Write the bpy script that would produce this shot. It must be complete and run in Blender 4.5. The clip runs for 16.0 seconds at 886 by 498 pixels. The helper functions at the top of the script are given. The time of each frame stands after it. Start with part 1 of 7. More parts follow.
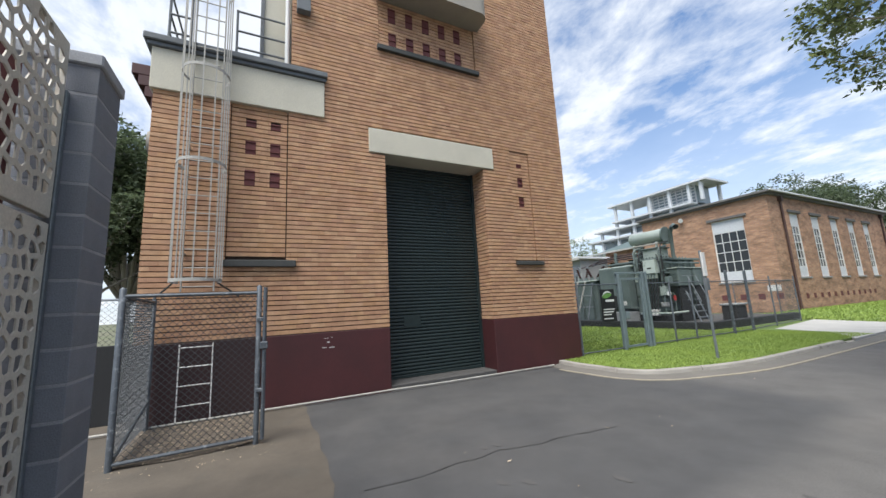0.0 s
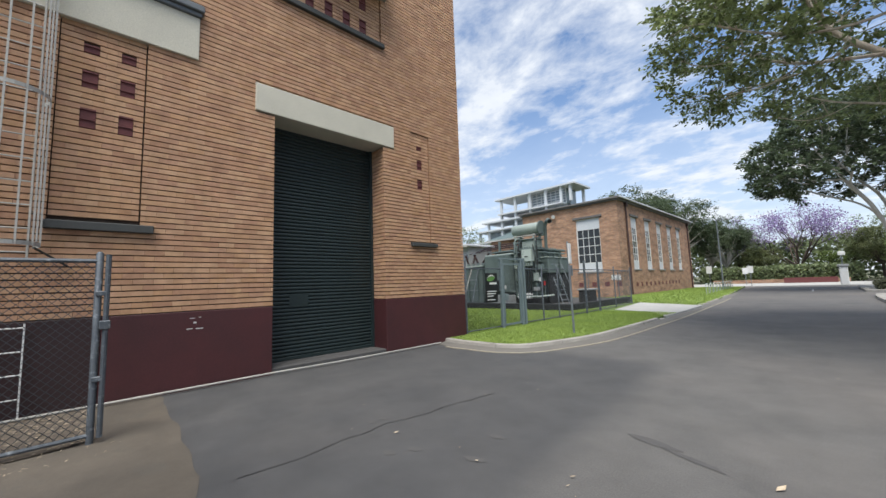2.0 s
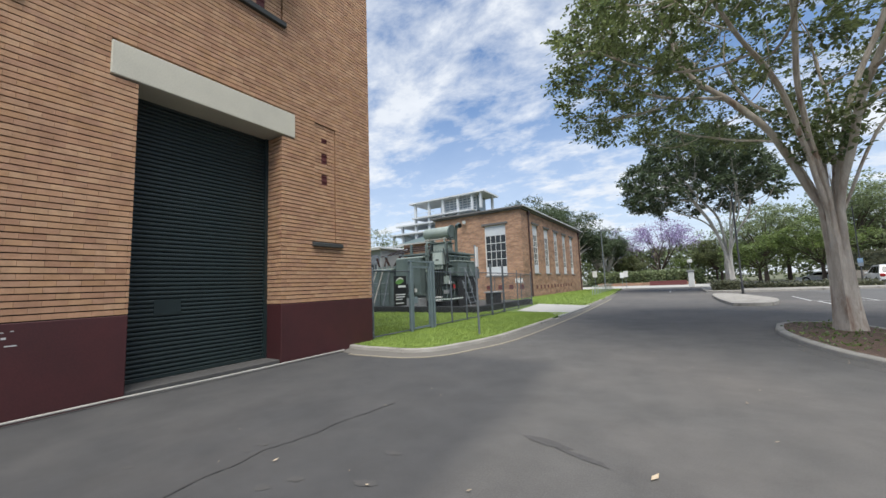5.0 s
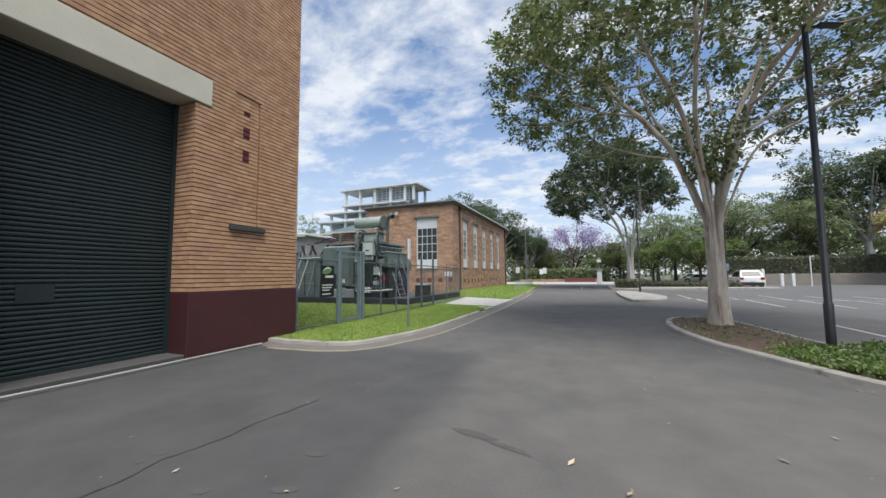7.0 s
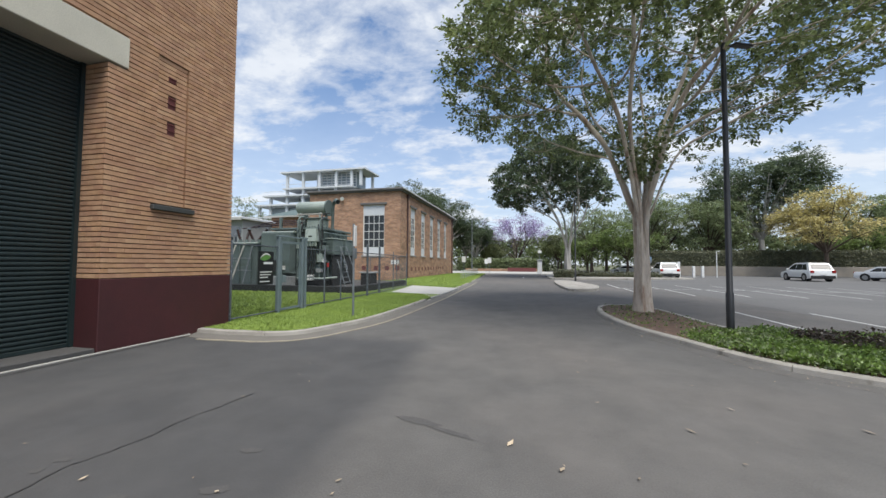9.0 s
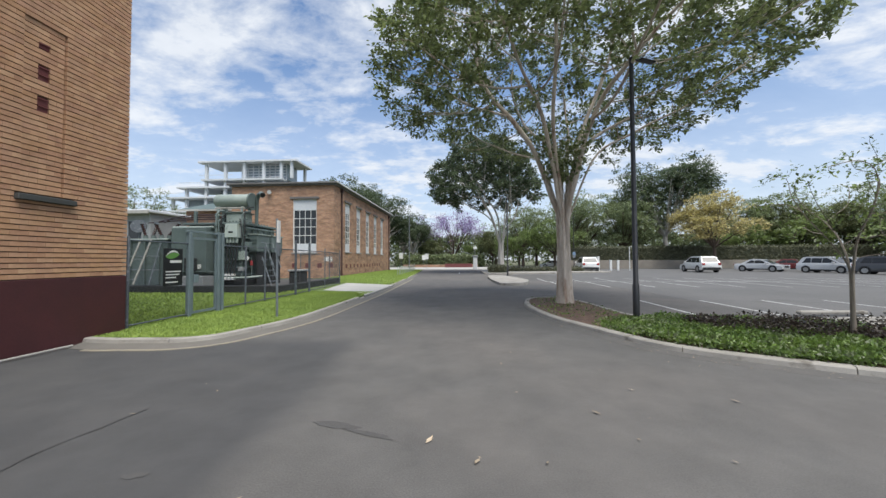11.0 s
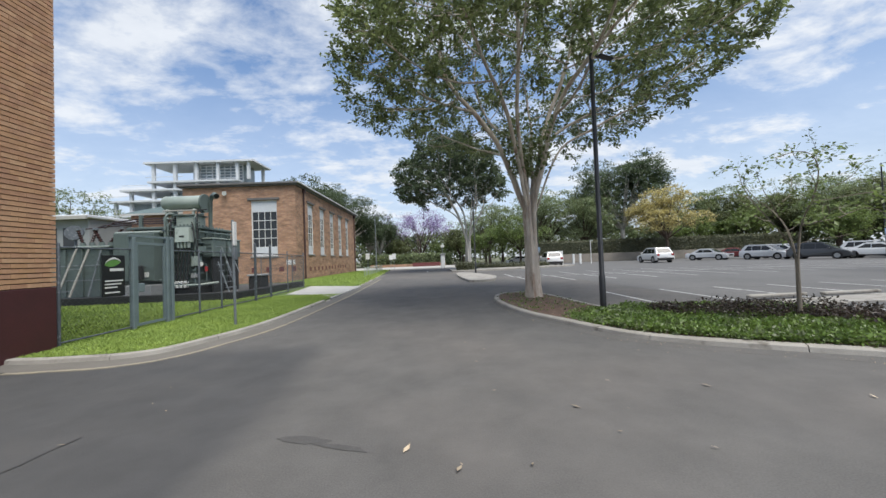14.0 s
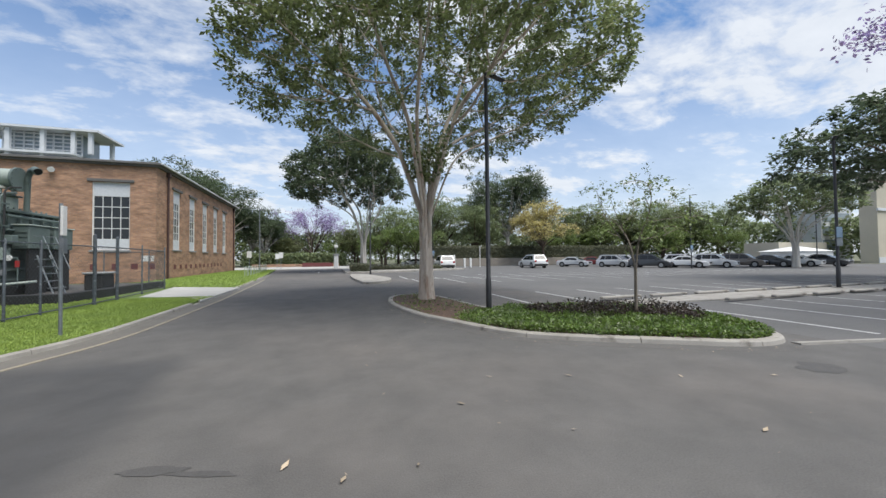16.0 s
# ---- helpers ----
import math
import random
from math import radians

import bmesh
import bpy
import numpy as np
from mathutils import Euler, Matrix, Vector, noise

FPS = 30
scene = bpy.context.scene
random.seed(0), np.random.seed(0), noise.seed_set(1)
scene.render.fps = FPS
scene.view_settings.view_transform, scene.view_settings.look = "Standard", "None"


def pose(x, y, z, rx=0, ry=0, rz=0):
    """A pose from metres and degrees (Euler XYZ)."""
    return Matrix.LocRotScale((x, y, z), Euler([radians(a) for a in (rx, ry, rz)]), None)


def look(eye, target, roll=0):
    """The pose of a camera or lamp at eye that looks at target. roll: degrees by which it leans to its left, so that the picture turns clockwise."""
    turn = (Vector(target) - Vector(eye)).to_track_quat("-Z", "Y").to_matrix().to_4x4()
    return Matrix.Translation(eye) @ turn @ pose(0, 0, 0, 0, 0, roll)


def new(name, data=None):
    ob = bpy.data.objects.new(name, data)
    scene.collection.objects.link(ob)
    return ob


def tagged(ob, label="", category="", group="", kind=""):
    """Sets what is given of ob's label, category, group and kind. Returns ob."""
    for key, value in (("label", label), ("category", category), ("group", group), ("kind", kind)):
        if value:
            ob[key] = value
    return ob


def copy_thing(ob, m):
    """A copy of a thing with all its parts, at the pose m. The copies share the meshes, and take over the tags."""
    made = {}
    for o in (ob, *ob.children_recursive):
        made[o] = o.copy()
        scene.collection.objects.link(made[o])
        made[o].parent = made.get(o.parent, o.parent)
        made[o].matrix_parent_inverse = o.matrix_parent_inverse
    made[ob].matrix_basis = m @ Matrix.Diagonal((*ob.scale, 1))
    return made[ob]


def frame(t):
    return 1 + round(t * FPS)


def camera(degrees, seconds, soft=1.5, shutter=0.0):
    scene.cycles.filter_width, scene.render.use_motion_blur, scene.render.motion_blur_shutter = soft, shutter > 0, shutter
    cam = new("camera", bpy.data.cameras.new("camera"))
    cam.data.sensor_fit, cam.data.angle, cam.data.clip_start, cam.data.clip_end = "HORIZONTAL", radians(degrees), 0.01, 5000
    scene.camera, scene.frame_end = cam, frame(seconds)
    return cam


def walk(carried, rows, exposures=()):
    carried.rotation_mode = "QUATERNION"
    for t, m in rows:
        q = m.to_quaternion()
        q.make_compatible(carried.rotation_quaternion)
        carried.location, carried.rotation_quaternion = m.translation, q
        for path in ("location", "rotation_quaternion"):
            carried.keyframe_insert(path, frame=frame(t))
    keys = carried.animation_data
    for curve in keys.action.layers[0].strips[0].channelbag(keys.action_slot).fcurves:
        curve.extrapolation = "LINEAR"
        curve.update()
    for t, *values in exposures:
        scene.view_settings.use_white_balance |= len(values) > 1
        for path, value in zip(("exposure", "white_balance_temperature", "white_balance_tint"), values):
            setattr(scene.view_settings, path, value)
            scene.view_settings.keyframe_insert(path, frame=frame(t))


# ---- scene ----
cam = camera(101.4, 16.0)
PATH = [
    (0, (0.333, -0.049, 1.566), (-1.43, 0.842, 1.879), -3.0),
    (0.5, (0.363, -0.064, 1.495), (-1.325, 0.961, 1.815), -3.0),
    (1, (0.316, -0.079, 1.505), (-1.288, 1.078, 1.802), -2.6),
    (1.5, (0.303, -0.078, 1.506), (-1.231, 1.179, 1.767), -2.1),
    (2, (0.27, -0.065, 1.486), (-1.173, 1.305, 1.685), -2.0),
    (2.5, (0.243, -0.022, 1.417), (-1.14, 1.41, 1.613), -1.4),
    (3, (0.221, 0.061, 1.433), (-1.116, 1.537, 1.617), -1.7),
    (5.5, (0.157, 0.254, 1.483), (-0.832, 1.985, 1.653), -1.8),
    (6, (0.117, 0.263, 1.499), (-0.784, 2.044, 1.629), -1.2),
    (6.5, (0.102, 0.27, 1.491), (-0.746, 2.076, 1.634), -1.0),
    (7, (0.092, 0.283, 1.486), (-0.652, 2.134, 1.633), -0.5),
    (7.5, (0.097, 0.293, 1.482), (-0.588, 2.168, 1.608), -0.6),
    (8, (0.083, 0.297, 1.481), (-0.512, 2.203, 1.598), -0.3),
    (8.5, (0.089, 0.301, 1.489), (-0.444, 2.225, 1.599), -0.1),
    (9, (0.076, 0.305, 1.488), (-0.393, 2.248, 1.571), 0.3),
    (9.5, (0.084, 0.307, 1.477), (-0.278, 2.273, 1.546), 0.5),
    (12, (0.295, 0.46, 1.492), (0.249, 2.458, 1.559), -1.3),
    (12.5, (0.294, 0.475, 1.455), (0.295, 2.473, 1.549), -1.7),
    (13, (0.238, 0.498, 1.463), (0.292, 2.496, 1.539), -1.8),
    (13.5, (0.213, 0.548, 1.464), (0.277, 2.546, 1.536), -1.8),
    (14, (0.178, 0.584, 1.457), (0.225, 2.582, 1.51), -2.2),
    (14.5, (0.163, 0.581, 1.471), (0.289, 2.576, 1.533), -1.1),
    (15, (0.209, 0.631, 1.444), (0.531, 2.604, 1.499), -1.4),
    (15.5, (0.223, 0.653, 1.457), (0.7, 2.595, 1.5), -1.2),
    (16, (0.196, 0.602, 1.46), (0.803, 2.507, 1.51), -0.6),
]
walk(cam, [(t, look(e, g, r)) for t, e, g, r in PATH], [(0, 0.58), (1, 0.50), (2, 0.44), (3, 0.43), (5.5, 0.35), (9.5, 0.33), (12, 0.32), (16, 0.30)])

# ---- sky and light ----
SUN = Vector((0.30, -0.46, 1.10)).normalized()
world = bpy.data.worlds.new("sky")
scene.world = world
world.use_nodes = True
wn, wl = world.node_tree.nodes, world.node_tree.links
wn.clear()
w_out, w_bg = wn.new("ShaderNodeOutputWorld"), wn.new("ShaderNodeBackground")
w_sky = wn.new("ShaderNodeTexSky")
w_sky.sky_type, w_sky.sun_disc = "NISHITA", False
w_sky.sun_elevation = math.asin(SUN.z)
w_sky.sun_rotation = math.atan2(SUN.x, SUN.y)
w_co = wn.new("ShaderNodeTexCoord")
w_sep = wn.new("ShaderNodeSeparateXYZ")
wl.new(w_co.outputs["Generated"], w_sep.inputs[0])


def w_math(op, a, b=None, clamp=False):
    n = wn.new("ShaderNodeMath")
    n.operation, n.use_clamp = op, clamp
    for i, v in enumerate((a, b)):
        if v is None:
            continue
        if isinstance(v, (int, float)):
            n.inputs[i].default_value = v
        else:
            wl.new(v, n.inputs[i])
    return n.outputs[0]


w_h = w_math("ADD", w_math("MAXIMUM", w_sep.outputs[2], 0.0), 0.2)
w_vec = wn.new("ShaderNodeCombineXYZ")
wl.new(w_math("DIVIDE", w_sep.outputs[0], w_h), w_vec.inputs[0])
wl.new(w_math("DIVIDE", w_sep.outputs[1], w_h), w_vec.inputs[1])


def w_noise(scale, detail, rough, turn, stretch, distort=0.0):
    mp = wn.new("ShaderNodeMapping")
    mp.inputs["Rotation"].default_value = (0, 0, radians(turn))
    mp.inputs["Scale"].default_value = (1, stretch, 1)
    wl.new(w_vec.outputs[0], mp.inputs[0])
    n = wn.new("ShaderNodeTexNoise")
    n.inputs["Scale"].default_value, n.inputs["Detail"].default_value = scale, detail
    n.inputs["Roughness"].default_value, n.inputs["Distortion"].default_value = rough, distort
    wl.new(mp.outputs[0], n.inputs[0])
    return n.outputs[0]


w_broad = w_noise(0.85, 4, 0.5, -35, 1.4, 0.15)
w_fine = w_noise(3.2, 10, 0.62, -35, 1.5, 0.3)
w_rip = w_noise(12.0, 5, 0.6, 30, 1.2, 0.3)
w_mix = w_math("ADD", w_math("ADD", w_math("MULTIPLY", w_broad, 0.46), w_math("MULTIPLY", w_fine, 0.40)), w_math("MULTIPLY", w_rip, 0.14))
w_ramp = wn.new("ShaderNodeValToRGB")
w_ramp.color_ramp.elements[0].position, w_ramp.color_ramp.elements[1].position = 0.415, 0.57
wl.new(w_mix, w_ramp.inputs[0])
# thin haze of cloud low down
w_low = w_math("SUBTRACT", 1.0, w_math("MULTIPLY", w_sep.outputs[2], 1.9), True)
w_cov = w_math("MAXIMUM", w_ramp.outputs[0], w_math("MULTIPLY", w_low, 0.95))
w_cov = w_math("MULTIPLY", w_cov, 0.93)
w_scale = wn.new("ShaderNodeMix")
w_scale.data_type, w_scale.blend_type = "RGBA", "MULTIPLY"
w_scale.inputs["Factor"].default_value = 1.0
wl.new(w_sky.outputs[0], w_scale.inputs[6])
w_scale.inputs[7].default_value = (0.074, 0.110, 0.140, 1)
w_cl = wn.new("ShaderNodeMix")
w_cl.data_type = "RGBA"
wl.new(w_fine, w_cl.inputs["Factor"])
w_cl.inputs[6].default_value, w_cl.inputs[7].default_value = (0.50, 0.55, 0.63, 1), (0.83, 0.855, 0.885, 1)
w_fin = wn.new("ShaderNodeMix")
w_fin.data_type = "RGBA"
wl.new(w_cov, w_fin.inputs["Factor"])
wl.new(w_scale.outputs[2], w_fin.inputs[6])
wl.new(w_cl.outputs[2], w_fin.inputs[7])
wl.new(w_fin.outputs[2], w_bg.inputs[0])
w_bg.inputs[1].default_value = 1.0
wl.new(w_bg.outputs[0], w_out.inputs[0])

sun_data = bpy.data.lights.new("sun", "SUN")
sun_data.energy, sun_data.angle, sun_data.color = 3.9, radians(42), (1.0, 0.96, 0.90)
sun = new("sun", sun_data)
sun.matrix_world = look((20, -30, 50), Vector((20, -30, 50)) - SUN)


# ---- mesh building ----
class Shape:
    """Vertices and faces of one mesh."""

    def __init__(self):
        self.v, self.f, self.big = [], [], False

    def poly(self, pts):
        n = len(self.v)
        self.v += [tuple(p) for p in pts]
        self.f.append(tuple(range(n, n + len(pts))))
        return self

    def box(self, x0, x1, y0, y1, z0, z1, b=0.0):
        n = len(self.v)
        if b <= 0:
            self.v += [(x, y, z) for x in (x0, x1) for y in (y0, y1) for z in (z0, z1)]
            for q in ((0, 1, 3, 2), (4, 6, 7, 5), (0, 4, 5, 1), (2, 3, 7, 6), (0, 2, 6, 4), (1, 5, 7, 3)):
                self.f.append(tuple(n + i for i in q))
            return self
        ix = {}
        lo, hi = (x0, y0, z0), (x1, y1, z1)
        for s in [(a, c, d) for a in (0, 1) for c in (0, 1) for d in (0, 1)]:
            for ax in range(3):
                p = []
                for k in range(3):
                    edge = hi[k] if s[k] else lo[k]
                    p.append(edge if k == ax else edge + (-b if s[k] else b))
                ix[s, ax] = len(self.v)
                self.v.append(tuple(p))
        for ax in range(3):
            u, w = [k for k in range(3) if k != ax]
            for side in (0, 1):
                ring = []
                for a, c in ((0, 0), (1, 0), (1, 1), (0, 1)):
                    s = [0, 0, 0]
                    s[ax], s[u], s[w] = side, a, c
                    ring.append(ix[tuple(s), ax])
                self.f.append(tuple(ring))
            for a in (0, 1):
                for c in (0, 1):
                    s0, s1 = [0, 0, 0], [0, 0, 0]
                    s0[u], s0[w], s1[u], s1[w], s1[ax] = a, c, a, c, 1
                    s0, s1 = tuple(s0), tuple(s1)
                    self.f.append((ix[s0, u], ix[s1, u], ix[s1, w], ix[s0, w]))
        for s in [(a, c, d) for a in (0, 1) for c in (0, 1) for d in (0, 1)]:
            self.f.append((ix[s, 0], ix[s, 1], ix[s, 2]))
        return self

    def tube(self, pts, radii, seg=8, cap=True):
        pts = [Vector(p) for p in pts]
        if isinstance(radii, (int, float)):
            radii = [radii] * len(pts)
        n0, m = len(self.v), len(pts)
        side = None
        for i, p in enumerate(pts):
            d = (pts[min(i + 1, m - 1)] - pts[max(i - 1, 0)]).normalized()
            if side is None:
                side = d.orthogonal().normalized()
            side = (side - d * side.dot(d))
            side = side.normalized() if side.length > 1e-6 else d.orthogonal().normalized()
            up = d.cross(side)
            for k in range(seg):
                a = 2 * math.pi * k / seg
                self.v.append(tuple(p + (side * math.cos(a) + up * math.sin(a)) * radii[i]))
        for i in range(m - 1):
            for k in range(seg):
                a, c = n0 + i * seg + k, n0 + i * seg + (k + 1) % seg
                self.f.append((a, c, c + seg, a + seg))
        if cap:
            self.f.append(tuple(n0 + k for k in reversed(range(seg))))
            self.f.append(tuple(n0 + (m - 1) * seg + k for k in range(seg)))
        return self

    def prism(self, ring, z0, z1):
        n, m = len(self.v), len(ring)
        self.v += [(p[0], p[1], z0) for p in ring] + [(p[0], p[1], z1) for p in ring]
        self.f.append(tuple(n + i for i in reversed(range(m))))
        self.f.append(tuple(n + m + i for i in range(m)))
        for i in range(m):
            j = (i + 1) % m
            self.f.append((n + i, n + j, n + m + j, n + m + i))
        return self

    def sweep(self, profile, path, closed=False):
        """profile: (sideways to the left of the path, up) pairs."""
        path = [Vector((p[0], p[1], 0)) for p in path]
        n0, m, k = len(self.v), len(path), len(profile)
        for i, p in enumerate(path):
            a = path[(i - 1) % m] if closed or i else path[i]
            c = path[(i + 1) % m] if closed or i < m - 1 else path[i]
            d = (c - a).normalized()
            left = Vector((-d.y, d.x, 0))
            self.v += [tuple(p + left * s + Vector((0, 0, h))) for s, h in profile]
        for i in range(m if closed else m - 1):
            j = (i + 1) % m
            for q in range(k):
                r = (q + 1) % k
                self.f.append((n0 + i * k + q, n0 + i * k + r, n0 + j * k + r, n0 + j * k + q))
        if not closed:
            self.f.append(tuple(n0 + q for q in range(k)))
            self.f.append(tuple(n0 + (m - 1) * k + q for q in reversed(range(k))))
        return self

    def add(self, other, m):
        n = len(self.v)
        self.v += [tuple(m @ Vector(p)) for p in other.v]
        self.f += [tuple(n + i for i in q) for q in other.f]
        return self

    def mesh(self, name, material, smooth=False):
        me = bpy.data.meshes.new(name)
        me.from_pydata(self.v, [], self.f)
        if not self.big:
            bm = bmesh.new()
            bm.from_mesh(me)
            bmesh.ops.recalc_face_normals(bm, faces=bm.faces[:])
            bm.to_mesh(me)
            bm.free()
        if smooth:
            me.shade_smooth()
            me.set_sharp_from_angle(angle=radians(40))
        if material:
            me.materials.append(material)
        return me


def thing(name, at, label, category, group="", kind=""):
    ob = new(name)
    ob.empty_display_size = 0.2
    ob.location = at
    return tagged(ob, label, category, group, kind)


def attach(ob, parent):
    ob.parent = parent
    if parent.data is None:
        ob.matrix_parent_inverse = parent.matrix_basis.inverted()
    return ob


def part(name, shape, material, parent, label="", smooth=False):
    ob = new(name, shape.mesh(name, material, smooth))
    attach(ob, parent)
    return tagged(ob, label)


def solid(name, shape, material, label, category, group="", kind="", smooth=False):
    return tagged(new(name, shape.mesh(name, material, smooth)), label, category, group, kind)


def rounded(path, cuts=6):
    """A smooth closed or open line through plan points (Catmull-Rom)."""
    out = []
    for i in range(len(path) - 1):
        p = [Vector((*path[min(max(i + k, 0), len(path) - 1)][:2], 0)) for k in (-1, 0, 1, 2)]
        for c in range(cuts):
            t = c / cuts
            q = 0.5 * (2 * p[1] + (p[2] - p[0]) * t + (2 * p[0] - 5 * p[1] + 4 * p[2] - p[3]) * t * t
                       + (3 * p[1] - p[0] - 3 * p[2] + p[3]) * t ** 3)
            out.append((q.x, q.y))
    return out + [tuple(path[-1][:2])]


# ---- materials ----
def mat(name, c1, c2=None, scale=3.0, fine=60.0, rough=0.75, bump=0.15, metal=0.0, vary="", amount=0.35, stretch=(1, 1, 1),
        spots=None, spot_scale=1.2, detail=5, coat=0.0, grit=0.35):
    m = bpy.data.materials.new(name)
    m.use_nodes = True
    n, l = m.node_tree.nodes, m.node_tree.links
    b = n["Principled BSDF"]
    b.inputs["Roughness"].default_value, b.inputs["Metallic"].default_value = rough, metal
    b.inputs["Coat Weight"].default_value = coat
    co, mp = n.new("ShaderNodeTexCoord"), n.new("ShaderNodeMapping")
    mp.inputs["Scale"].default_value = stretch
    l.new(co.outputs["Object"], mp.inputs[0])

    def tex(s, d, r=0.6):
        t = n.new("ShaderNodeTexNoise")
        t.inputs["Scale"].default_value, t.inputs["Detail"].default_value, t.inputs["Roughness"].default_value = s, d, r
        l.new(mp.outputs[0], t.inputs[0])
        return t.outputs[0]

    def mix(f, a, c, kind="MIX"):
        x = n.new("ShaderNodeMix")
        x.data_type, x.blend_type = "RGBA", kind
        if isinstance(f, float):
            x.inputs["Factor"].default_value = f
        else:
            l.new(f, x.inputs["Factor"])
        for i, v in ((6, a), (7, c)):
            if isinstance(v, tuple):
                x.inputs[i].default_value = (*v, 1)
            else:
                l.new(v, x.inputs[i])
        return x.outputs[2]

    def ramp(v, lo, hi):
        r = n.new("ShaderNodeMapRange")
        r.inputs[1].default_value, r.inputs[2].default_value = lo, hi
        l.new(v, r.inputs[0])
        return r.outputs[0]

    c2 = c2 or tuple(v * 0.75 for v in c1)
    col = mix(ramp(tex(scale, detail), 0.3, 0.7), c1, c2)
    grain = tex(fine, 3)
    col = mix(grit, col, mix(ramp(grain, 0.25, 0.75), (0.55, 0.55, 0.55), (1.25, 1.25, 1.25)), "MULTIPLY")
    if vary:
        rnd = (n.new("ShaderNodeObjectInfo").outputs["Random"] if vary == "object" else n.new("ShaderNodeNewGeometry").outputs["Random Per Island"])
        col = mix(1.0, col, mix(rnd, tuple([1 - amount] * 3), tuple([1 + amount] * 3)), "MULTIPLY")
    if spots:
        col = mix(ramp(tex(spot_scale, 6, 0.65), 0.56, 0.68), col, spots)
    l.new(col, b.inputs["Base Color"])
    if bump:
        bn = n.new("ShaderNodeBump")
        bn.inputs["Strength"].default_value, bn.inputs["Distance"].default_value = bump, 0.01
        l.new(grain, bn.inputs["Height"])
        l.new(bn.outputs[0], b.inputs["Normal"])
    return m


def brick_mat(name, source, stops):
    """Fired brick whose colour differs from brick to brick. source: object or island."""
    m = mat(name, (1, 1, 1), (0.72, 0.70, 0.68), 5.0, 90.0, 0.85, 0.3)
    n, l = m.node_tree.nodes, m.node_tree.links
    b = n["Principled BSDF"]
    old = b.inputs["Base Color"].links[0].from_socket
    rnd = n.new("ShaderNodeObjectInfo").outputs["Random"] if source == "object" else n.new("ShaderNodeNewGeometry").outputs["Random Per Island"]
    r = n.new("ShaderNodeValToRGB")
    r.color_ramp.elements[0].color = (*stops[0], 1)
    r.color_ramp.elements[1].color = (*stops[-1], 1)
    for i, c in enumerate(stops[1:-1]):
        r.color_ramp.elements.new((i + 1) / (len(stops) - 1)).color = (*c, 1)
    l.new(rnd, r.inputs[0])
    x = n.new("ShaderNodeMix")
    x.data_type, x.blend_type = "RGBA", "MULTIPLY"
    x.inputs["Factor"].default_value = 1.0
    l.new(r.outputs[0], x.inputs[6])
    l.new(old, x.inputs[7])
    l.new(x.outputs[2], b.inputs["Base Color"])
    return m


def wall_brick_mat(name, c1, c2, mortar, width=0.24, height=0.086):
    """Brickwork of a far wall, laid along x + y."""
    m = bpy.data.materials.new(name)
    m.use_nodes = True
    n, l = m.node_tree.nodes, m.node_tree.links
    b = n["Principled BSDF"]
    b.inputs["Roughness"].default_value = 0.85
    co, sp, ad, cb = n.new("ShaderNodeTexCoord"), n.new("ShaderNodeSeparateXYZ"), n.new("ShaderNodeMath"), n.new("ShaderNodeCombineXYZ")
    l.new(co.outputs["Object"], sp.inputs[0])
    l.new(sp.outputs[0], ad.inputs[0])
    l.new(sp.outputs[1], ad.inputs[1])
    l.new(ad.outputs[0], cb.inputs[0])
    l.new(sp.outputs[2], cb.inputs[1])
    t = n.new("ShaderNodeTexBrick")
    t.inputs["Scale"].default_value = 1.0
    t.inputs["Brick Width"].default_value, t.inputs["Row Height"].default_value = width, height
    t.inputs["Mortar Size"].default_value = 0.008
    t.inputs["Color1"].default_value, t.inputs["Color2"].default_value, t.inputs["Mortar"].default_value = (*c1, 1), (*c2, 1), (*mortar, 1)
    l.new(cb.outputs[0], t.inputs[0])
    z = n.new("ShaderNodeTexNoise")
    z.inputs["Scale"].default_value, z.inputs["Detail"].default_value = 0.9, 6
    mp = n.new("ShaderNodeMapping")
    mp.inputs["Scale"].default_value = (1.2, 1.2, 3.5)
    l.new(co.outputs["Object"], mp.inputs[0])
    l.new(mp.outputs[0], z.inputs[0])
    r = n.new("ShaderNodeMapRange")
    r.inputs[1].default_value, r.inputs[2].default_value, r.inputs[3].default_value, r.inputs[4].default_value = 0.3, 0.7, 0.65, 1.3
    l.new(z.outputs[0], r.inputs[0])
    x = n.new("ShaderNodeMix")
    x.data_type, x.blend_type = "RGBA", "MULTIPLY"
    x.inputs["Factor"].default_value = 1.0
    l.new(t.outputs[0], x.inputs[6])
    l.new(r.outputs[0], x.inputs[7])
    l.new(x.outputs[2], b.inputs["Base Color"])
    return m


def leaf_mat(name, c1, c2):
    m = mat(name, c1, c2, 1.4, 25.0, 0.4, 0.0, vary="island", amount=0.5)
    b = m.node_tree.nodes["Principled BSDF"]
    b.inputs["Transmission Weight"].default_value = 0.0
    b.inputs["Subsurface Weight"].default_value = 0.0
    n, l = m.node_tree.nodes, m.node_tree.links
    tr, ms = n.new("ShaderNodeBsdfTranslucent"), n.new("ShaderNodeMixShader")
    src = b.inputs["Base Color"].links[0].from_socket
    l.new(src, tr.inputs[0])
    ms.inputs[0].default_value = 0.42
    l.new(b.outputs[0], ms.inputs[1])
    l.new(tr.outputs[0], ms.inputs[2])
    l.new(ms.outputs[0], n["Material Output"].inputs[0])
    return m


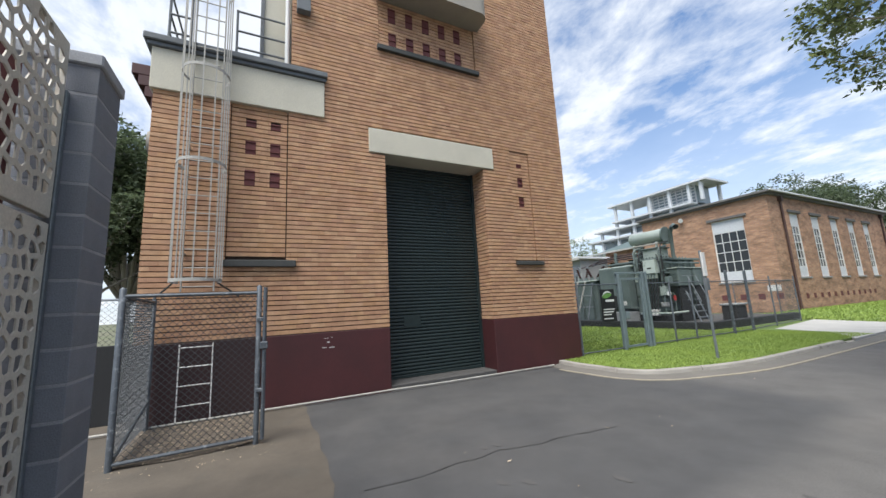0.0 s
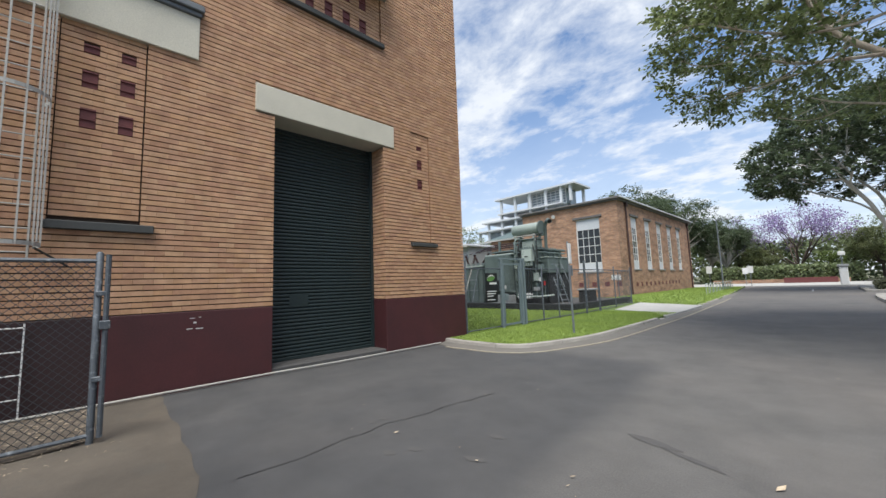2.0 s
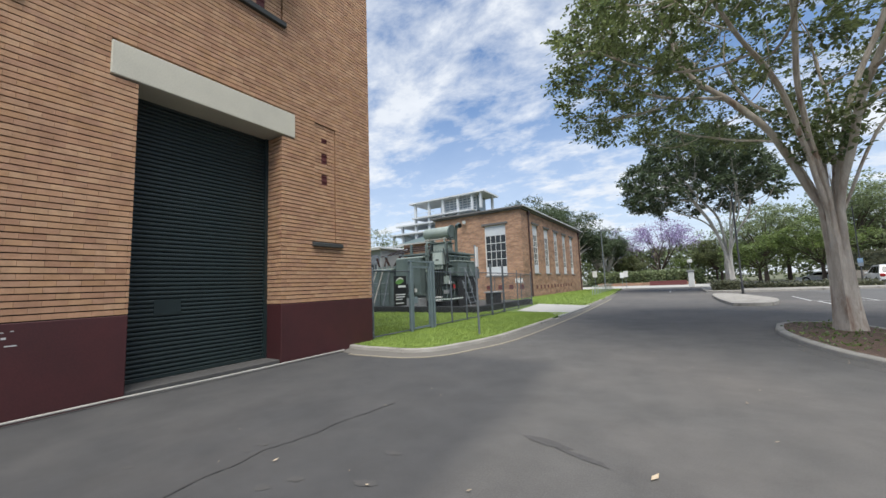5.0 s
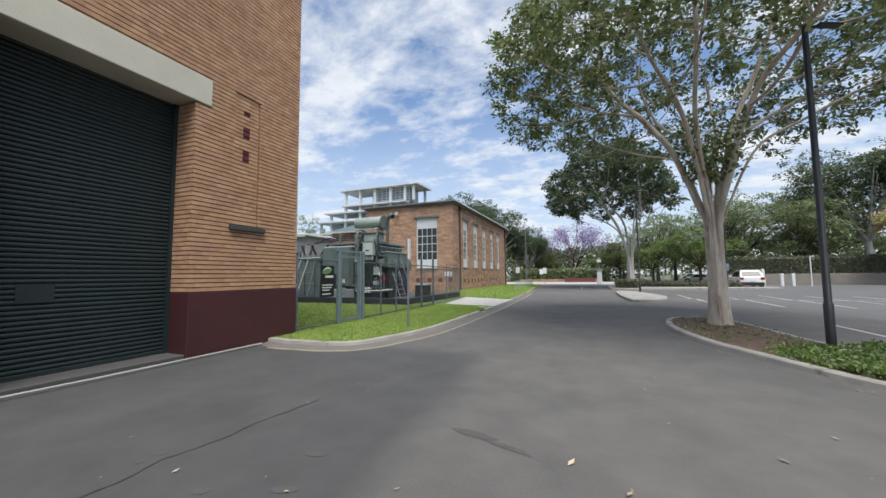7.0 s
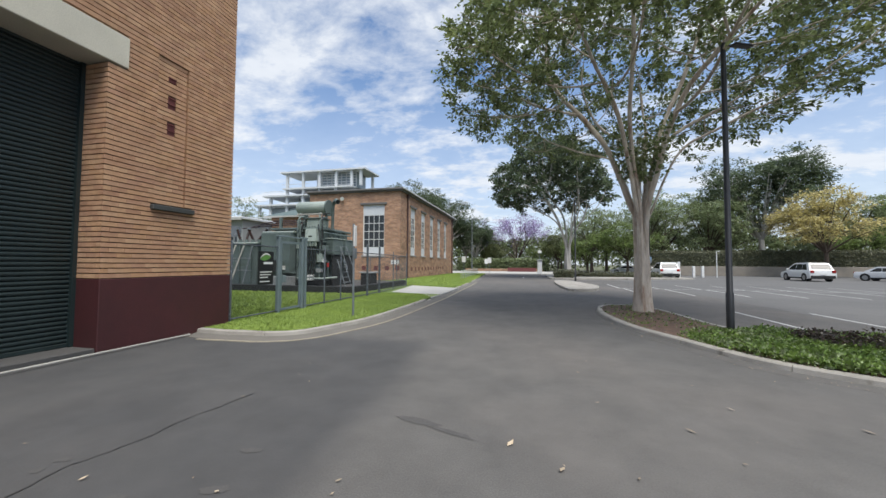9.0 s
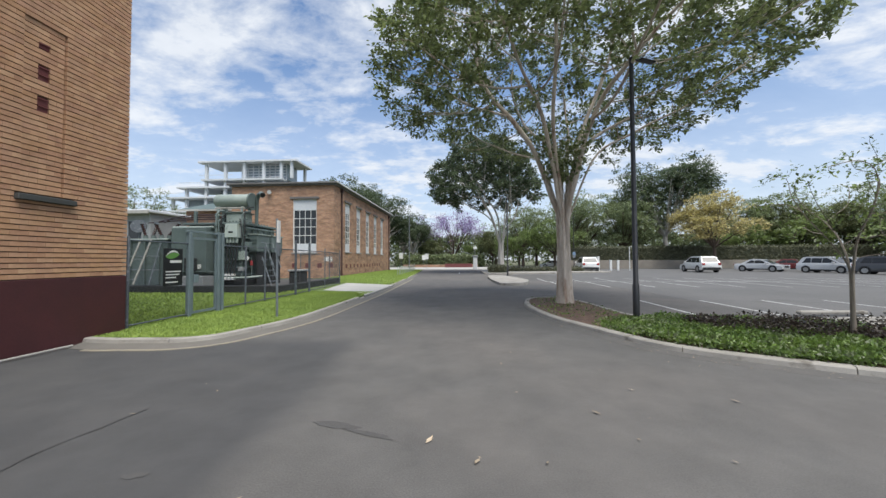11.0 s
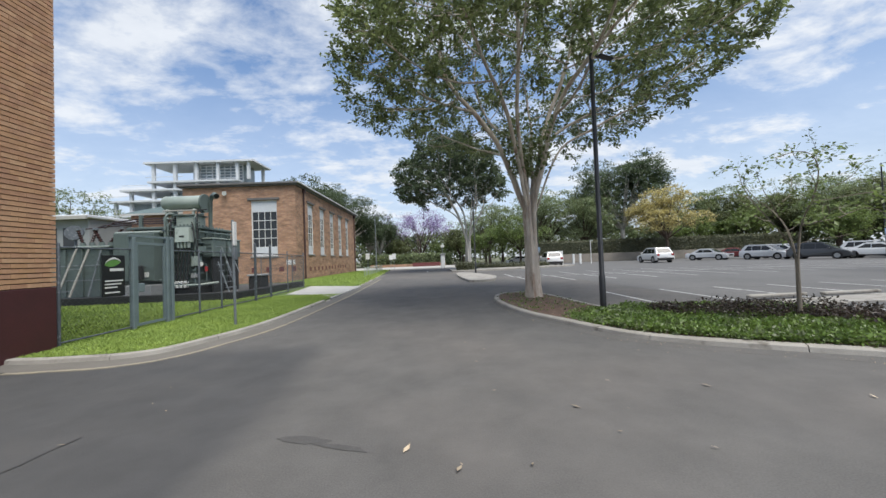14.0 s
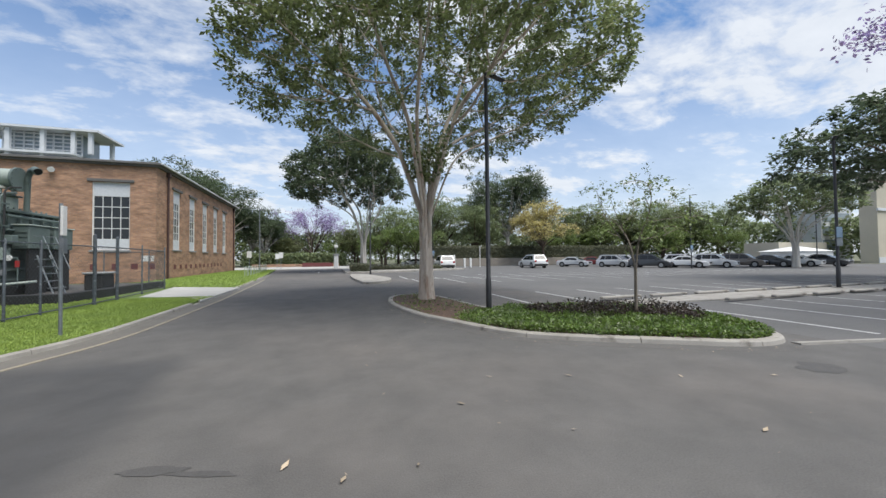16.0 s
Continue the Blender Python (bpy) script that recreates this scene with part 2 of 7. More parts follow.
BRICKS = [(0.50, 0.285, 0.155), (0.56, 0.335, 0.19), (0.53, 0.305, 0.18), (0.45, 0.25, 0.15), (0.59, 0.365, 0.215), (0.52, 0.31, 0.19), (0.47, 0.265, 0.165)]
m_brick = brick_mat("fired_brick", "island", BRICKS)
m_brick_piece = brick_mat("fired_brick_single", "object", BRICKS)
m_mortar = mat("raked_mortar", (0.07, 0.045, 0.032), (0.05, 0.033, 0.025), 4, 120, 0.95, 0.3)
m_maroon = mat("maroon_paint", (0.068, 0.0155, 0.017), (0.048, 0.0125, 0.014), 1.2, 40, 0.6, 0.12)
m_maroon_dark = mat("near_black_maroon", (0.034, 0.013, 0.013), (0.024, 0.010, 0.010), 1.6, 40, 0.6, 0.15)
m_cream = mat("cream_render", (0.60, 0.565, 0.46), (0.53, 0.50, 0.41), 1.5, 60, 0.8, 0.12)
m_vent = mat("maroon_terracotta", (0.15, 0.040, 0.038), (0.11, 0.03, 0.03), 6, 60, 0.7, 0.1)
m_sill = mat("dark_grey_sill_paint", (0.06, 0.062, 0.058), (0.045, 0.047, 0.045), 4, 60, 0.7, 0.1)
m_cap = mat("blue_grey_coping", (0.15, 0.165, 0.175), (0.11, 0.12, 0.13), 2, 60, 0.7, 0.15)
m_conc_hood = mat("weathered_render", (0.36, 0.33, 0.28), (0.27, 0.25, 0.22), 1.2, 50, 0.85, 0.2)
m_door = mat("dark_green_steel", (0.018, 0.031, 0.031), (0.013, 0.023, 0.024), 1.5, 30, 0.45, 0.05)
m_asphalt = mat("worn_asphalt", (0.115, 0.110, 0.104), (0.094, 0.090, 0.086), 0.5, 75, 0.9, 0.4, grit=0.6, spots=(0.074, 0.072, 0.069), spot_scale=0.55)
def resurfaced(m, colour, tone):
    """A darker relaid strip between the tower and a line along y, with a ragged edge, and broad warm scuffing."""
    n, l = m.node_tree.nodes, m.node_tree.links
    b = n["Principled BSDF"]
    old = b.inputs["Base Color"].links[0].from_socket
    co, sp, nz = n.new("ShaderNodeTexCoord"), n.new("ShaderNodeSeparateXYZ"), n.new("ShaderNodeTexNoise")
    nz.inputs["Scale"].default_value, nz.inputs["Detail"].default_value = 1.1, 6
    l.new(co.outputs["Object"], sp.inputs[0])
    l.new(co.outputs["Object"], nz.inputs[0])

    def calc(op, a, c):
        k = n.new("ShaderNodeMath")
        k.operation = op
        for i, v in enumerate((a, c)):
            if isinstance(v, float):
                k.inputs[i].default_value = v
            else:
                l.new(v, k.inputs[i])
        return k.outputs[0]

    def step(v, lo, hi):
        r = n.new("ShaderNodeMapRange")
        r.interpolation_type = "SMOOTHSTEP"
        r.inputs[1].default_value, r.inputs[2].default_value, r.inputs[3].default_value, r.inputs[4].default_value = lo, hi, 1.0, 0.0
        l.new(v, r.inputs[0])
        return r.outputs[0]

    x = calc("ADD", calc("ADD", sp.outputs[0], calc("MULTIPLY", sp.outputs[1], 0.10)), calc("MULTIPLY", nz.outputs[0], 0.55))
    f = calc("MULTIPLY", calc("MULTIPLY", step(x, -1.15, -0.55), step(sp.outputs[1], 6.6, 7.4)), calc("ADD", 0.55, calc("MULTIPLY", nz.outputs[0], 0.7)))
    mx = n.new("ShaderNodeMix")
    mx.data_type, mx.clamp_factor = "RGBA", True
    l.new(f, mx.inputs["Factor"])
    big = n.new("ShaderNodeTexNoise")
    big.inputs["Scale"].default_value, big.inputs["Detail"].default_value = 0.22, 5
    l.new(co.outputs["Object"], big.inputs[0])
    my = n.new("ShaderNodeMix")
    my.data_type, my.clamp_factor = "RGBA", True
    l.new(calc("MULTIPLY", calc("SUBTRACT", big.outputs[0], 0.46), 5.0), my.inputs["Factor"])
    l.new(old, my.inputs[6])
    my.inputs[7].default_value = (*tone, 1)
    l.new(my.outputs[2], mx.inputs[6])
    mx.inputs[7].default_value = (*colour, 1)
    mid = n.new("ShaderNodeTexNoise")
    mid.inputs["Scale"].default_value, mid.inputs["Detail"].default_value, mid.inputs["Roughness"].default_value = 1.7, 8, 0.65
    l.new(co.outputs["Object"], mid.inputs[0])
    mz = n.new("ShaderNodeMix")
    mz.data_type, mz.blend_type = "RGBA", "MULTIPLY"
    mz.inputs["Factor"].default_value = 1.0
    l.new(mx.outputs[2], mz.inputs[6])
    l.new(calc("ADD", 0.62, calc("MULTIPLY", mid.outputs[0], 0.76)), mz.inputs[7])
    l.new(mz.outputs[2], b.inputs["Base Color"])


resurfaced(m_asphalt, (0.056, 0.056, 0.057), (0.122, 0.112, 0.103))
m_asphalt_new = mat("darker_asphalt", (0.094, 0.093, 0.092), (0.080, 0.079, 0.079), 0.7, 140, 0.9, 0.35, spots=(0.07, 0.07, 0.071), spot_scale=1.0)
m_park = mat("car_park_asphalt", (0.135, 0.132, 0.128), (0.105, 0.103, 0.10), 0.25, 60, 0.9, 0.3, grit=0.55, spots=(0.095, 0.093, 0.09), spot_scale=0.4)
m_tar = mat("tar_crack", (0.058, 0.057, 0.056), None, 10, 80, 0.8, 0.2)
m_mark = mat("scuffed_tar", (0.068, 0.066, 0.064), (0.085, 0.082, 0.079), 9, 120, 0.9, 0.3)
m_apron = mat("old_concrete", (0.12, 0.10, 0.078), (0.07, 0.06, 0.048), 1.2, 90, 0.92, 0.3, spots=(0.082, 0.073, 0.06), spot_scale=1.6)
m_kerb = mat("kerb_concrete", (0.36, 0.34, 0.305), (0.25, 0.235, 0.21), 1.6, 80, 0.9, 0.25, spots=(0.15, 0.135, 0.115), spot_scale=2.4)
m_gutter = mat("gutter_concrete", (0.155, 0.145, 0.128), (0.125, 0.118, 0.105), 1.5, 80, 0.9, 0.25, spots=(0.13, 0.12, 0.105), spot_scale=1.5)
m_path = mat("pale_concrete_path", (0.44, 0.43, 0.40), (0.36, 0.35, 0.33), 1.2, 80, 0.9, 0.2)
m_yellow = mat("worn_yellow_paint", (0.32, 0.28, 0.20), (0.24, 0.215, 0.175), 6, 60, 0.8, 0.1, spots=(0.2, 0.18, 0.15), spot_scale=3)
m_line = mat("white_road_paint", (0.55, 0.55, 0.54), (0.42, 0.42, 0.41), 2, 60, 0.8, 0.1, spots=(0.2, 0.2, 0.2), spot_scale=4)
m_grass_soil = mat("lawn_soil", (0.14, 0.20, 0.045), (0.10, 0.15, 0.04), 1.2, 50, 0.95, 0.4)
m_grass = mat("grass_blades", (0.275, 0.37, 0.07), (0.20, 0.285, 0.06), 0.6, 20, 0.7, 0.0, vary="island", amount=0.14)
m_soil = mat("bark_mulch", (0.13, 0.078, 0.052), (0.075, 0.048, 0.035), 4, 60, 0.95, 0.6, spots=(0.24, 0.17, 0.115), spot_scale=9)
m_far_ground = mat("far_ground", (0.10, 0.12, 0.05), (0.13, 0.12, 0.08), 0.05, 4, 0.95, 0.1)
m_gravel = mat("leaf_litter", (0.13, 0.105, 0.08), (0.08, 0.065, 0.05), 8, 40, 0.95, 0.7, spots=(0.28, 0.23, 0.17), spot_scale=14)
m_galv = mat("galvanised_steel", (0.27, 0.295, 0.315), (0.19, 0.21, 0.225), 5, 60, 0.5, 0.1, metal=0.6)
m_galv_dark = mat("weathered_dark_galvanising", (0.125, 0.14, 0.155), (0.08, 0.092, 0.105), 9, 60, 0.55, 0.2, metal=0.4, spots=(0.24, 0.26, 0.28), spot_scale=12)
m_wire = mat("galvanised_wire", (0.105, 0.115, 0.125), None, 5, 60, 0.55, 0.0, metal=0.5)
m_ladder = mat("pale_painted_steel", (0.44, 0.42, 0.38), (0.34, 0.33, 0.30), 4, 60, 0.55, 0.05)
m_white = mat("white_paint", (0.72, 0.72, 0.70), (0.62, 0.62, 0.60), 2, 50, 0.55, 0.05)
m_blackpaint = mat("black_painted_steel", (0.014, 0.014, 0.015), (0.02, 0.02, 0.021), 3, 50, 0.45, 0.05)
m_block = mat("grey_painted_blockwork", (0.215, 0.225, 0.25), (0.165, 0.172, 0.195), 2.5, 120, 0.9, 0.4, vary="object", amount=0.15)
m_blockjoint = mat("pale_block_joint", (0.36, 0.365, 0.385), None, 6, 120, 0.9, 0.3)
m_blockcap = mat("pale_block_cap", (0.38, 0.385, 0.40), (0.30, 0.305, 0.32), 3, 100, 0.9, 0.3)
m_screen = mat("cream_powder_coat", (0.58, 0.54, 0.46), (0.52, 0.48, 0.41), 2, 60, 0.5, 0.05)
m_trafo = mat("green_grey_enamel", (0.135, 0.172, 0.162), (0.10, 0.132, 0.125), 1.5, 40, 0.5, 0.08, spots=(0.09, 0.115, 0.105), spot_scale=2.5)
m_trafo_pale = mat("pale_green_enamel", (0.36, 0.41, 0.37), (0.28, 0.33, 0.30), 1.2, 40, 0.5, 0.06, spots=(0.17, 0.21, 0.18), spot_scale=3)
m_gate = mat("grey_green_steel", (0.17, 0.215, 0.225), (0.13, 0.17, 0.18), 3, 50, 0.5, 0.06)
m_dark = mat("dark_painted_concrete", (0.025, 0.026, 0.027), (0.018, 0.019, 0.02), 2, 60, 0.8, 0.2)
m_bush = mat("brown_porcelain", (0.05, 0.022, 0.02), None, 8, 40, 0.25, 0.0)
m_sign_black = mat("black_sign_face", (0.012, 0.013, 0.014), None, 4, 40, 0.4, 0.0)
m_sign_green = mat("green_print", (0.12, 0.28, 0.06), None, 4, 40, 0.5, 0.0)
m_sign_blue = mat("blue_sign_face", (0.20, 0.30, 0.42), None, 4, 40, 0.5, 0.0)
m_red = mat("red_paint", (0.42, 0.03, 0.03), None, 4, 40, 0.5, 0.0)
m_bark = mat("pale_smooth_bark", (0.64, 0.565, 0.475), (0.36, 0.285, 0.225), 6, 40, 0.85, 0.7, stretch=(1, 1, 0.22), spots=(0.27, 0.175, 0.125), spot_scale=3.6)
m_bark_pale = mat("pale_grey_bark", (0.60, 0.56, 0.50), (0.45, 0.41, 0.36), 3, 40, 0.85, 0.4, stretch=(1, 1, 0.2))
m_bark_dark = mat("brown_bark", (0.10, 0.075, 0.055), (0.07, 0.05, 0.04), 4, 40, 0.9, 0.4, stretch=(1, 1, 0.25))
m_bark_dull = mat("grey_brown_bark", (0.22, 0.185, 0.145), (0.155, 0.13, 0.10), 6, 60, 0.85, 0.3, stretch=(1, 1, 0.3))
m_leaf = leaf_mat("tree_leaves", (0.265, 0.30, 0.12), (0.14, 0.19, 0.085))
m_leaf_dark = leaf_mat("dark_tree_leaves", (0.13, 0.165, 0.09), (0.082, 0.114, 0.064))
m_leaf_mid = leaf_mat("mid_green_leaves", (0.255, 0.30, 0.15), (0.165, 0.21, 0.10))
m_leaf_light = leaf_mat("light_green_leaves", (0.19, 0.25, 0.075), (0.13, 0.18, 0.055))
m_leaf_olive = leaf_mat("olive_leaves", (0.17, 0.19, 0.08), (0.115, 0.135, 0.06))
m_leaf_yellow = leaf_mat("yellow_ochre_leaves", (0.53, 0.46, 0.20), (0.40, 0.35, 0.15))
m_leaf_purple = leaf_mat("violet_blossom", (0.40, 0.31, 0.54), (0.31, 0.24, 0.43))
m_hedge = leaf_mat("hedge_leaves", (0.175, 0.18, 0.11), (0.125, 0.135, 0.08))
m_cover = leaf_mat("ground_cover_leaves", (0.17, 0.25, 0.055), (0.10, 0.16, 0.040))
m_cover_red = leaf_mat("reddish_shrub_leaves", (0.075, 0.05, 0.042), (0.05, 0.048, 0.034))
m_brick_end = wall_brick_mat("orange_brickwork", (0.43, 0.245, 0.145), (0.30, 0.165, 0.105), (0.28, 0.215, 0.165))
m_brick_long = m_brick_end
m_fascia = mat("grey_fascia_paint", (0.14, 0.135, 0.13), (0.11, 0.105, 0.10), 2, 40, 0.7, 0.05)
m_pipe = mat("brown_downpipe_paint", (0.085, 0.045, 0.04), None, 3, 40, 0.6, 0.05)
m_pane = mat("dark_window_glass", (0.02, 0.024, 0.028), None, 1, 10, 0.08, 0.0)
m_pane_pale = mat("painted_over_glass", (0.20, 0.205, 0.21), (0.13, 0.135, 0.14), 2, 10, 0.25, 0.0)
m_render_far = mat("pale_far_render", (0.52, 0.48, 0.38), (0.46, 0.42, 0.34), 0.4, 10, 0.85, 0.05)
m_farconc = mat("far_white_concrete", (0.62, 0.64, 0.66), (0.52, 0.54, 0.56), 0.2, 8, 0.8, 0.0)
m_farglass = mat("far_blue_glass", (0.20, 0.25, 0.28), (0.30, 0.35, 0.38), 0.4, 8, 0.15, 0.0)
m_roof_green = mat("grey_green_roof_sheet", (0.10, 0.14, 0.135), (0.08, 0.115, 0.11), 1, 30, 0.6, 0.05)
m_retain = mat("stained_retaining_wall", (0.27, 0.24, 0.20), (0.19, 0.17, 0.145), 0.6, 20, 0.9, 0.1)
m_greywall = mat("grey_far_wall", (0.30, 0.31, 0.31), (0.24, 0.25, 0.25), 0.7, 20, 0.8, 0.05)
m_tyre = mat("tyre_rubber", (0.012, 0.012, 0.012), None, 10, 60, 0.8, 0.1)
m_rim = mat("alloy_wheel", (0.42, 0.43, 0.44), None, 10, 60, 0.35, 0.0, metal=0.8)
m_carglass = mat("tinted_car_glass", (0.012, 0.014, 0.016), None, 4, 20, 0.06, 0.0)
m_headlight = mat("clear_lamp_lens", (0.55, 0.56, 0.58), None, 10, 60, 0.15, 0.0)
m_taillight = mat("red_lamp_lens", (0.30, 0.012, 0.012), None, 10, 60, 0.2, 0.0)
m_trim = mat("black_car_trim", (0.015, 0.015, 0.016), None, 10, 60, 0.6, 0.0)
m_litter = mat("dry_leaf_litter", (0.42, 0.36, 0.27), (0.30, 0.22, 0.14), 30, 80, 0.9, 0.2, vary="object", amount=0.4)

# ---- ground, road and kerbs ----
def sheet(ring, z):
    s = Shape()
    s.poly([(x, y, z) for x, y in ring])
    return s


solid("ground", Shape().box(-1500, 1500, -1500, 1500, -0.4, -0.03), m_far_ground, "flat dull green land out to the horizon", "ground", kind="structure")
road = solid("road", Shape().box(-9.5, 8.3, -14, 92, -0.3, 0.0), m_asphalt, "worn grey asphalt driveway with stains and cracks", "road", kind="structure")
solid("car_park", Shape().box(8.3, 75, -14, 92, -0.3, 0.001), m_park, "wide pale grey asphalt car park with bay lines", "car park", kind="structure")

apron = [(-6.9, 0.68), (-6.2, 0.66), (-5.2, 0.64), (-4.2, 0.62), (-3.4, 0.60), (-3.0, 0.50), (-2.75, 0.25), (-2.7, -0.4), (-2.7, -4.0), (-9.0, -4.0), (-9.0, 0.68)]
worn = []
for (ax, ay), (bx, by) in zip(apron, apron[1:]):
    k = max(1, int(math.dist((ax, ay), (bx, by)) / 0.12)) if ax > -7 and by > -2.5 else 1
    for i in range(k):
        px, py = ax + (bx - ax) * i / k, ay + (by - ay) * i / k
        j = 0.045 if k > 1 else 0
        worn.append((px + j * noise.noise((px * 4, py * 4, 1)), py + j * noise.noise((px * 4, py * 4, 7))))
apron = worn + [apron[-1]]
solid("concrete_apron", sheet(apron, 0.006), m_apron, "stained old concrete apron below the tower", "pavement", kind="structure")
litter_bed = [(-6.72, -1.55), (-6.72, -0.05), (-5.15, -0.02), (-5.05, -0.3), (-5.0, -0.9), (-5.08, -1.5)]
solid("litter_bed", sheet(litter_bed, 0.022), m_gravel, "gravel and dry leaf litter at the wall's foot", "gravel", kind="structure")

# crack and dark scuff on the asphalt
crk = [(-3.0, 3.9), (-3.04, 3.6), (-3.12, 3.05), (-3.10, 2.8), (-3.16, 2.45), (-3.21, 2.27), (-3.15, 2.0), (-3.17, 1.75), (-3.10, 1.3), (-3.14, 0.8)]
s = Shape()
fine_crk = rounded(crk, 4)
for i in range(len(fine_crk) - 1):
    w = 0.006 + 0.006 * noise.noise((i * 0.7, 0, 3))
    (x0, y0), (x1, y1) = fine_crk[i], fine_crk[i + 1]
    x0 += 0.025 * noise.noise((i * 0.9, 5, 0))
    x1 += 0.025 * noise.noise(((i + 1) * 0.9, 5, 0))
    s.poly([(x0 - w, y0, 0.008), (x0 + w, y0, 0.008), (x1 + w, y1, 0.008), (x1 - w, y1, 0.008)])
solid("asphalt_crack", s, m_tar, "thin dark crack running across the asphalt", "crack", kind="structure")


def blotch(cx, cy, rx, ry, turn, seed, z=0.004):
    ring = []
    for k in range(28):
        a = 2 * math.pi * k / 28
        r = 1 + 0.45 * noise.noise((math.cos(a) * 1.7 + seed, math.sin(a) * 1.7, seed))
        x, y = rx * r * math.cos(a), ry * r * math.sin(a)
        c, d = math.cos(turn), math.sin(turn)
        ring.append((cx + x * c - y * d, cy + x * d + y * c))
    return sheet(ring, z)


for cx, cy, rx, ry, turn, seed in ((-0.62, 3.5, 0.24, 0.032, -0.32, 1), (-0.98, 3.66, 0.24, 0.06, -0.2, 2), (-3.35, 2.2, 0.05, 0.03, 0.3, 4), (-2.6, 1.9, 0.07, 0.04, 0.2, 5), (6.25, 3.62, 0.32, 0.22, 0.2, 7), (-3.97, 1.50, 0.050, 0.030, 0.3, 11), (-3.35, 2.35, 0.062, 0.034, 0.3, 12), (-2.48, 2.10, 0.074, 0.038, 0.3, 13), (-2.09, 2.81, 0.086, 0.042, 0.3, 14), (-1.94, 2.33, 0.098, 0.046, 0.3, 15)):
    solid("tar_mark", blotch(cx, cy, rx, ry, turn, seed), m_mark, "dark scuffed tar mark on the asphalt", "stain", kind="structure")

# left verge: lawn, kerb, gutter, path
kerb_l = [(-6.72, 6.42), (-6.1, 6.36), (-5.6, 6.40), (-4.95, 6.46), (-4.40, 6.80), (-4.02, 7.6), (-3.80, 8.45), (-3.68, 9.6), (-3.68, 12.2), (-3.70, 14.2), (-3.72, 15.6),
          (-3.80, 17.5), (-3.95, 20.8), (-4.30, 28), (-5.05, 38), (-6.4, 55)]
kerb_l = [(x - 0.16 * min(1, max(0, y - 6.4)), y + 0.11) for x, y in kerb_l]
kl = rounded(kerb_l, 5)
near_kerb = [p for p in kl if p[1] <= 14.3]
drop_kerb = [p for p in kl if 14.2 <= p[1] <= 20.9]
far_kerb = [p for p in kl if p[1] >= 20.7]
KERB = [(0.0, 0.0), (0.02, 0.10), (0.04, 0.115), (0.14, 0.115), (0.17, -0.05), (0.0, -0.05)]
LOW = [(0.0, 0.0), (0.02, 0.025), (0.16, 0.04), (0.17, -0.05), (0.0, -0.05)]
GUT = [(-0.30, 0.009), (-0.12, 0.02), (0.008, 0.04), (0.0, -0.05), (-0.30, -0.05)]


def pieces_along(path, step):
    """Cuts a plan line into stretches of about that length."""
    out, cur, run = [], [path[0]], 0.0
    for a, c in zip(path, path[1:]):
        run += math.dist(a, c)
        cur.append(c)
        if run >= step:
            out.append(cur)
            cur, run = [c], 0.0
    if len(cur) > 1:
        out.append(cur)
    return out


def gap_ends(path, g=0.006):
    p, q = Vector((*path[0], 0)), Vector((*path[1], 0))
    r, t = Vector((*path[-1], 0)), Vector((*path[-2], 0))
    a, c = p + (q - p).normalized() * g, r + (t - r).normalized() * g
    return [(a.x, a.y)] + path[1:-1] + [(c.x, c.y)]


kerb = thing("kerb", (-4, 8, 0), "weathered concrete kerb round the lawn", "kerb", kind="structure")
for seg in pieces_along(near_kerb, 1.6) + pieces_along(far_kerb, 2.4):
    part("kerb_stone", Shape().sweep(KERB, gap_ends(seg)), m_kerb, kerb)
part("kerb_ramp", Shape().sweep(LOW, drop_kerb), m_kerb, kerb, "dropped kerb at the path")
gut = solid("gutter", Shape().sweep(GUT, [p for p in kl if p[1] < 40]), m_gutter, "stained concrete gutter along the kerb", "gutter", kind="structure")
YEL = [(-0.40, 0.012), (-0.32, 0.012), (-0.32, 0.0), (-0.40, 0.0)]
solid("yellow_line", Shape().sweep(YEL, [p for p in kl if p[1] < 30 and p[0] > -6.3]), m_yellow, "worn yellow paint line beside the gutter", "road marking", kind="structure")

lawn_in = [(x - 0.15 * min(1, max(0, y - 6.55)), y + 0.11) for x, y in rounded([(-6.72, 6.58), (-6.1, 6.53), (-5.6, 6.57), (-5.02, 6.62), (-4.54, 6.92), (-4.17, 7.68), (-3.96, 8.5), (-3.84, 9.6), (-3.84, 12.2), (-3.86, 14.6)], 4)]
lawn_ring = lawn_in + [(-3.9, 16.3), (-6.6, 17.3), (-7.2, 24), (-30, 24), (-30, 7.3), (-6.72, 7.3)]
s = Shape().prism(lawn_ring, -0.05, 0.10)
solid("lawn", s, m_grass_soil, "bright green mown lawn beside the tower", "lawn", kind="structure")
solid("concrete_path", Shape().prism([(-3.86, 14.7), (-3.97, 20.9), (-7.3, 22.6), (-6.6, 17.2), (-4.8, 16.4)], -0.05, 0.112), m_path, "pale concrete path across the verge", "path", kind="structure")
far_ring = [(-4.12, 20.8), (-4.46, 28), (-5.2, 38), (-6.55, 55), (-11.3, 55), (-11.3, 24), (-7.2, 22.4)]
solid("far_lawn", Shape().prism(far_ring, -0.05, 0.10), m_grass_soil, "green verge beside the brick building", "lawn", kind="structure")


def inside(x, y, ring):
    hit, j = False, len(ring) - 1
    for i in range(len(ring)):
        (xi, yi), (xj, yj) = ring[i], ring[j]
        if (yi > y) != (yj > y) and x < (xj - xi) * (y - yi) / (yj - yi) + xi:
            hit = not hit
        j = i
    return hit


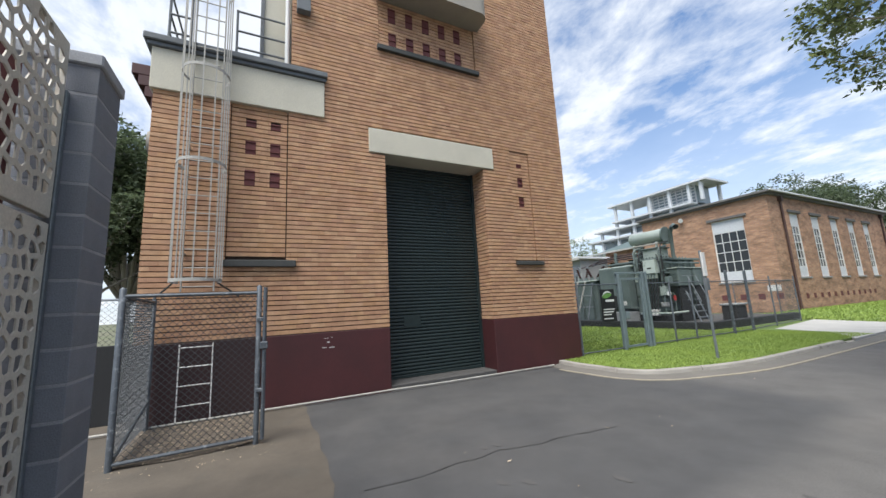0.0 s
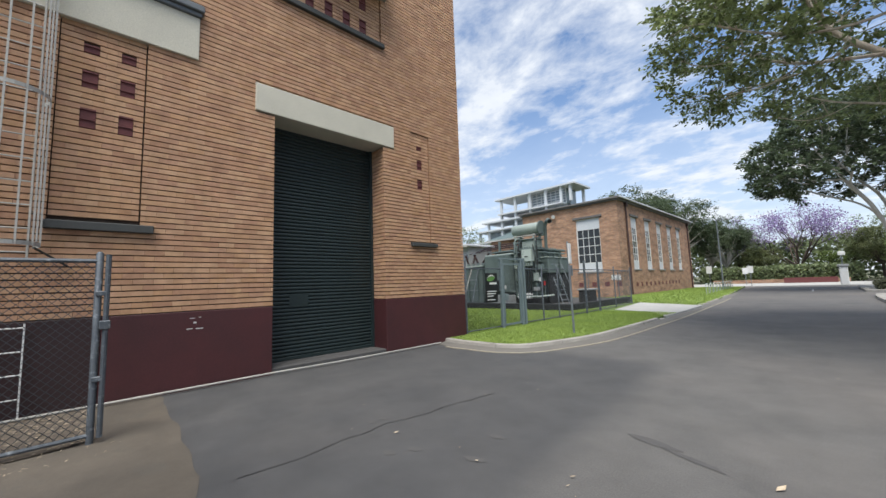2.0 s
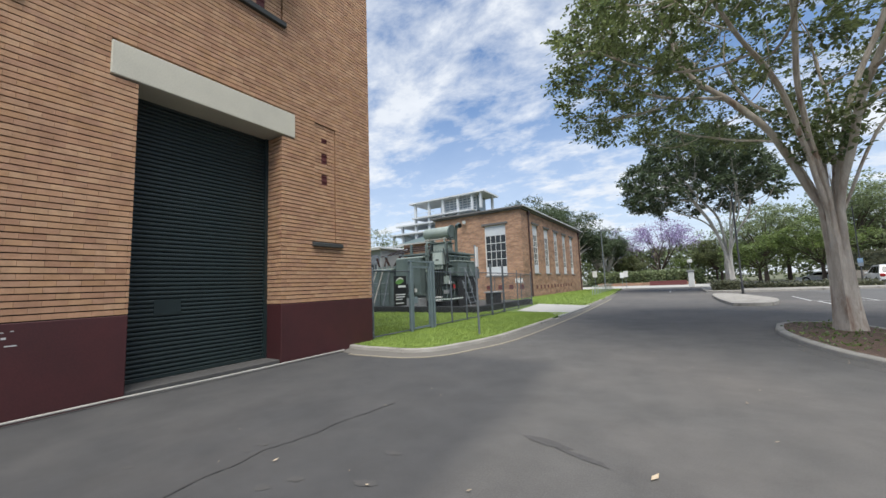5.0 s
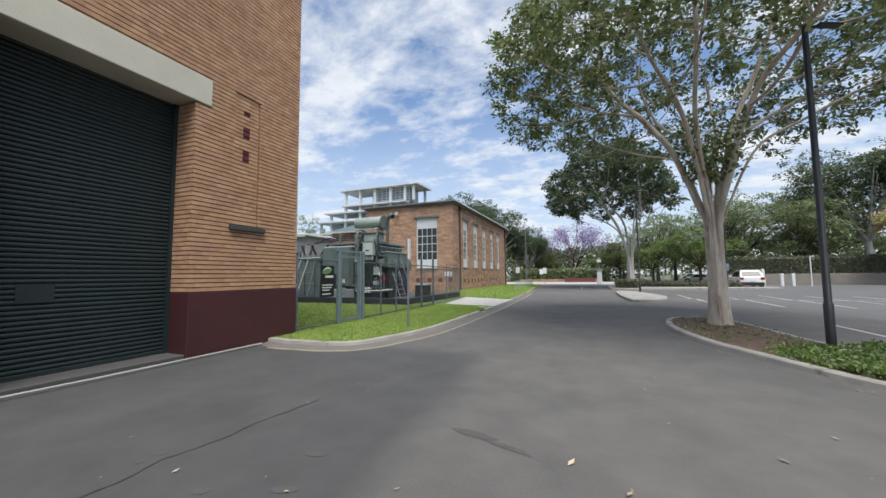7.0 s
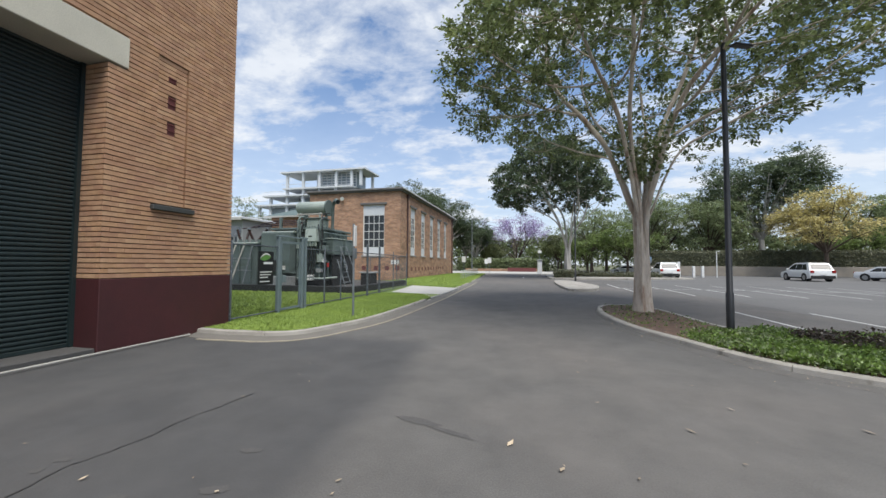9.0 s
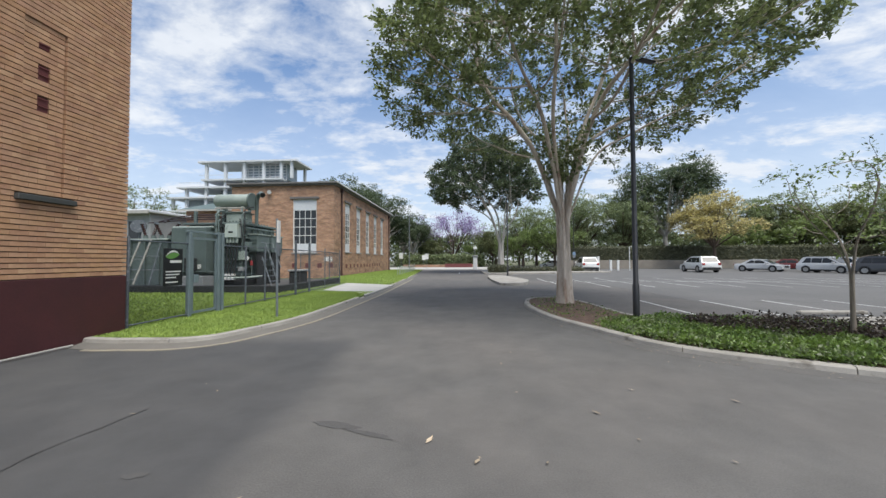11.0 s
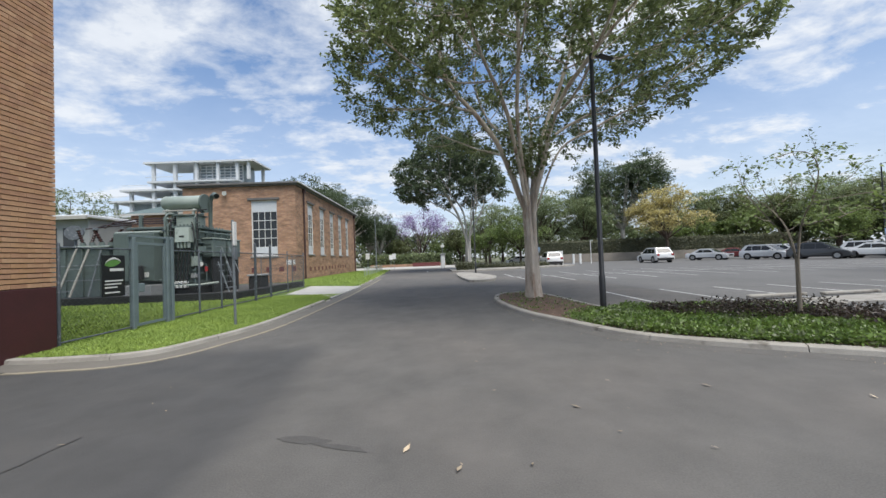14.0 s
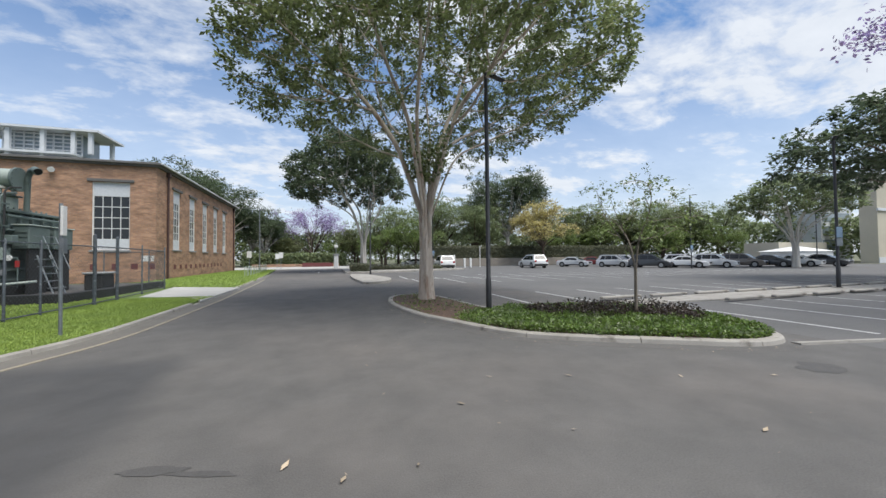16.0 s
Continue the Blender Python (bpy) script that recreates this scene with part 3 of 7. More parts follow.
def blades(ring, box, count, z, h, seed, width=0.012):
    """Many grass blades as single bent triangles."""
    rng = random.Random(seed)
    s = Shape()
    s.big = True
    while count:
        x, y = rng.uniform(box[0], box[1]), rng.uniform(box[2], box[3])
        if not inside(x, y, ring):
            continue
        count -= 1
        a, w, k = rng.uniform(0, 6.28), width * rng.uniform(0.6, 1.3), h * rng.uniform(0.5, 1.3)
        ex, ey = math.cos(a) * w, math.sin(a) * w
        lx, ly = rng.uniform(-1, 1) * k * 0.7, rng.uniform(-1, 1) * k * 0.7
        s.poly([(x - ex, y - ey, z), (x + ex, y + ey, z), (x + lx, y + ly, z + k)])
    return s


path_ring = [(-3.86, 14.7), (-3.97, 20.9), (-7.3, 22.6), (-6.6, 17.2), (-4.8, 16.4)]
solid("lawn_grass", blades(lawn_ring, (-9, -3.8, 6.5, 16.5), 110000, 0.10, 0.032, 3, 0.009), m_grass, "short bright green grass blades", "grass", kind="stuff")
solid("lawn_grass_far", blades(lawn_ring, (-18, -7, 7.4, 17), 34000, 0.10, 0.06, 4, 0.02), m_grass, "short bright green grass in the compound", "grass", kind="stuff")
solid("verge_grass", blades(far_ring, (-11.3, -4, 20, 55), 26000, 0.095, 0.07, 5, 0.03), m_grass, "green grass of the far verge", "grass", kind="stuff")

# planted island
isl = [(2.25, 13.5), (2.03, 12.2), (2.05, 10.9), (2.30, 9.3), (2.78, 8.0), (3.31, 6.75), (3.87, 6.13), (4.44, 5.74), (4.96, 5.43), (5.65, 5.05), (6.29, 4.68), (6.85, 4.52),
       (7.4, 4.62), (7.85, 5.05), (8.15, 5.8), (8.25, 6.8), (8.15, 8.2), (7.7, 8.75), (7.1, 8.9), (5.72, 9.2), (4.75, 9.45), (4.4, 9.9), (4.25, 11.2), (4.05, 13.2), (3.6, 14.1), (2.75, 14.2)]
ring = rounded(isl + [isl[0]], 4)[:-1]
ISK = [(0.0, 0.0), (-0.02, 0.085), (-0.045, 0.105), (-0.17, 0.11), (-0.18, -0.05), (0.0, -0.05)]
island_kerb = thing("island_kerb", (4, 8, 0), "pale concrete kerb round the planted island", "kerb", kind="structure")
for seg in pieces_along(ring + [ring[0]], 1.7):
    part("kerb_stone", Shape().sweep([(-a, h) for a, h in ISK], gap_ends(seg)), m_kerb, island_kerb)
solid("island_gutter", Shape().sweep([(-0.24, 0.0015), (-0.1, 0.010), (0.01, 0.022), (0.0, -0.05), (-0.26, -0.05)], ring[:64]),
      m_asphalt, "dark asphalt gutter round the island", "gutter", kind="structure")
cx0, cy0 = 5.0, 8.0
bed = []
for i, p in enumerate(ring):
    a, c = Vector((*ring[i - 1], 0)), Vector((*ring[(i + 1) % len(ring)], 0))
    d = (c - a).normalized()
    bed.append((p[0] - d.y * 0.16, p[1] + d.x * 0.16))
solid("island_bed", Shape().prism(bed, -0.05, 0.095), m_soil, "brown bark mulch bed in the island", "garden bed", kind="structure")

# small islands and far kerbs of the car park
tip = rounded([(2.15, 21.9), (3.0, 21.8), (3.75, 22.6), (4.35, 25.6), (4.1, 28.5), (3.4, 32.5), (2.3, 33.5), (1.95, 31), (1.92, 26), (2.15, 21.9)], 3)[:-1]
solid("traffic_island", Shape().prism(tip, -0.05, 0.14), m_kerb, "small pale concrete traffic island", "traffic island", kind="structure")
far_bed = rounded([(1.95, 38.6), (4.5, 38.2), (12, 41), (17, 44), (12, 52), (4, 56), (2.2, 52), (1.95, 38.6)], 3)[:-1]
solid("far_bed_kerb", Shape().prism(far_bed, -0.05, 0.14), m_kerb, "concrete edged garden bed by the car park", "garden bed", kind="structure")
solid("right_kerb", Shape().sweep(LOW, rounded([(27, 2.2), (12, 3.6), (9.2, 4.25), (8.0, 4.5), (7.45, 4.6)], 4)), m_kerb, "low concrete kerb edging the parking bays", "kerb", kind="structure")
median = rounded([(8.5, 9.35), (12.3, 9.05), (18, 8.9), (30, 9.2), (46, 10), (46, 11.4), (30, 11.0), (18, 10.5), (12.7, 10.35), (8.5, 9.75), (8.5, 9.35)], 3)[:-1]
solid("parking_median", Shape().prism(median, -0.05, 0.05), m_kerb, "low pale concrete median between parking bays", "median", kind="structure")

# wheel stops and bay lines
stop = thing("wheel_stop", (0, 0, 0), "weathered concrete wheel stop in a parking bay", "wheel stop", "wheel stops of the car park")
part("block", Shape().box(-0.85, 0.85, -0.08, 0.08, 0.0, 0.09, 0.025), m_kerb, stop)
for x, y, a in [(9.6 + 2.13 * k, 10.45 + 0.02 * k, 2) for k in range(10)] + [(12.9 + 2.2 * k, 8.75 + 0.03 * k, 2) for k in range(8)]:
    copy_thing(stop, pose(x, y, 0.05 if (x < 46) else 0, 0, 0, a))
stop.location = (8.9, 8.9, 0.002)


def bay_line(x0, y0, x1, y1, w=0.05):
    d = Vector((x1 - x0, y1 - y0, 0)).normalized()
    nx, ny = -d.y * w, d.x * w
    return solid("bay_line", Shape().poly([(x0 - nx, y0 - ny, 0.006), (x1 - nx, y1 - ny, 0.006), (x1 + nx, y1 + ny, 0.006), (x0 + nx, y0 + ny, 0.006)]), m_line,
                 "white painted parking bay line", "road marking", "bay lines", "structure")


for k in range(14):
    bay_line(6.3 + 2.13 * k, 10.35 + 0.06 * k, 6.3 + 2.13 * k + 0.12, 14.0 + 0.06 * k)
for k in range(12):
    bay_line(9.72 + 2.16 * k, 4.5 - 0.1 * k, 9.76 + 2.16 * k, 8.6)
for k in range(17):
    bay_line(5.6 + 2.3 * k, 20.5, 5.8 + 2.3 * k, 25.4)
    bay_line(5.6 + 2.3 * k, 25.6, 5.8 + 2.3 * k, 30.4)
bay_line(5.6, 25.5, 42.5, 25.5)
bay_line(-3.2, 47.5, 1.8, 47.2, 0.12)
bay_line(-0.7, 41.0, -0.75, 45.2, 0.06)


# ---- brick laying ----
COURSE, LONG, JOINT = 0.086, 0.240, 0.017


def brick_cells(u0, u1, v0, v1, holes, first=0):
    """Rectangles of a stretcher bond, cut off at the holes (u0, u1, v0, v1)."""
    out = []
    rows_n = int(round((v1 - v0) / COURSE))
    for r in range(rows_n):
        a, c = v0 + r * COURSE + JOINT, v0 + (r + 1) * COURSE
        mid = (a + c) / 2
        spans = [(u0, u1)]
        for h in holes:
            if h[2] < mid < h[3]:
                nxt = []
                for p, q in spans:
                    if h[1] <= p or h[0] >= q:
                        nxt.append((p, q))
                    else:
                        if h[0] > p:
                            nxt.append((p, h[0]))
                        if h[1] < q:
                            nxt.append((h[1], q))
                spans = nxt
        off = LONG / 2 if (r + first) % 2 else 0.0
        for p, q in spans:
            k = math.floor((p - u0 + off) / LONG)
            while True:
                s0 = max(p, u0 - off + k * LONG)
                s1 = min(q, u0 - off + (k + 1) * LONG - 0.0025)
                k += 1
                if s0 >= q:
                    break
                if s1 - s0 > 0.02:
                    out.append((s0, s1, a, c))
    return out


def lay(shape, cells, place, rng):
    """place(u, depth, v) gives the point; depth 0 is the brick's face."""
    for s0, s1, a, c in cells:
        e = rng.uniform(-0.003, 0.003)
        n = len(shape.v)
        for d in (e, -0.066):
            shape.v += [tuple(place(u, d, v)) for u, v in ((s0, a), (s1, a), (s1, c), (s0, c))]
        for q in ((0, 1, 2, 3), (0, 4, 5, 1), (1, 5, 6, 2), (2, 6, 7, 3), (3, 7, 4, 0)):
            shape.f.append(tuple(n + i for i in q))


# ---- brick tower ----
TX, TY = -6.73, 7.36
tower = thing("brick_tower", (-9, 3, 0), "tall orange brick tower with maroon plinth and green roller door", "building")
BACK = TX - 0.066
D0, D1, DT = 2.25, 4.73, 4.85          # door opening
HIGH = 17.0
for q in ((-7.6, BACK, -1.74, D0, 1.21, 6.42),
          (-7.6, BACK, 0.38, D0, 6.42, HIGH),
          (-7.6, BACK, D1 + 0.066, TY - 0.01, 1.21, HIGH),
          (-7.6, BACK, D0, D1 + 0.066, DT + 0.01, HIGH),
          (-14, -7.6, 7.0, TY - 0.01, 0, HIGH),
          (-14, -7.6, 0.38, 0.75, 0, HIGH),
          (-14, -13.6, 0.38, 7.0, 0, HIGH),
          (-14, -7.6, -1.74, -1.4, 0, 6.42)):
    part("wall", Shape().box(*q), m_mortar, tower, "raked dark mortar behind the bricks")
roof = Shape().box(-14.2, -6.5, 0.2, 7.5, HIGH, HIGH + 0.3, 0.03)
part("roof", roof, m_cap, tower)
part("annex_roof", Shape().box(-13.6, -7.3, -1.6, 0.38, 6.2, 6.40), m_cap, tower)
# the plinth's stretch behind the pen's mesh has a much darker maroon
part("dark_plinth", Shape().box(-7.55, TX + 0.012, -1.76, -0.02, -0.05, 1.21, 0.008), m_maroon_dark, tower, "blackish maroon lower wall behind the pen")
for y0, y1 in ((-0.02, D0), (D1, TY)):
    part("plinth", Shape().box(-7.55, TX + 0.012, y0, y1, -0.05, 1.21, 0.008), m_maroon, tower, "glossy maroon painted plinth")
part("lintel", Shape().box(-7.4, TX + 0.03, 1.90, 5.03, DT, 5.39, 0.012), m_cream, tower, "cream painted concrete lintel")
part("band", Shape().box(-7.6, TX + 0.05, -1.80, 1.0, 5.42, 6.17, 0.01), m_cream, tower, "cream rendered parapet band")
cop = Shape()
cop.box(-7.7, TX + 0.10, -1.86, 1.02, 6.17, 6.24, 0.01).box(-7.7, TX + 0.15, -1.91, 1.05, 6.242, 6.36, 0.015)
part("coping", cop, m_cap, tower, "blue-grey moulded coping")
part("threshold", Shape().box(-7.5, TX - 0.02, D0, D1, -0.02, 0.10, 0.01), m_mark, tower, "worn concrete door threshold")
part("reveal_plaster", Shape().box(-7.55, TX - 0.02, D0 - 0.02, D0 - 0.004, 1.21, DT), m_mortar, tower)

# recessed panels with sills and vents
PANELS = [(-0.62, 0.34, 2.53, 5.42), (5.56, 6.18, 2.57, 5.41), (2.18, 4.72, 7.42, 8.75)]
SILLS = [(-0.64, 0.50, 2.41, 2.53), (5.49, 6.34, 2.47, 2.565), (2.13, 4.78, 7.30, 7.42)]
vents = []
for y in (-0.37, 0.04):
    vents += [(y, y + 0.165, 5.02, 5.14, 1), (y, y + 0.165, 4.45, 4.74, 2), (y, y + 0.165, 3.89, 4.18, 2)]
vents += [(5.78, 5.94, 5.02, 5.12, 1), (5.78, 5.94, 4.47, 4.72, 2), (5.78, 5.94, 3.95, 4.20, 2)]
for k in range(5):
    y = 2.42 + 0.43 * k
    vents += [(y, y + 0.18, 7.52, 7.84, 2), (y, y + 0.18, 8.12, 8.48, 2)]
for y0, y1, z0, z1 in SILLS:
    part("sill", Shape().box(BACK, TX + 0.085, y0, y1, z0, z1, 0.012), m_sill, tower, "dark grey projecting sill")
for y0, y1, z0, z1, n in vents:
    v = Shape()
    st = (z1 - z0) / n
    for k in range(n):
        v.box(BACK, TX - 0.045, y0, y1, z0 + k * st + 0.006, z0 + (k + 1) * st - 0.006)
        v.box(BACK, TX - 0.022, y0, y1, z0 + (k + 1) * st - 0.03, z0 + (k + 1) * st - 0.006)
    part("vent", v, m_vent, tower, "maroon terracotta vent brick")
hood = Shape()
h_ring = [(TX - 0.05, 2.1), (TX + 0.58, 2.1), (TX + 0.58, 4.55)]
for k in range(7):
    a = radians(90 * k / 6)
    h_ring.append((TX + 0.33 + 0.25 * math.cos(a), 4.6 + 0.25 * math.sin(a)))
h_ring.append((TX - 0.05, 4.85))
hood.prism(h_ring, 8.62, 9.25)
part("hood", hood, m_conc_hood, tower, "curved weathered concrete hood")
part("upper_opening", Shape().box(BACK - 0.3, TX + 0.02, 2.3, 4.5, 9.26, 9.8), m_dark, tower)

# roller door of curved slats
roller = part("roller_door", Shape().box(-7.390, -7.330, D0, D1, 0.10, DT + 0.2), m_door, tower, "dark green steel roller door, closed")
slat = Shape()
prof = []
for k in range(9):
    a = math.pi * k / 8
    prof.append((-7.310 + 0.026 * math.sin(a), 0.037 - 0.033 * math.cos(a)))
for (x0, z0), (x1, z1) in zip(prof, prof[1:]):
    slat.poly([(x0, D0 + 0.004, z0), (x0, D1 - 0.004, z0), (x1, D1 - 0.004, z1), (x1, D0 + 0.004, z1)])
slat.poly([(prof[-1][0], D0 + 0.004, prof[-1][1]), (prof[-1][0], D1 - 0.004, prof[-1][1]), (-7.320, D1 - 0.004, 0.0735), (-7.320, D0 + 0.004, 0.0735)])
slat_me = slat.mesh("slat", m_door, True)
for k in range(int((DT + 0.1 - 0.2) / 0.0735)):
    o = new("slat", slat_me)
    o.parent = roller
    o.location = (0, 0, 0.17 + 0.0735 * k)
part("bottom_rail", Shape().box(-7.340, -7.280, D0 + 0.01, D1 - 0.01, 0.10, 0.17, 0.008), m_door, roller)
for y in (D0 + 0.001, D1 - 0.06):
    part("guide", Shape().box(-7.330, -7.230, y, y + 0.059, 0.10, DT), m_door, roller)
part("lock_plate", Shape().box(-7.282, -7.276, 2.75, 3.15, 1.15, 1.42), m_door, roller)

# set-back cream wall, downpipe and grille above the annex
part("return_wall", Shape().box(-8.4, -7.0, -0.12, 0.376, 6.42, HIGH - 0.5), m_cream, tower, "cream rendered return wall")
part("corner_strip", Shape().box(-7.3, -6.96, -0.19, -0.122, 6.42, HIGH - 0.5), m_cap, tower)
part("downpipe", Shape().tube([(-6.84, 0.30, 6.45), (-6.84, 0.30, HIGH - 0.6)], 0.045, 10), m_white, tower, "white downpipe", True)
part("wall_box", Shape().box(TX + 0.005, TX + 0.16, 0.46, 0.72, 7.62, 7.95, 0.01), m_cap, tower, "small grey junction box")
eave = Shape()
for k in range(4):
    eave.box(-9.0, -7.1, -1.86 - 0.10 * k, -1.72, 5.25 + 0.2 * k, 5.45 + 0.2 * k, 0.01)
part("corbel", eave, m_maroon, tower, "maroon stepped corbel")
part("small_hood", Shape().tube([(-7.5, -1.75, 4.75), (-7.5, -1.93, 4.75)], [0.3, 0.22], 14), m_conc_hood, tower, "", True)

# small white scuffs on the plinth
for y, z, w, h in ((1.05, 1.02, 0.04, 0.025), (0.96, 0.935, 0.08, 0.012), (1.08, 0.93, 0.10, 0.014), (1.0, 1.10, 0.07, 0.008), (1.12, 1.11, 0.03, 0.008)):
    part("paint_scuff", Shape().box(TX + 0.0125, TX + 0.0135, y, y + w, z, z + h), m_white, tower, "white paint scuff")

# conduit along the foot of the wall
s = Shape().tube([(TX + 0.10, -2.3, 0.045), (TX + 0.10, 0.0, 0.045), (TX + 0.10, 2.2, 0.05), (TX + 0.14, 3.4, 0.045), (TX + 0.11, 5.0, 0.04), (TX + 0.12, 6.28, 0.045)], 0.017, 8)
solid("conduit", s, m_ladder, "dull white plastic conduit along the tower's foot", "pipe", smooth=True)

# caged ladder
ladder = thing("caged_ladder", (-6.6, -0.96, 0), "pale painted steel cat ladder with a hooped safety cage", "ladder")
for y in (-1.18, -0.74):
    part("rail", Shape().box(-6.60, -6.55, y - 0.010, y + 0.010, 2.0, 8.2), m_ladder, ladder)
for k in range(6, 27):
    part("rung", Shape().tube([(-6.575, -1.18, 0.28 + 0.3 * k), (-6.575, -0.74, 0.28 + 0.3 * k)], 0.010, 6), m_ladder, ladder)
for y in (-1.16, -0.72):
    part("lower_rail", Shape().box(-6.66, -6.635, y - 0.008, y + 0.008, 0.03, 1.19), m_white, ladder, "thin white lower rail")
for z in (0.28, 0.57, 0.85, 1.14):
    part("lower_rung", Shape().tube([(-6.65, -1.16, z), (-6.65, -0.72, z)], 0.009, 6), m_white, ladder)
cage_r, ccx = 0.34, -6.36
HOOPS = (2.15, 4.02, 5.62, 7.3)
for z in HOOPS:
    h = Shape()
    pts = [(ccx + cage_r * 1.02 * math.cos(radians(a)), -0.96 + cage_r * math.sin(radians(a))) for a in range(-130, 131, 13)]
    h.sweep([(-0.004, z - 0.025), (0.004, z - 0.025), (0.004, z + 0.025), (-0.004, z + 0.025)], pts)
    part("hoop", h, m_ladder, ladder)
for a in range(-120, 121, 30):
    c, d = math.cos(radians(a)), math.sin(radians(a))
    px, py = ccx + cage_r * c, -0.96 + cage_r * d
    part("strap", Shape().tube([(px, py, 2.13), (px, py, 8.3)], 0.013, 4), m_ladder, ladder)
for y in (-1.25, -0.67):
    part("bracket", Shape().tube([(-6.36, y, 2.12), (TX + 0.01, y + (0.28 if y > -1 else -0.28), 1.92)], 0.014, 5), m_sill, ladder)
for z in (2.6, 4.4, 6.0):
    for y in (-1.18, -0.74):
        part("stay", Shape().box(TX, -6.56, y - 0.01, y + 0.01, z, z + 0.03), m_ladder, ladder)

rail = thing("roof_handrail", (-7, -0.8, 6.44), "dark grey steel handrail on the annex roof", "handrail")
for x, y in ((-6.85, -1.62), (-6.85, -1.30), (-6.85, -0.58), (-6.85, 0.34), (-7.9, -1.62)):
    part("post", Shape().tube([(x, y, 6.40), (x, y, 7.42)], 0.022, 6), m_cap, rail)
for z in (7.40, 6.98, 6.62):
    part("bar", Shape().tube([(-6.85, -0.58, z), (-6.85, 0.36, z)], 0.02, 6), m_cap, rail)
    part("bar", Shape().tube([(-6.85, -1.62, z), (-6.85, -1.30, z)], 0.02, 6), m_cap, rail)
    part("bar", Shape().tube([(-6.85, -1.62, z), (-7.9, -1.62, z)], 0.02, 6), m_cap, rail)


# ---- chain-link fencing ----
def chain_link(p0, p1, z0, z1, pitch=0.06, r=0.0022):
    """Two families of slanting wires in the upright plane from p0 to p1."""
    a, c = Vector((*p0, 0)), Vector((*p1, 0))
    length, d, high = (c - a).length, (c - a).normalized(), z1 - z0
    nrm = Vector((-d.y, d.x, 0)) * r
    s = Shape()
    s.big = True
    k = -high
    step = pitch * 1.414
    while k < length:
        u0, u1 = max(k, 0), min(k + high, length)
        if u1 - u0 > 0.01:
            for flip in (0, 1):
                h0, h1 = u0 - k, u1 - k
                if flip:
                    h0, h1 = high - h0, high - h1
                p, q = a + d * u0 + Vector((0, 0, z0 + h0)), a + d * u1 + Vector((0, 0, z0 + h1))
                off = nrm if flip else -nrm
                e = Vector((0, 0, r * 1.3))
                p, q = p + off, q + off
                s.poly([p - e, q - e, q + e, p + e])
                s.poly([p - nrm * 1.3, q - nrm * 1.3, q + nrm * 1.3, p + nrm * 1.3])
        k += step
    return s


pen = thing("chain_link_cage", (-5.05, -0.8, 0), "galvanised chain-link pen standing at the ladder's foot", "fence")
for x, y, h, r in ((-5.05, -0.07, 1.95, 0.032), (-5.05, -1.47, 1.95, 0.034), (-6.60, -1.50, 1.90, 0.03)):
    part("post", Shape().tube([(x, y, 0.0), (x, y, h), (x, y, h + 0.02)], [r, r, r * 0.5], 10), m_galv_dark, pen, "", True)
part("gate_stile", Shape().tube([(-5.02, 0.0, 0.06), (-5.02, 0.0, 1.94)], 0.024, 8), m_galv_dark, pen, "", True)
part("latch", Shape().box(-5.07, -4.98, -0.05, 0.04, 1.15, 1.24, 0.008), m_galv_dark, pen)
for z in (1.50, 0.62):
    part("hinge", Shape().box(-5.08, -5.0, -0.09, 0.02, z, z + 0.05, 0.006), m_galv_dark, pen)
part("top_rail", Shape().tube([(-5.05, -1.47, 1.87), (-5.05, -0.07, 1.87)], 0.022, 8), m_galv_dark, pen, "", True)
part("bottom_rail", Shape().tube([(-5.05, -1.45, 0.07), (-5.05, -0.09, 0.09)], 0.022, 8), m_galv_dark, pen, "", True)
part("side_rail", Shape().tube([(-5.05, -1.47, 1.86), (-6.60, -1.50, 1.86)], 0.018, 8), m_galv_dark, pen, "", True)
part("brace", Shape().tube([(-5.07, -1.45, 0.10), (-6.58, -1.49, 0.42)], 0.018, 8), m_galv_dark, pen, "", True)
part("chain_link", chain_link((-5.05, -1.45), (-5.05, -0.09), 0.08, 1.87, 0.055, 0.0034), m_wire, pen, "galvanised chain-link mesh")
part("chain_link", chain_link((-5.06, -1.47), (-6.60, -1.50), 0.08, 1.86, 0.05, 0.0034), m_wire, pen)

back = thing("boundary_fence", (-8, -2.2, 0), "dark boundary fence with chain-link mesh", "fence")
part("panel", Shape().box(-7.46, -7.4, -6.0, -1.76, 0.0, 1.22, 0.01), m_dark, back)
part("rail", Shape().tube([(-7.43, -6.0, 1.95), (-7.43, -1.78, 1.95)], 0.02, 6), m_galv, back)
for y in (-5.9, -3.9, -1.9):
    part("post", Shape().tube([(-7.48, y, 0), (-7.48, y, 2.0)], 0.025, 8), m_galv, back)
part("chain_link", chain_link((-7.43, -6.0), (-7.43, -1.78), 1.2, 1.95), m_wire, back)

# ---- block pillar and pierced screen at the gateway ----
pillar = thing("block_pillar", (-2.85, -1.25, 0), "grey painted concrete block gate pillar with a pale cap", "pillar")
PX0, PX1, PY0, PY1 = -3.06, -2.66, -1.46, -1.06
part("core", Shape().box(PX0 + 0.002, PX1 - 0.002, PY0 + 0.002, PY1 - 0.002, 0, 3.28), m_blockjoint, pillar, "pale grey block joints")
blk = Shape().box(PX0, PX1, PY0, PY1, 0.006, 0.194, 0.003).mesh("block", m_block)
for k in range(16):
    o = new("block", blk)
    attach(o, pillar)
    o.location = (0, 0, 0.205 * k)
part("cap", Shape().box(PX0 - 0.02, PX1 + 0.02, PY0 - 0.02, PY1 + 0.02, 3.28, 3.37, 0.01), m_blockcap, pillar, "pale concrete cap")


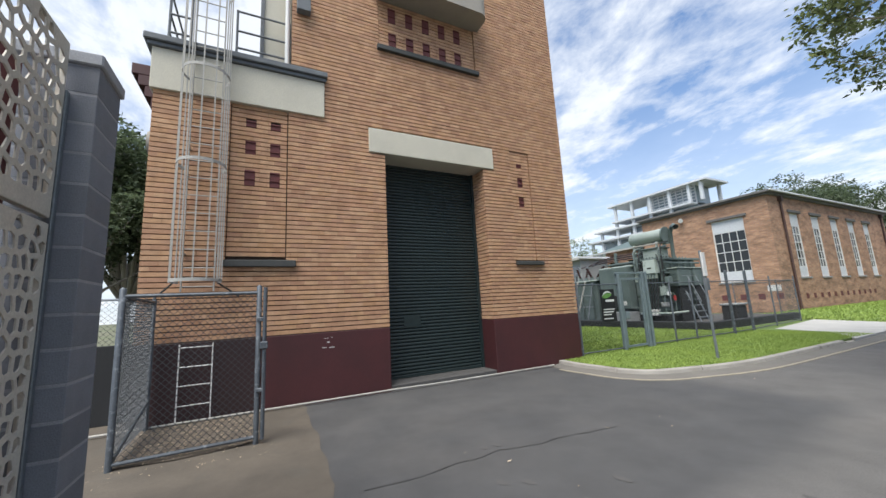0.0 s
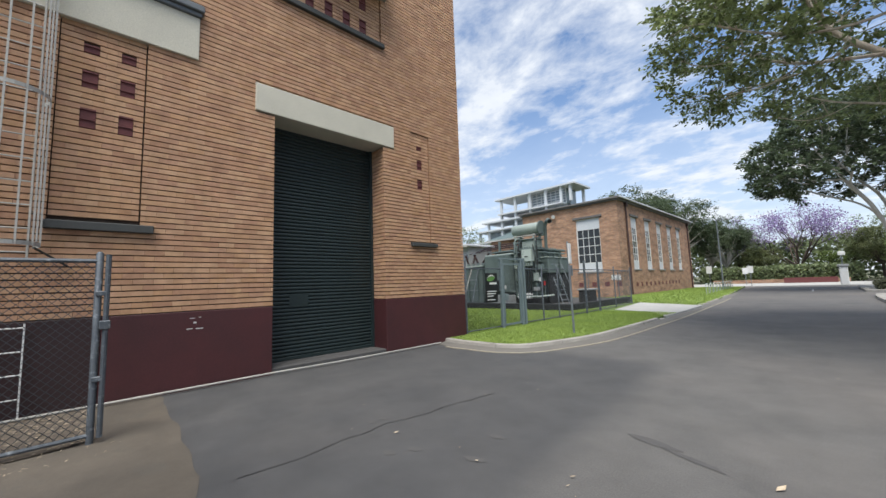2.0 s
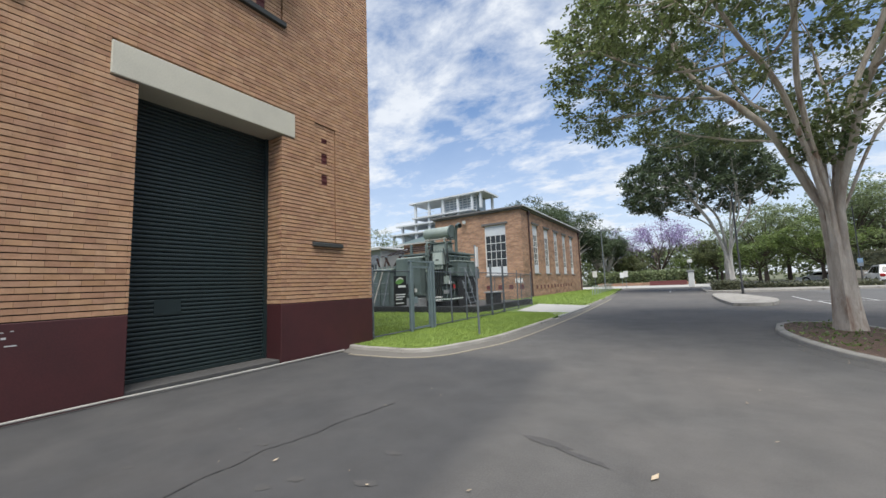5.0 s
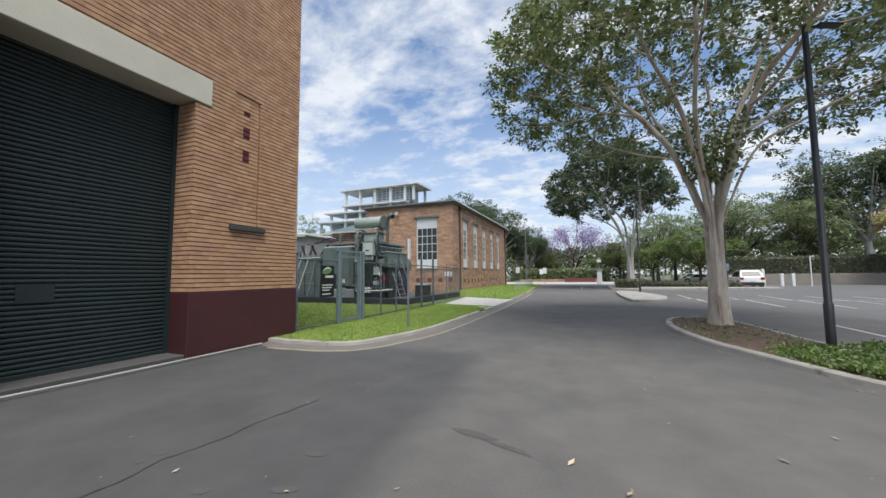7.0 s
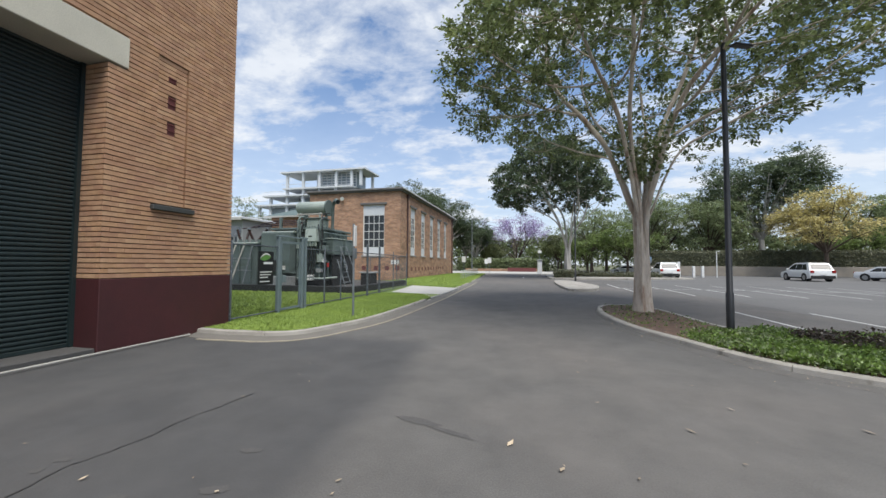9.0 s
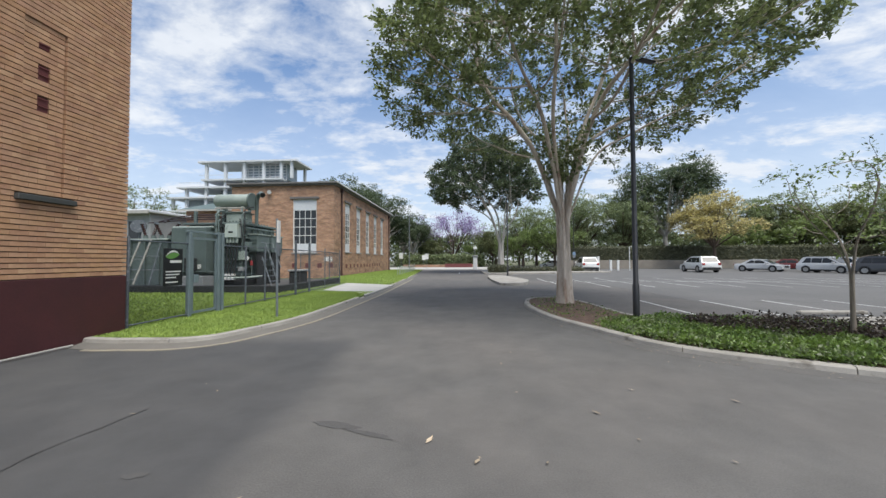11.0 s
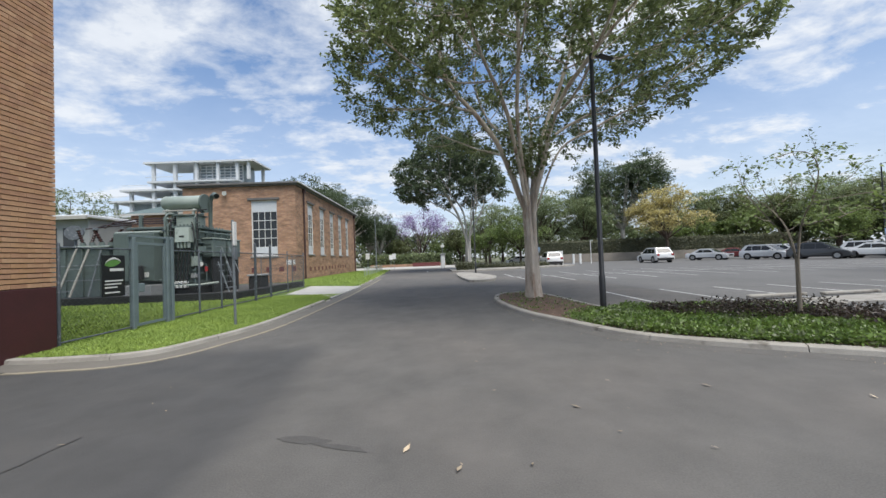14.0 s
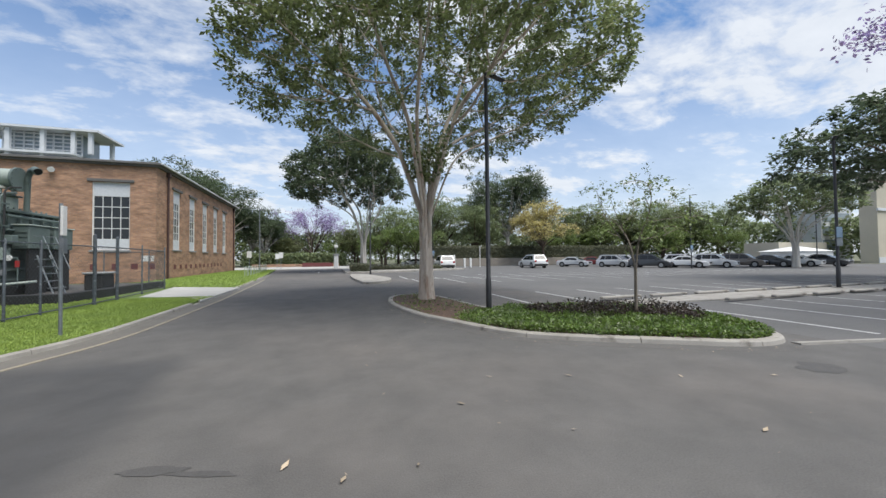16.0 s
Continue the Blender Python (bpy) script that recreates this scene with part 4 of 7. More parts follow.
def clip_poly(poly, px, py, nx, ny):
    """Keeps the side of the line through (px, py) against (nx, ny)."""
    out = []
    for i in range(len(poly)):
        a, c = poly[i], poly[(i + 1) % len(poly)]
        da, dc = (a[0] - px) * nx + (a[1] - py) * ny, (c[0] - px) * nx + (c[1] - py) * ny
        if da <= 0:
            out.append(a)
        if (da < 0 < dc) or (dc < 0 < da):
            t = da / (da - dc)
            out.append((a[0] + (c[0] - a[0]) * t, a[1] + (c[1] - a[1]) * t))
    return out


def pierced(u0, u1, v0, v1, cell, seed, y, t):
    """A sheet in the x-z plane with irregular many-sided holes."""
    rng = random.Random(seed)
    nu, nv = int((u1 - u0) / cell), int((v1 - v0) / (cell * 1.15))
    seeds = {}
    for i in range(-1, nu + 1):
        for j in range(-1, nv + 1):
            seeds[i, j] = (u0 + (i + 0.5 + (0.5 if j % 2 else 0) + rng.uniform(-0.24, 0.24)) * (u1 - u0) / nu, v0 + (j + 0.5 + rng.uniform(-0.24, 0.24)) * (v1 - v0) / nv)
    s = Shape()
    s.big = True
    for (i, j), (px, py) in seeds.items():
        poly = [(u0, v0), (u1, v0), (u1, v1), (u0, v1)]
        for (a, c), (qx, qy) in seeds.items():
            if (a, c) != (i, j) and abs(a - i) < 3 and abs(c - j) < 3 and poly:
                poly = clip_poly(poly, (px + qx) / 2, (py + qy) / 2, qx - px, qy - py)
        if len(poly) < 3:
            continue
        cx, cy = sum(p[0] for p in poly) / len(poly), sum(p[1] for p in poly) / len(poly)
        k = 0.70 if (u0 + 0.04 < px < u1 - 0.04 and v0 + 0.06 < py < v1 - 0.06) else 0.0
        hole = [(cx + (p[0] - cx) * k, cy + (p[1] - cy) * k) for p in poly]
        for q in range(len(poly)):
            r = (q + 1) % len(poly)
            A, B, C, D = poly[q], poly[r], hole[r], hole[q]
            for yy in (y, y - t):
                s.poly([(p[0], yy, p[1]) for p in (A, B, C, D)])
            if k:
                s.poly([(D[0], y, D[1]), (C[0], y, C[1]), (C[0], y - t, C[1]), (D[0], y - t, D[1])])
    return s


screen = thing("pierced_screen", (-2.0, -1.2, 0), "cream laser-cut metal screen with irregular many-sided holes", "screen")
for z0, z1, sd in ((0.08, 2.17, 3), (2.21, 3.36, 8)):
    part("panel", pierced(-2.58, -1.0, z0, z1, 0.088, sd, -1.19, 0.008), m_screen, screen, "cream pierced metal panel")
    fr = Shape()
    fr.box(-2.60, -1.0, -1.23, -1.20, z0, z0 + 0.03).box(-2.60, -1.0, -1.23, -1.20, z1 - 0.03, z1).box(-2.60, -2.57, -1.23, -1.20, z0 + 0.03, z1 - 0.03)
    part("frame", fr, m_screen, screen)
part("backing", Shape().box(-2.6, -1.0, -1.42, -1.40, 0.05, 3.2), m_vent, screen, "dark panel behind the holes")
part("post", Shape().box(-1.0, -0.92, -1.26, -1.18, 0, 3.08, 0.005), m_screen, screen)
part("hinge_post", Shape().box(-2.655, -2.61, -1.26, -1.19, 0, 3.06, 0.005), m_galv, screen)

# ---- compound fence and gate ----
fence = thing("compound_fence", (-6.8, 14, 0), "galvanised chain-link fence round the transformer compound", "fence")
FX = -6.78
FPOSTS = [(FX, 7.45, 2.0), (FX, 11.45, 1.98), (FX, 12.55, 2.0), (FX, 14.8, 2.3), (FX - 0.05, 16.2, 2.3), (FX - 0.3, 18.6, 2.1), (FX - 0.6, 21.6, 2.1), (-8.8, 23.6, 2.0), (-11.2, 24.6, 2.0)]
for x, y, h in FPOSTS:
    r = 0.05 if h > 2.2 else 0.028
    part("post", Shape().tube([(x, y, 0.0), (x, y, h), (x, y, h + 0.03)], [r, r, r * 0.4], 8), m_galv_dark, fence, "", True)
line = [(FX, 10.3)] + [(p[0], p[1]) for p in FPOSTS[1:]]
for a, c in zip([(FX, 7.45), *line], [(FX, 9.05), *line[1:]]):
    if a == (FX, 9.05):
        continue
    part("top_rail", Shape().tube([(*a, 1.94), (*c, 1.94)], 0.02, 6), m_galv_dark, fence, "", True)
    part("bottom_rail", Shape().tube([(*a, 0.17), (*c, 0.17)], 0.018, 6), m_galv_dark, fence, "", True)
    part("chain_link", chain_link(a, c, 0.17, 1.94, 0.085, 0.0016), m_wire, fence)
gate = thing("compound_gate", (FX, 9.6, 0), "grey-green steel pedestrian gate in the compound fence", "gate")
for y in (9.1, 10.16, 10.32):
    part("post", Shape().box(FX - 0.05, FX + 0.05, y - 0.045, y + 0.045, 0.05, 2.22 if y < 9.5 else 2.30, 0.008), m_gate, gate)
gf = Shape()
gf.box(FX - 0.02, FX + 0.02, 9.17, 9.23, 0.16, 2.12).box(FX - 0.02, FX + 0.02, 10.03, 10.09, 0.16, 2.12).box(FX - 0.02, FX + 0.02, 9.23, 10.03, 2.06, 2.12)
gf.box(FX - 0.02, FX + 0.02, 9.23, 10.03, 0.16, 0.22)
part("gate_frame", gf, m_gate, gate)
part("header", Shape().box(FX - 0.03, FX + 0.03, 9.0, 10.4, 2.225, 2.28, 0.006), m_gate, gate)
part("lock_box", Shape().box(FX - 0.04, FX + 0.04, 9.24, 9.40, 0.95, 1.15, 0.01), m_gate, gate)
part("chain_link", chain_link((FX, 9.23), (FX, 10.03), 0.22, 2.06, 0.06, 0.0018), m_wire, gate)
sign = thing("notice_board", (-6.74, 8.5, 0.9), "black notice board with green emblem on the fence", "sign")
part("board", Shape().box(FX + 0.03, FX + 0.045, 8.28, 8.84, 0.92, 1.80, 0.003), m_sign_black, sign)
em, rim = Shape(), Shape()
for k in range(12):
    u0, u1 = k / 12, (k + 1) / 12
    arc = lambda u, q: (FX + 0.047, 8.33 + 0.40 * u, 1.60 + q * math.sin(math.pi * u) ** 0.7 * 0.13 + 0.06 * u)
    em.poly([arc(u0, -0.55), arc(u1, -0.55), arc(u1, 0.55), arc(u0, 0.55)])
    rim.poly([arc(u0, 0.62), arc(u1, 0.62), arc(u1, 0.95), arc(u0, 0.95)])
part("emblem", em, m_sign_green, sign, "green leaf shaped emblem")
part("emblem_rim", rim, m_white, sign, "pale curved line over the emblem")
part("text_bar", Shape().box(FX + 0.0455, FX + 0.047, 8.46, 8.80, 1.46, 1.52), m_white, sign)
for z, w in ((1.24, 0.44), (1.17, 0.40), (1.10, 0.30), (0.99, 0.36)):
    part("text_bar", Shape().box(FX + 0.0455, FX + 0.047, 8.34, 8.34 + w, z, z + 0.028), m_white, sign)

sp = thing("sign_post", (-4.5, 9.15, 0), "grey steel post with a narrow white sign seen edge-on", "sign")
part("post", Shape().tube([(-4.5, 9.15, 0.05), (-4.52, 9.15, 2.55)], 0.03, 8), m_galv, sp, "", True)
part("sign_plate", Shape().box(-4.49, -4.45, 9.08, 9.20, 1.95, 2.5, 0.004), m_white, sp)
part("sign_plate", Shape().box(-4.47, -4.44, 9.08, 9.2, 1.62, 1.90, 0.004), m_galv, sp)

# ---- transformer ----
tp = thing("transformer_plinth", (-12, 17.5, 0), "low black painted retaining wall round the transformer", "plinth", kind="structure")
part("front", Shape().box(-22, -7.9, 15.6, 15.9, 0, 0.42, 0.02), m_dark, tp)
part("side", Shape().box(-8.2, -7.9, 15.9, 23, 0, 0.42, 0.02), m_dark, tp)
part("slab", Shape().box(-22, -8.2, 15.9, 24, 0, 0.30), m_mark, tp)
tf = thing("power_transformer", (-12, 18.2, 0.3), "large green-grey oil-filled power transformer with pale conservator drum", "transformer")
Y0 = 17.0
TR = -10.6                               # outer face of the tank's long side
part("base_skid", Shape().box(-13.6, TR + 0.15, Y0 - 0.1, Y0 + 3.3, 0.3, 0.62, 0.02), m_dark, tf)
part("tank", Shape().box(-13.3, TR, Y0 + 0.1, Y0 + 3.1, 0.62, 3.25, 0.05), m_trafo, tf)
part("tank_lid", Shape().box(-13.45, TR + 0.15, Y0 - 0.05, Y0 + 3.25, 3.25, 3.36, 0.02), m_trafo, tf)
for k in range(5):
    part("stiffener", Shape().box(-11.75, TR + 0.10, Y0 - 0.02, Y0 + 0.1, 0.80 + 0.36 * k, 0.90 + 0.36 * k, 0.012), m_trafo, tf)
    part("stiffener", Shape().box(TR, TR + 0.12, Y0 + 0.2, Y0 + 3.0, 0.80 + 0.36 * k, 0.88 + 0.36 * k, 0.012), m_trafo, tf)
for k in range(5):
    part("rib", Shape().box(TR, TR + 0.10, Y0 + 0.35 + 0.55 * k, Y0 + 0.43 + 0.55 * k, 2.62, 3.25, 0.01), m_trafo, tf)
lid_bolt = Shape().tube([(0, 0, 0), (0, 0, 0.07)], 0.03, 6).mesh("lid_bolt", m_trafo)
for k in range(16):
    o = new("lid_bolt", lid_bolt)
    attach(o, tf)
    o.location = (TR + 0.09, Y0 + 0.1 + 0.26 * k, 3.36) if k < 9 else (-11.6 + 0.16 * (k - 9), Y0 + 0.0, 3.36)
# corrugated radiator bank on the near face
bank = part("radiator_bank", Shape().box(-13.55, -11.85, Y0 - 0.60, Y0 - 0.56, 1.0, 3.02, 0.01), m_trafo, tf)
fin = Shape().box(0, 0.035, 0, 0.52, 0, 2.1, 0.01).mesh("radiator_fin", m_trafo)
for k in range(19):
    o = new("radiator_fin", fin)
    o.parent = bank
    o.location = (-13.55 + 0.093 * k, Y0 - 0.58, 0.98)
for k in range(6):
    o = new("radiator_fin", fin)
    o.parent = bank
    o.location = (-13.06, Y0 - 0.52 + 0.09 * k, 0.98)
    o.rotation_euler = (0, 0, radians(90))
part("header_pipe", Shape().tube([(-13.7, Y0 - 0.3, 3.1), (-11.8, Y0 - 0.3, 3.1), (-11.75, Y0 + 0.15, 3.1)], 0.06, 8), m_trafo_pale, tf, "", True)
part("header_pipe", Shape().tube([(-13.7, Y0 - 0.3, 0.98), (-11.8, Y0 - 0.3, 0.98), (-11.75, Y0 + 0.15, 0.98)], 0.06, 8), m_trafo, tf, "", True)
part("marshalling_box", Shape().box(-12.75, -12.25, Y0 - 0.82, Y0 - 0.62, 1.05, 1.65, 0.02), m_dark, tf)
part("door_plate", Shape().box(-12.22, -12.05, Y0 - 0.64, Y0 - 0.625, 1.15, 1.36), m_white, tf, "small white plate")
part("plinth_step", Shape().box(-13.0, -11.8, Y0 - 0.85, Y0 - 0.1, 0.3, 0.82, 0.02), m_greywall, tf, "pale concrete footing")
# conservator drum on its frame
drum = Shape().tube([(-12.12, Y0 + 0.5, 4.46), (-12.06, Y0 + 0.5, 4.46), (-10.42, Y0 + 0.5, 4.46), (-10.36, Y0 + 0.5, 4.46)], [0.29, 0.335, 0.335, 0.33], 28)
con = part("conservator", drum, m_trafo_pale, tf, "pale green conservator drum", True)
part("end_flange", Shape().tube([(-10.36, Y0 + 0.5, 4.42), (-10.29, Y0 + 0.5, 4.42)], 0.43, 28), m_trafo, con, "darker green round end plate", True)
for k in range(12):
    a = 2 * math.pi * k / 12
    part("bolt", Shape().tube([(-10.29, Y0 + 0.5 + 0.38 * math.cos(a), 4.42 + 0.38 * math.sin(a)), (-10.26, Y0 + 0.5 + 0.38 * math.cos(a), 4.42 + 0.38 * math.sin(a))], 0.022, 6), m_trafo, con)
for x in (-11.85, -10.65):
    for y in (Y0 + 0.2, Y0 + 0.8):
        part("drum_leg", Shape().box(x - 0.045, x + 0.045, y - 0.045, y + 0.045, 3.36, 4.12), m_trafo_pale, tf)
    part("drum_saddle", Shape().box(x - 0.05, x + 0.05, Y0 + 0.2, Y0 + 0.8, 4.06, 4.16, 0.01), m_trafo_pale, tf)
part("drum_rail", Shape().box(-12.0, -10.5, Y0 + 0.14, Y0 + 0.22, 4.04, 4.11, 0.01), m_ladder, tf)
part("drum_rail", Shape().box(-12.0, -10.5, Y0 + 0.14, Y0 + 0.22, 3.70, 3.75, 0.01), m_trafo_pale, tf)
pv = Shape().tube([(-10.25, Y0 + 0.75, 3.3), (-10.22, Y0 + 0.75, 4.55), (-10.12, Y0 + 0.7, 4.78), (-9.95, Y0 + 0.6, 4.84), (-9.80, Y0 + 0.5, 4.74)], [0.085, 0.085, 0.10, 0.11, 0.14], 12)
part("vent_pipe", pv, m_trafo, tf, "curved relief pipe with a dark open mouth", True)
part("vent_mouth", Shape().tube([(-9.805, Y0 + 0.505, 4.745), (-9.79, Y0 + 0.49, 4.73)], 0.115, 12), m_dark, tf)
# tap changer, cable boxes and cables
trap = Shape()
trap.v = [(-11.12, Y0 - 0.38, 2.62), (-10.50, Y0 - 0.38, 2.62), (-10.50, Y0 + 0.1, 2.62), (-11.12, Y0 + 0.1, 2.62), (-11.20, Y0 - 0.22, 3.28), (-10.62, Y0 - 0.22, 3.28), (-10.62, Y0 + 0.1, 3.28), (-11.20, Y0 + 0.1, 3.28)]
trap.f = [(0, 3, 2, 1), (4, 5, 6, 7), (0, 1, 5, 4), (1, 2, 6, 5), (2, 3, 7, 6), (3, 0, 4, 7)]
part("tap_changer_box", trap, m_trafo_pale, tf, "pale green tapered terminal box")
part("turret_box", Shape().box(-11.35, -10.55, Y0 + 0.05, Y0 + 0.9, 3.36, 3.82, 0.03), m_trafo_pale, tf)
part("turret_lid", Shape().box(-11.42, -10.48, Y0 - 0.02, Y0 + 0.97, 3.82, 3.88, 0.015), m_trafo, tf)
part("box_plate", Shape().box(-10.95, -10.75, Y0 - 0.345, Y0 - 0.33, 2.84, 2.90), m_dark, tf)
for k in range(4):
    x = -11.02 + 0.15 * k
    part("cable_gland", Shape().box(x - 0.045, x + 0.045, Y0 - 0.33, Y0 - 0.22, 2.36, 2.62, 0.012), m_trafo_pale, tf)
    part("cable", Shape().tube([(x, Y0 - 0.28, 2.36), (x - 0.03, Y0 - 0.26, 1.8), (x - 0.13, Y0 - 0.22, 1.2), (x - 0.17, Y0 - 0.2, 0.85)], 0.036, 8), m_dark, tf, "black power cable", True)
for k in range(5):
    x = -11.45 + 0.17 * k
    part("cable_foot", Shape().box(x - 0.05, x + 0.05, Y0 - 0.32, Y0 - 0.1, 0.62, 0.74, 0.01), m_white, tf, "white cable termination")
    part("cable_foot", Shape().box(x - 0.05, x + 0.05, Y0 - 0.32, Y0 - 0.1, 0.80, 0.90, 0.01), m_white, tf, "white cable termination")
trng = random.Random(19)
for x, z0, z1, r in ((-11.70, 0.7, 3.95, 0.055), (-11.58, 0.7, 3.6, 0.035), (-11.46, 1.2, 3.75, 0.03), (-11.33, 0.8, 3.35, 0.025), (-10.42, 0.7, 3.9, 0.045), (-10.30, 1.4, 4.1, 0.03)):
    part("riser_pipe", Shape().tube([(x, Y0 - 0.12, z0), (x, Y0 - 0.12, z1 - 0.2), (x + 0.06, Y0 - 0.02, z1 - 0.05), (x + 0.2, Y0 + 0.25, z1)], r, 8), m_trafo if r > 0.03 else m_dark, tf, "", True)
    for k in range(3):
        zc = z0 + (z1 - z0) * (0.2 + 0.28 * k)
        part("pipe_clip", Shape().box(x - r - 0.02, x + r + 0.02, Y0 - 0.14 - r, Y0 + 0.02, zc, zc + 0.05), m_trafo, tf)
part("curved_conduit", Shape().tube([(-10.52, Y0 - 0.15, 3.5), (-10.35, Y0 - 0.3, 3.2), (-10.30, Y0 - 0.3, 2.6), (-10.45, Y0 - 0.2, 2.3), (-10.42, Y0 - 0.12, 1.0)], 0.025, 7), m_dark, tf, "", True)
for x, z, w, h, m in ((-11.75, 2.25, 0.16, 0.3, m_trafo_pale), (-11.72, 1.55, 0.2, 0.24, m_trafo), (-10.55, 1.55, 0.3, 0.42, m_trafo_pale), (-10.58, 1.02, 0.24, 0.2, m_greywall), (-10.25, 2.1, 0.2, 0.3, m_trafo)):
    part("junction_box", Shape().box(x, x + w, Y0 - 0.2, Y0 + 0.1, z, z + h, 0.015), m, tf)
part("dial", Shape().tube([(-10.16, Y0 - 0.12, 1.62), (-10.16, Y0 - 0.17, 1.62)], 0.10, 16), m_white, tf, "white round dial")
part("dial_stem", Shape().tube([(-10.16, Y0 + 0.2, 1.62), (-10.16, Y0 - 0.12, 1.62)], 0.03, 6), m_trafo, tf)
part("warning_plate", Shape().box(-10.06, -9.94, Y0 - 0.03, Y0 - 0.015, 1.30, 1.52), m_red, tf, "red and white warning plate")
part("plate_post", Shape().tube([(-10.0, Y0 + 0.0, 0.6), (-10.0, Y0 + 0.0, 1.6)], 0.02, 6), m_trafo, tf)
part("oil_pipe", Shape().tube([(-11.6, Y0 - 0.25, 0.72), (-10.2, Y0 - 0.25, 0.72), (-9.6, Y0 + 0.2, 0.78)], 0.05, 8), m_trafo_pale, tf, "", True)
# coolers hung on the long side
for y in (Y0 + 0.45, Y0 + 1.75):
    cool = part("cooler", Shape().box(TR + 0.14, TR + 0.62, y, y + 1.05, 1.95, 2.78, 0.03), m_trafo, tf, "green-grey cooler housing")
    part("cooler_lid", Shape().box(TR + 0.12, TR + 0.66, y - 0.04, y + 1.09, 2.78, 2.83, 0.015), m_trafo_pale, cool)
    for k in range(4):
        part("louvre", Shape().box(TR + 0.2, TR + 0.56, y - 0.025, y, 2.05 + 0.16 * k, 2.12 + 0.16 * k), m_trafo, cool)
    part("bracket", Shape().box(TR + 0.48, TR + 0.56, y + 0.1, y + 0.95, 0.3, 1.95), m_dark, tf)
for z in (2.5, 3.0):
    part("side_pipe", Shape().tube([(TR + 0.2, Y0 + 0.1, z + 0.1), (TR + 0.22, Y0 + 3.0, z + 0.1)], 0.045, 8), m_trafo, tf, "", True)
# cable chamber with bushings and busbars
part("cable_chamber", Shape().box(-17.4, -14.55, Y0 + 0.3, Y0 + 2.2, 0.3, 2.55, 0.04), m_trafo, tf)
part("chamber_lid", Shape().box(-17.5, -14.45, Y0 + 0.2, Y0 + 2.3, 2.55, 2.63, 0.02), m_trafo_pale, tf)
for k in range(4):
    part("chamber_rib", Shape().box(-17.2 + 0.75 * k, -17.12 + 0.75 * k, Y0 + 0.22, Y0 + 0.3, 0.4, 2.5), m_trafo, tf)
for z in (1.1, 1.75):
    part("chamber_rail", Shape().tube([(-17.4, Y0 - 0.05, z), (-14.6, Y0 - 0.05, z)], 0.025, 6), m_galv, tf)
for k in range(4):
    x, lean = -15.75 + 0.42 * k, (-0.02, 0.02, -0.03, 0.05)[k]
    b = part("bushing", Shape().tube([(x, Y0 + 0.4, 2.6), (x, Y0 + 0.38, 2.8)], [0.13, 0.10], 12), m_trafo, tf, "", True)
    pts = [(x + lean * q, Y0 + 0.38, 2.8 + 0.055 * q) for q in range(11)]
    part("insulator", Shape().tube(pts, [0.045 if q % 2 else 0.085 for q in range(11)], 14), m_bush, b, "brown porcelain insulator", True)
    part("terminal_cap", Shape().tube([(x + lean * 10, Y0 + 0.38, 3.35), (x + lean * 10, Y0 + 0.38, 3.45)], 0.07, 10), m_galv, b)
for k in range(3):
    z = 3.45 + 0.11 * k
    part("busbar", Shape().tube([(-15.6 + 0.42 * k, Y0 + 0.38, 3.42), (-15.2 + 0.42 * k, Y0 + 0.42, z), (-13.4, Y0 + 0.5, z + 0.13), (-11.4, Y0 + 0.5, z + 0.12)], 0.028, 7), m_bush, tf, "red-brown insulated busbar", True)
for x in (-13.22, -11.75):
    part("busbar_post", Shape().box(x - 0.07, x + 0.07, Y0 + 0.42, Y0 + 0.56, 3.3, 3.98, 0.015), m_trafo, tf)
part("grey_fan", Shape().tube([(-16.6, Y0 + 0.9, 3.3), (-16.55, Y0 + 0.8, 3.32)], 0.34, 20), m_galv_dark, tf, "round grey fan cowl")
part("fan_stem", Shape().tube([(-16.6, Y0 + 0.95, 2.6), (-16.6, Y0 + 0.95, 3.2)], 0.06, 8), m_galv_dark, tf)
for x in (-16.0, -15.45):
    part("ladder_rail", Shape().tube([(x, Y0 - 0.55, 0.42), (x + 0.28, Y0 + 0.1, 2.6)], 0.04, 6), m_ladder, tf)
for k in range(2):
    part("ladder_rung", Shape().tube([(-15.97 + 0.12 * k, Y0 - 0.48 + 0.28 * k, 0.65 + 0.95 * k), (-15.42 + 0.12 * k, Y0 - 0.48 + 0.28 * k, 0.65 + 0.95 * k)], 0.022, 6), m_galv, tf)
for x in (-17.0, -14.9):
    part("strut", Shape().tube([(x, Y0 - 0.3, 0.4), (x + 0.15, Y0 + 0.2, 2.5)], 0.03, 6), m_galv, tf)
st = thing("access_steps", (-9.2, 16.9, 0.3), "small galvanised access steps beside the transformer", "steps")
for y in (16.5, 17.1):
    part("stringer", Shape().tube([(-8.72, y, 0.3), (-9.2, y, 1.7)], 0.026, 6), m_galv, st)
    part("handrail", Shape().tube([(-8.62, y, 1.2), (-9.05, y, 2.35), (-9.3, y, 2.35)], 0.018, 6), m_galv, st)
for k in range(5):
    part("tread", Shape().box(-8.92 - 0.085 * k, -8.72 - 0.085 * k, 16.5, 17.1, 0.55 + 0.25 * k, 0.58 + 0.25 * k), m_galv, st)
bn = thing("storage_bin", (-8.6, 18.5, 0.3), "dark grey plastic storage bin in the compound", "bin")
part("body", Shape().box(-9.0, -8.4, 18.6, 19.5, 0.3, 0.95, 0.05), m_dark, bn)
part("lid", Shape().box(-9.05, -8.35, 18.55, 19.55, 0.95, 1.04, 0.03), m_greywall, bn)

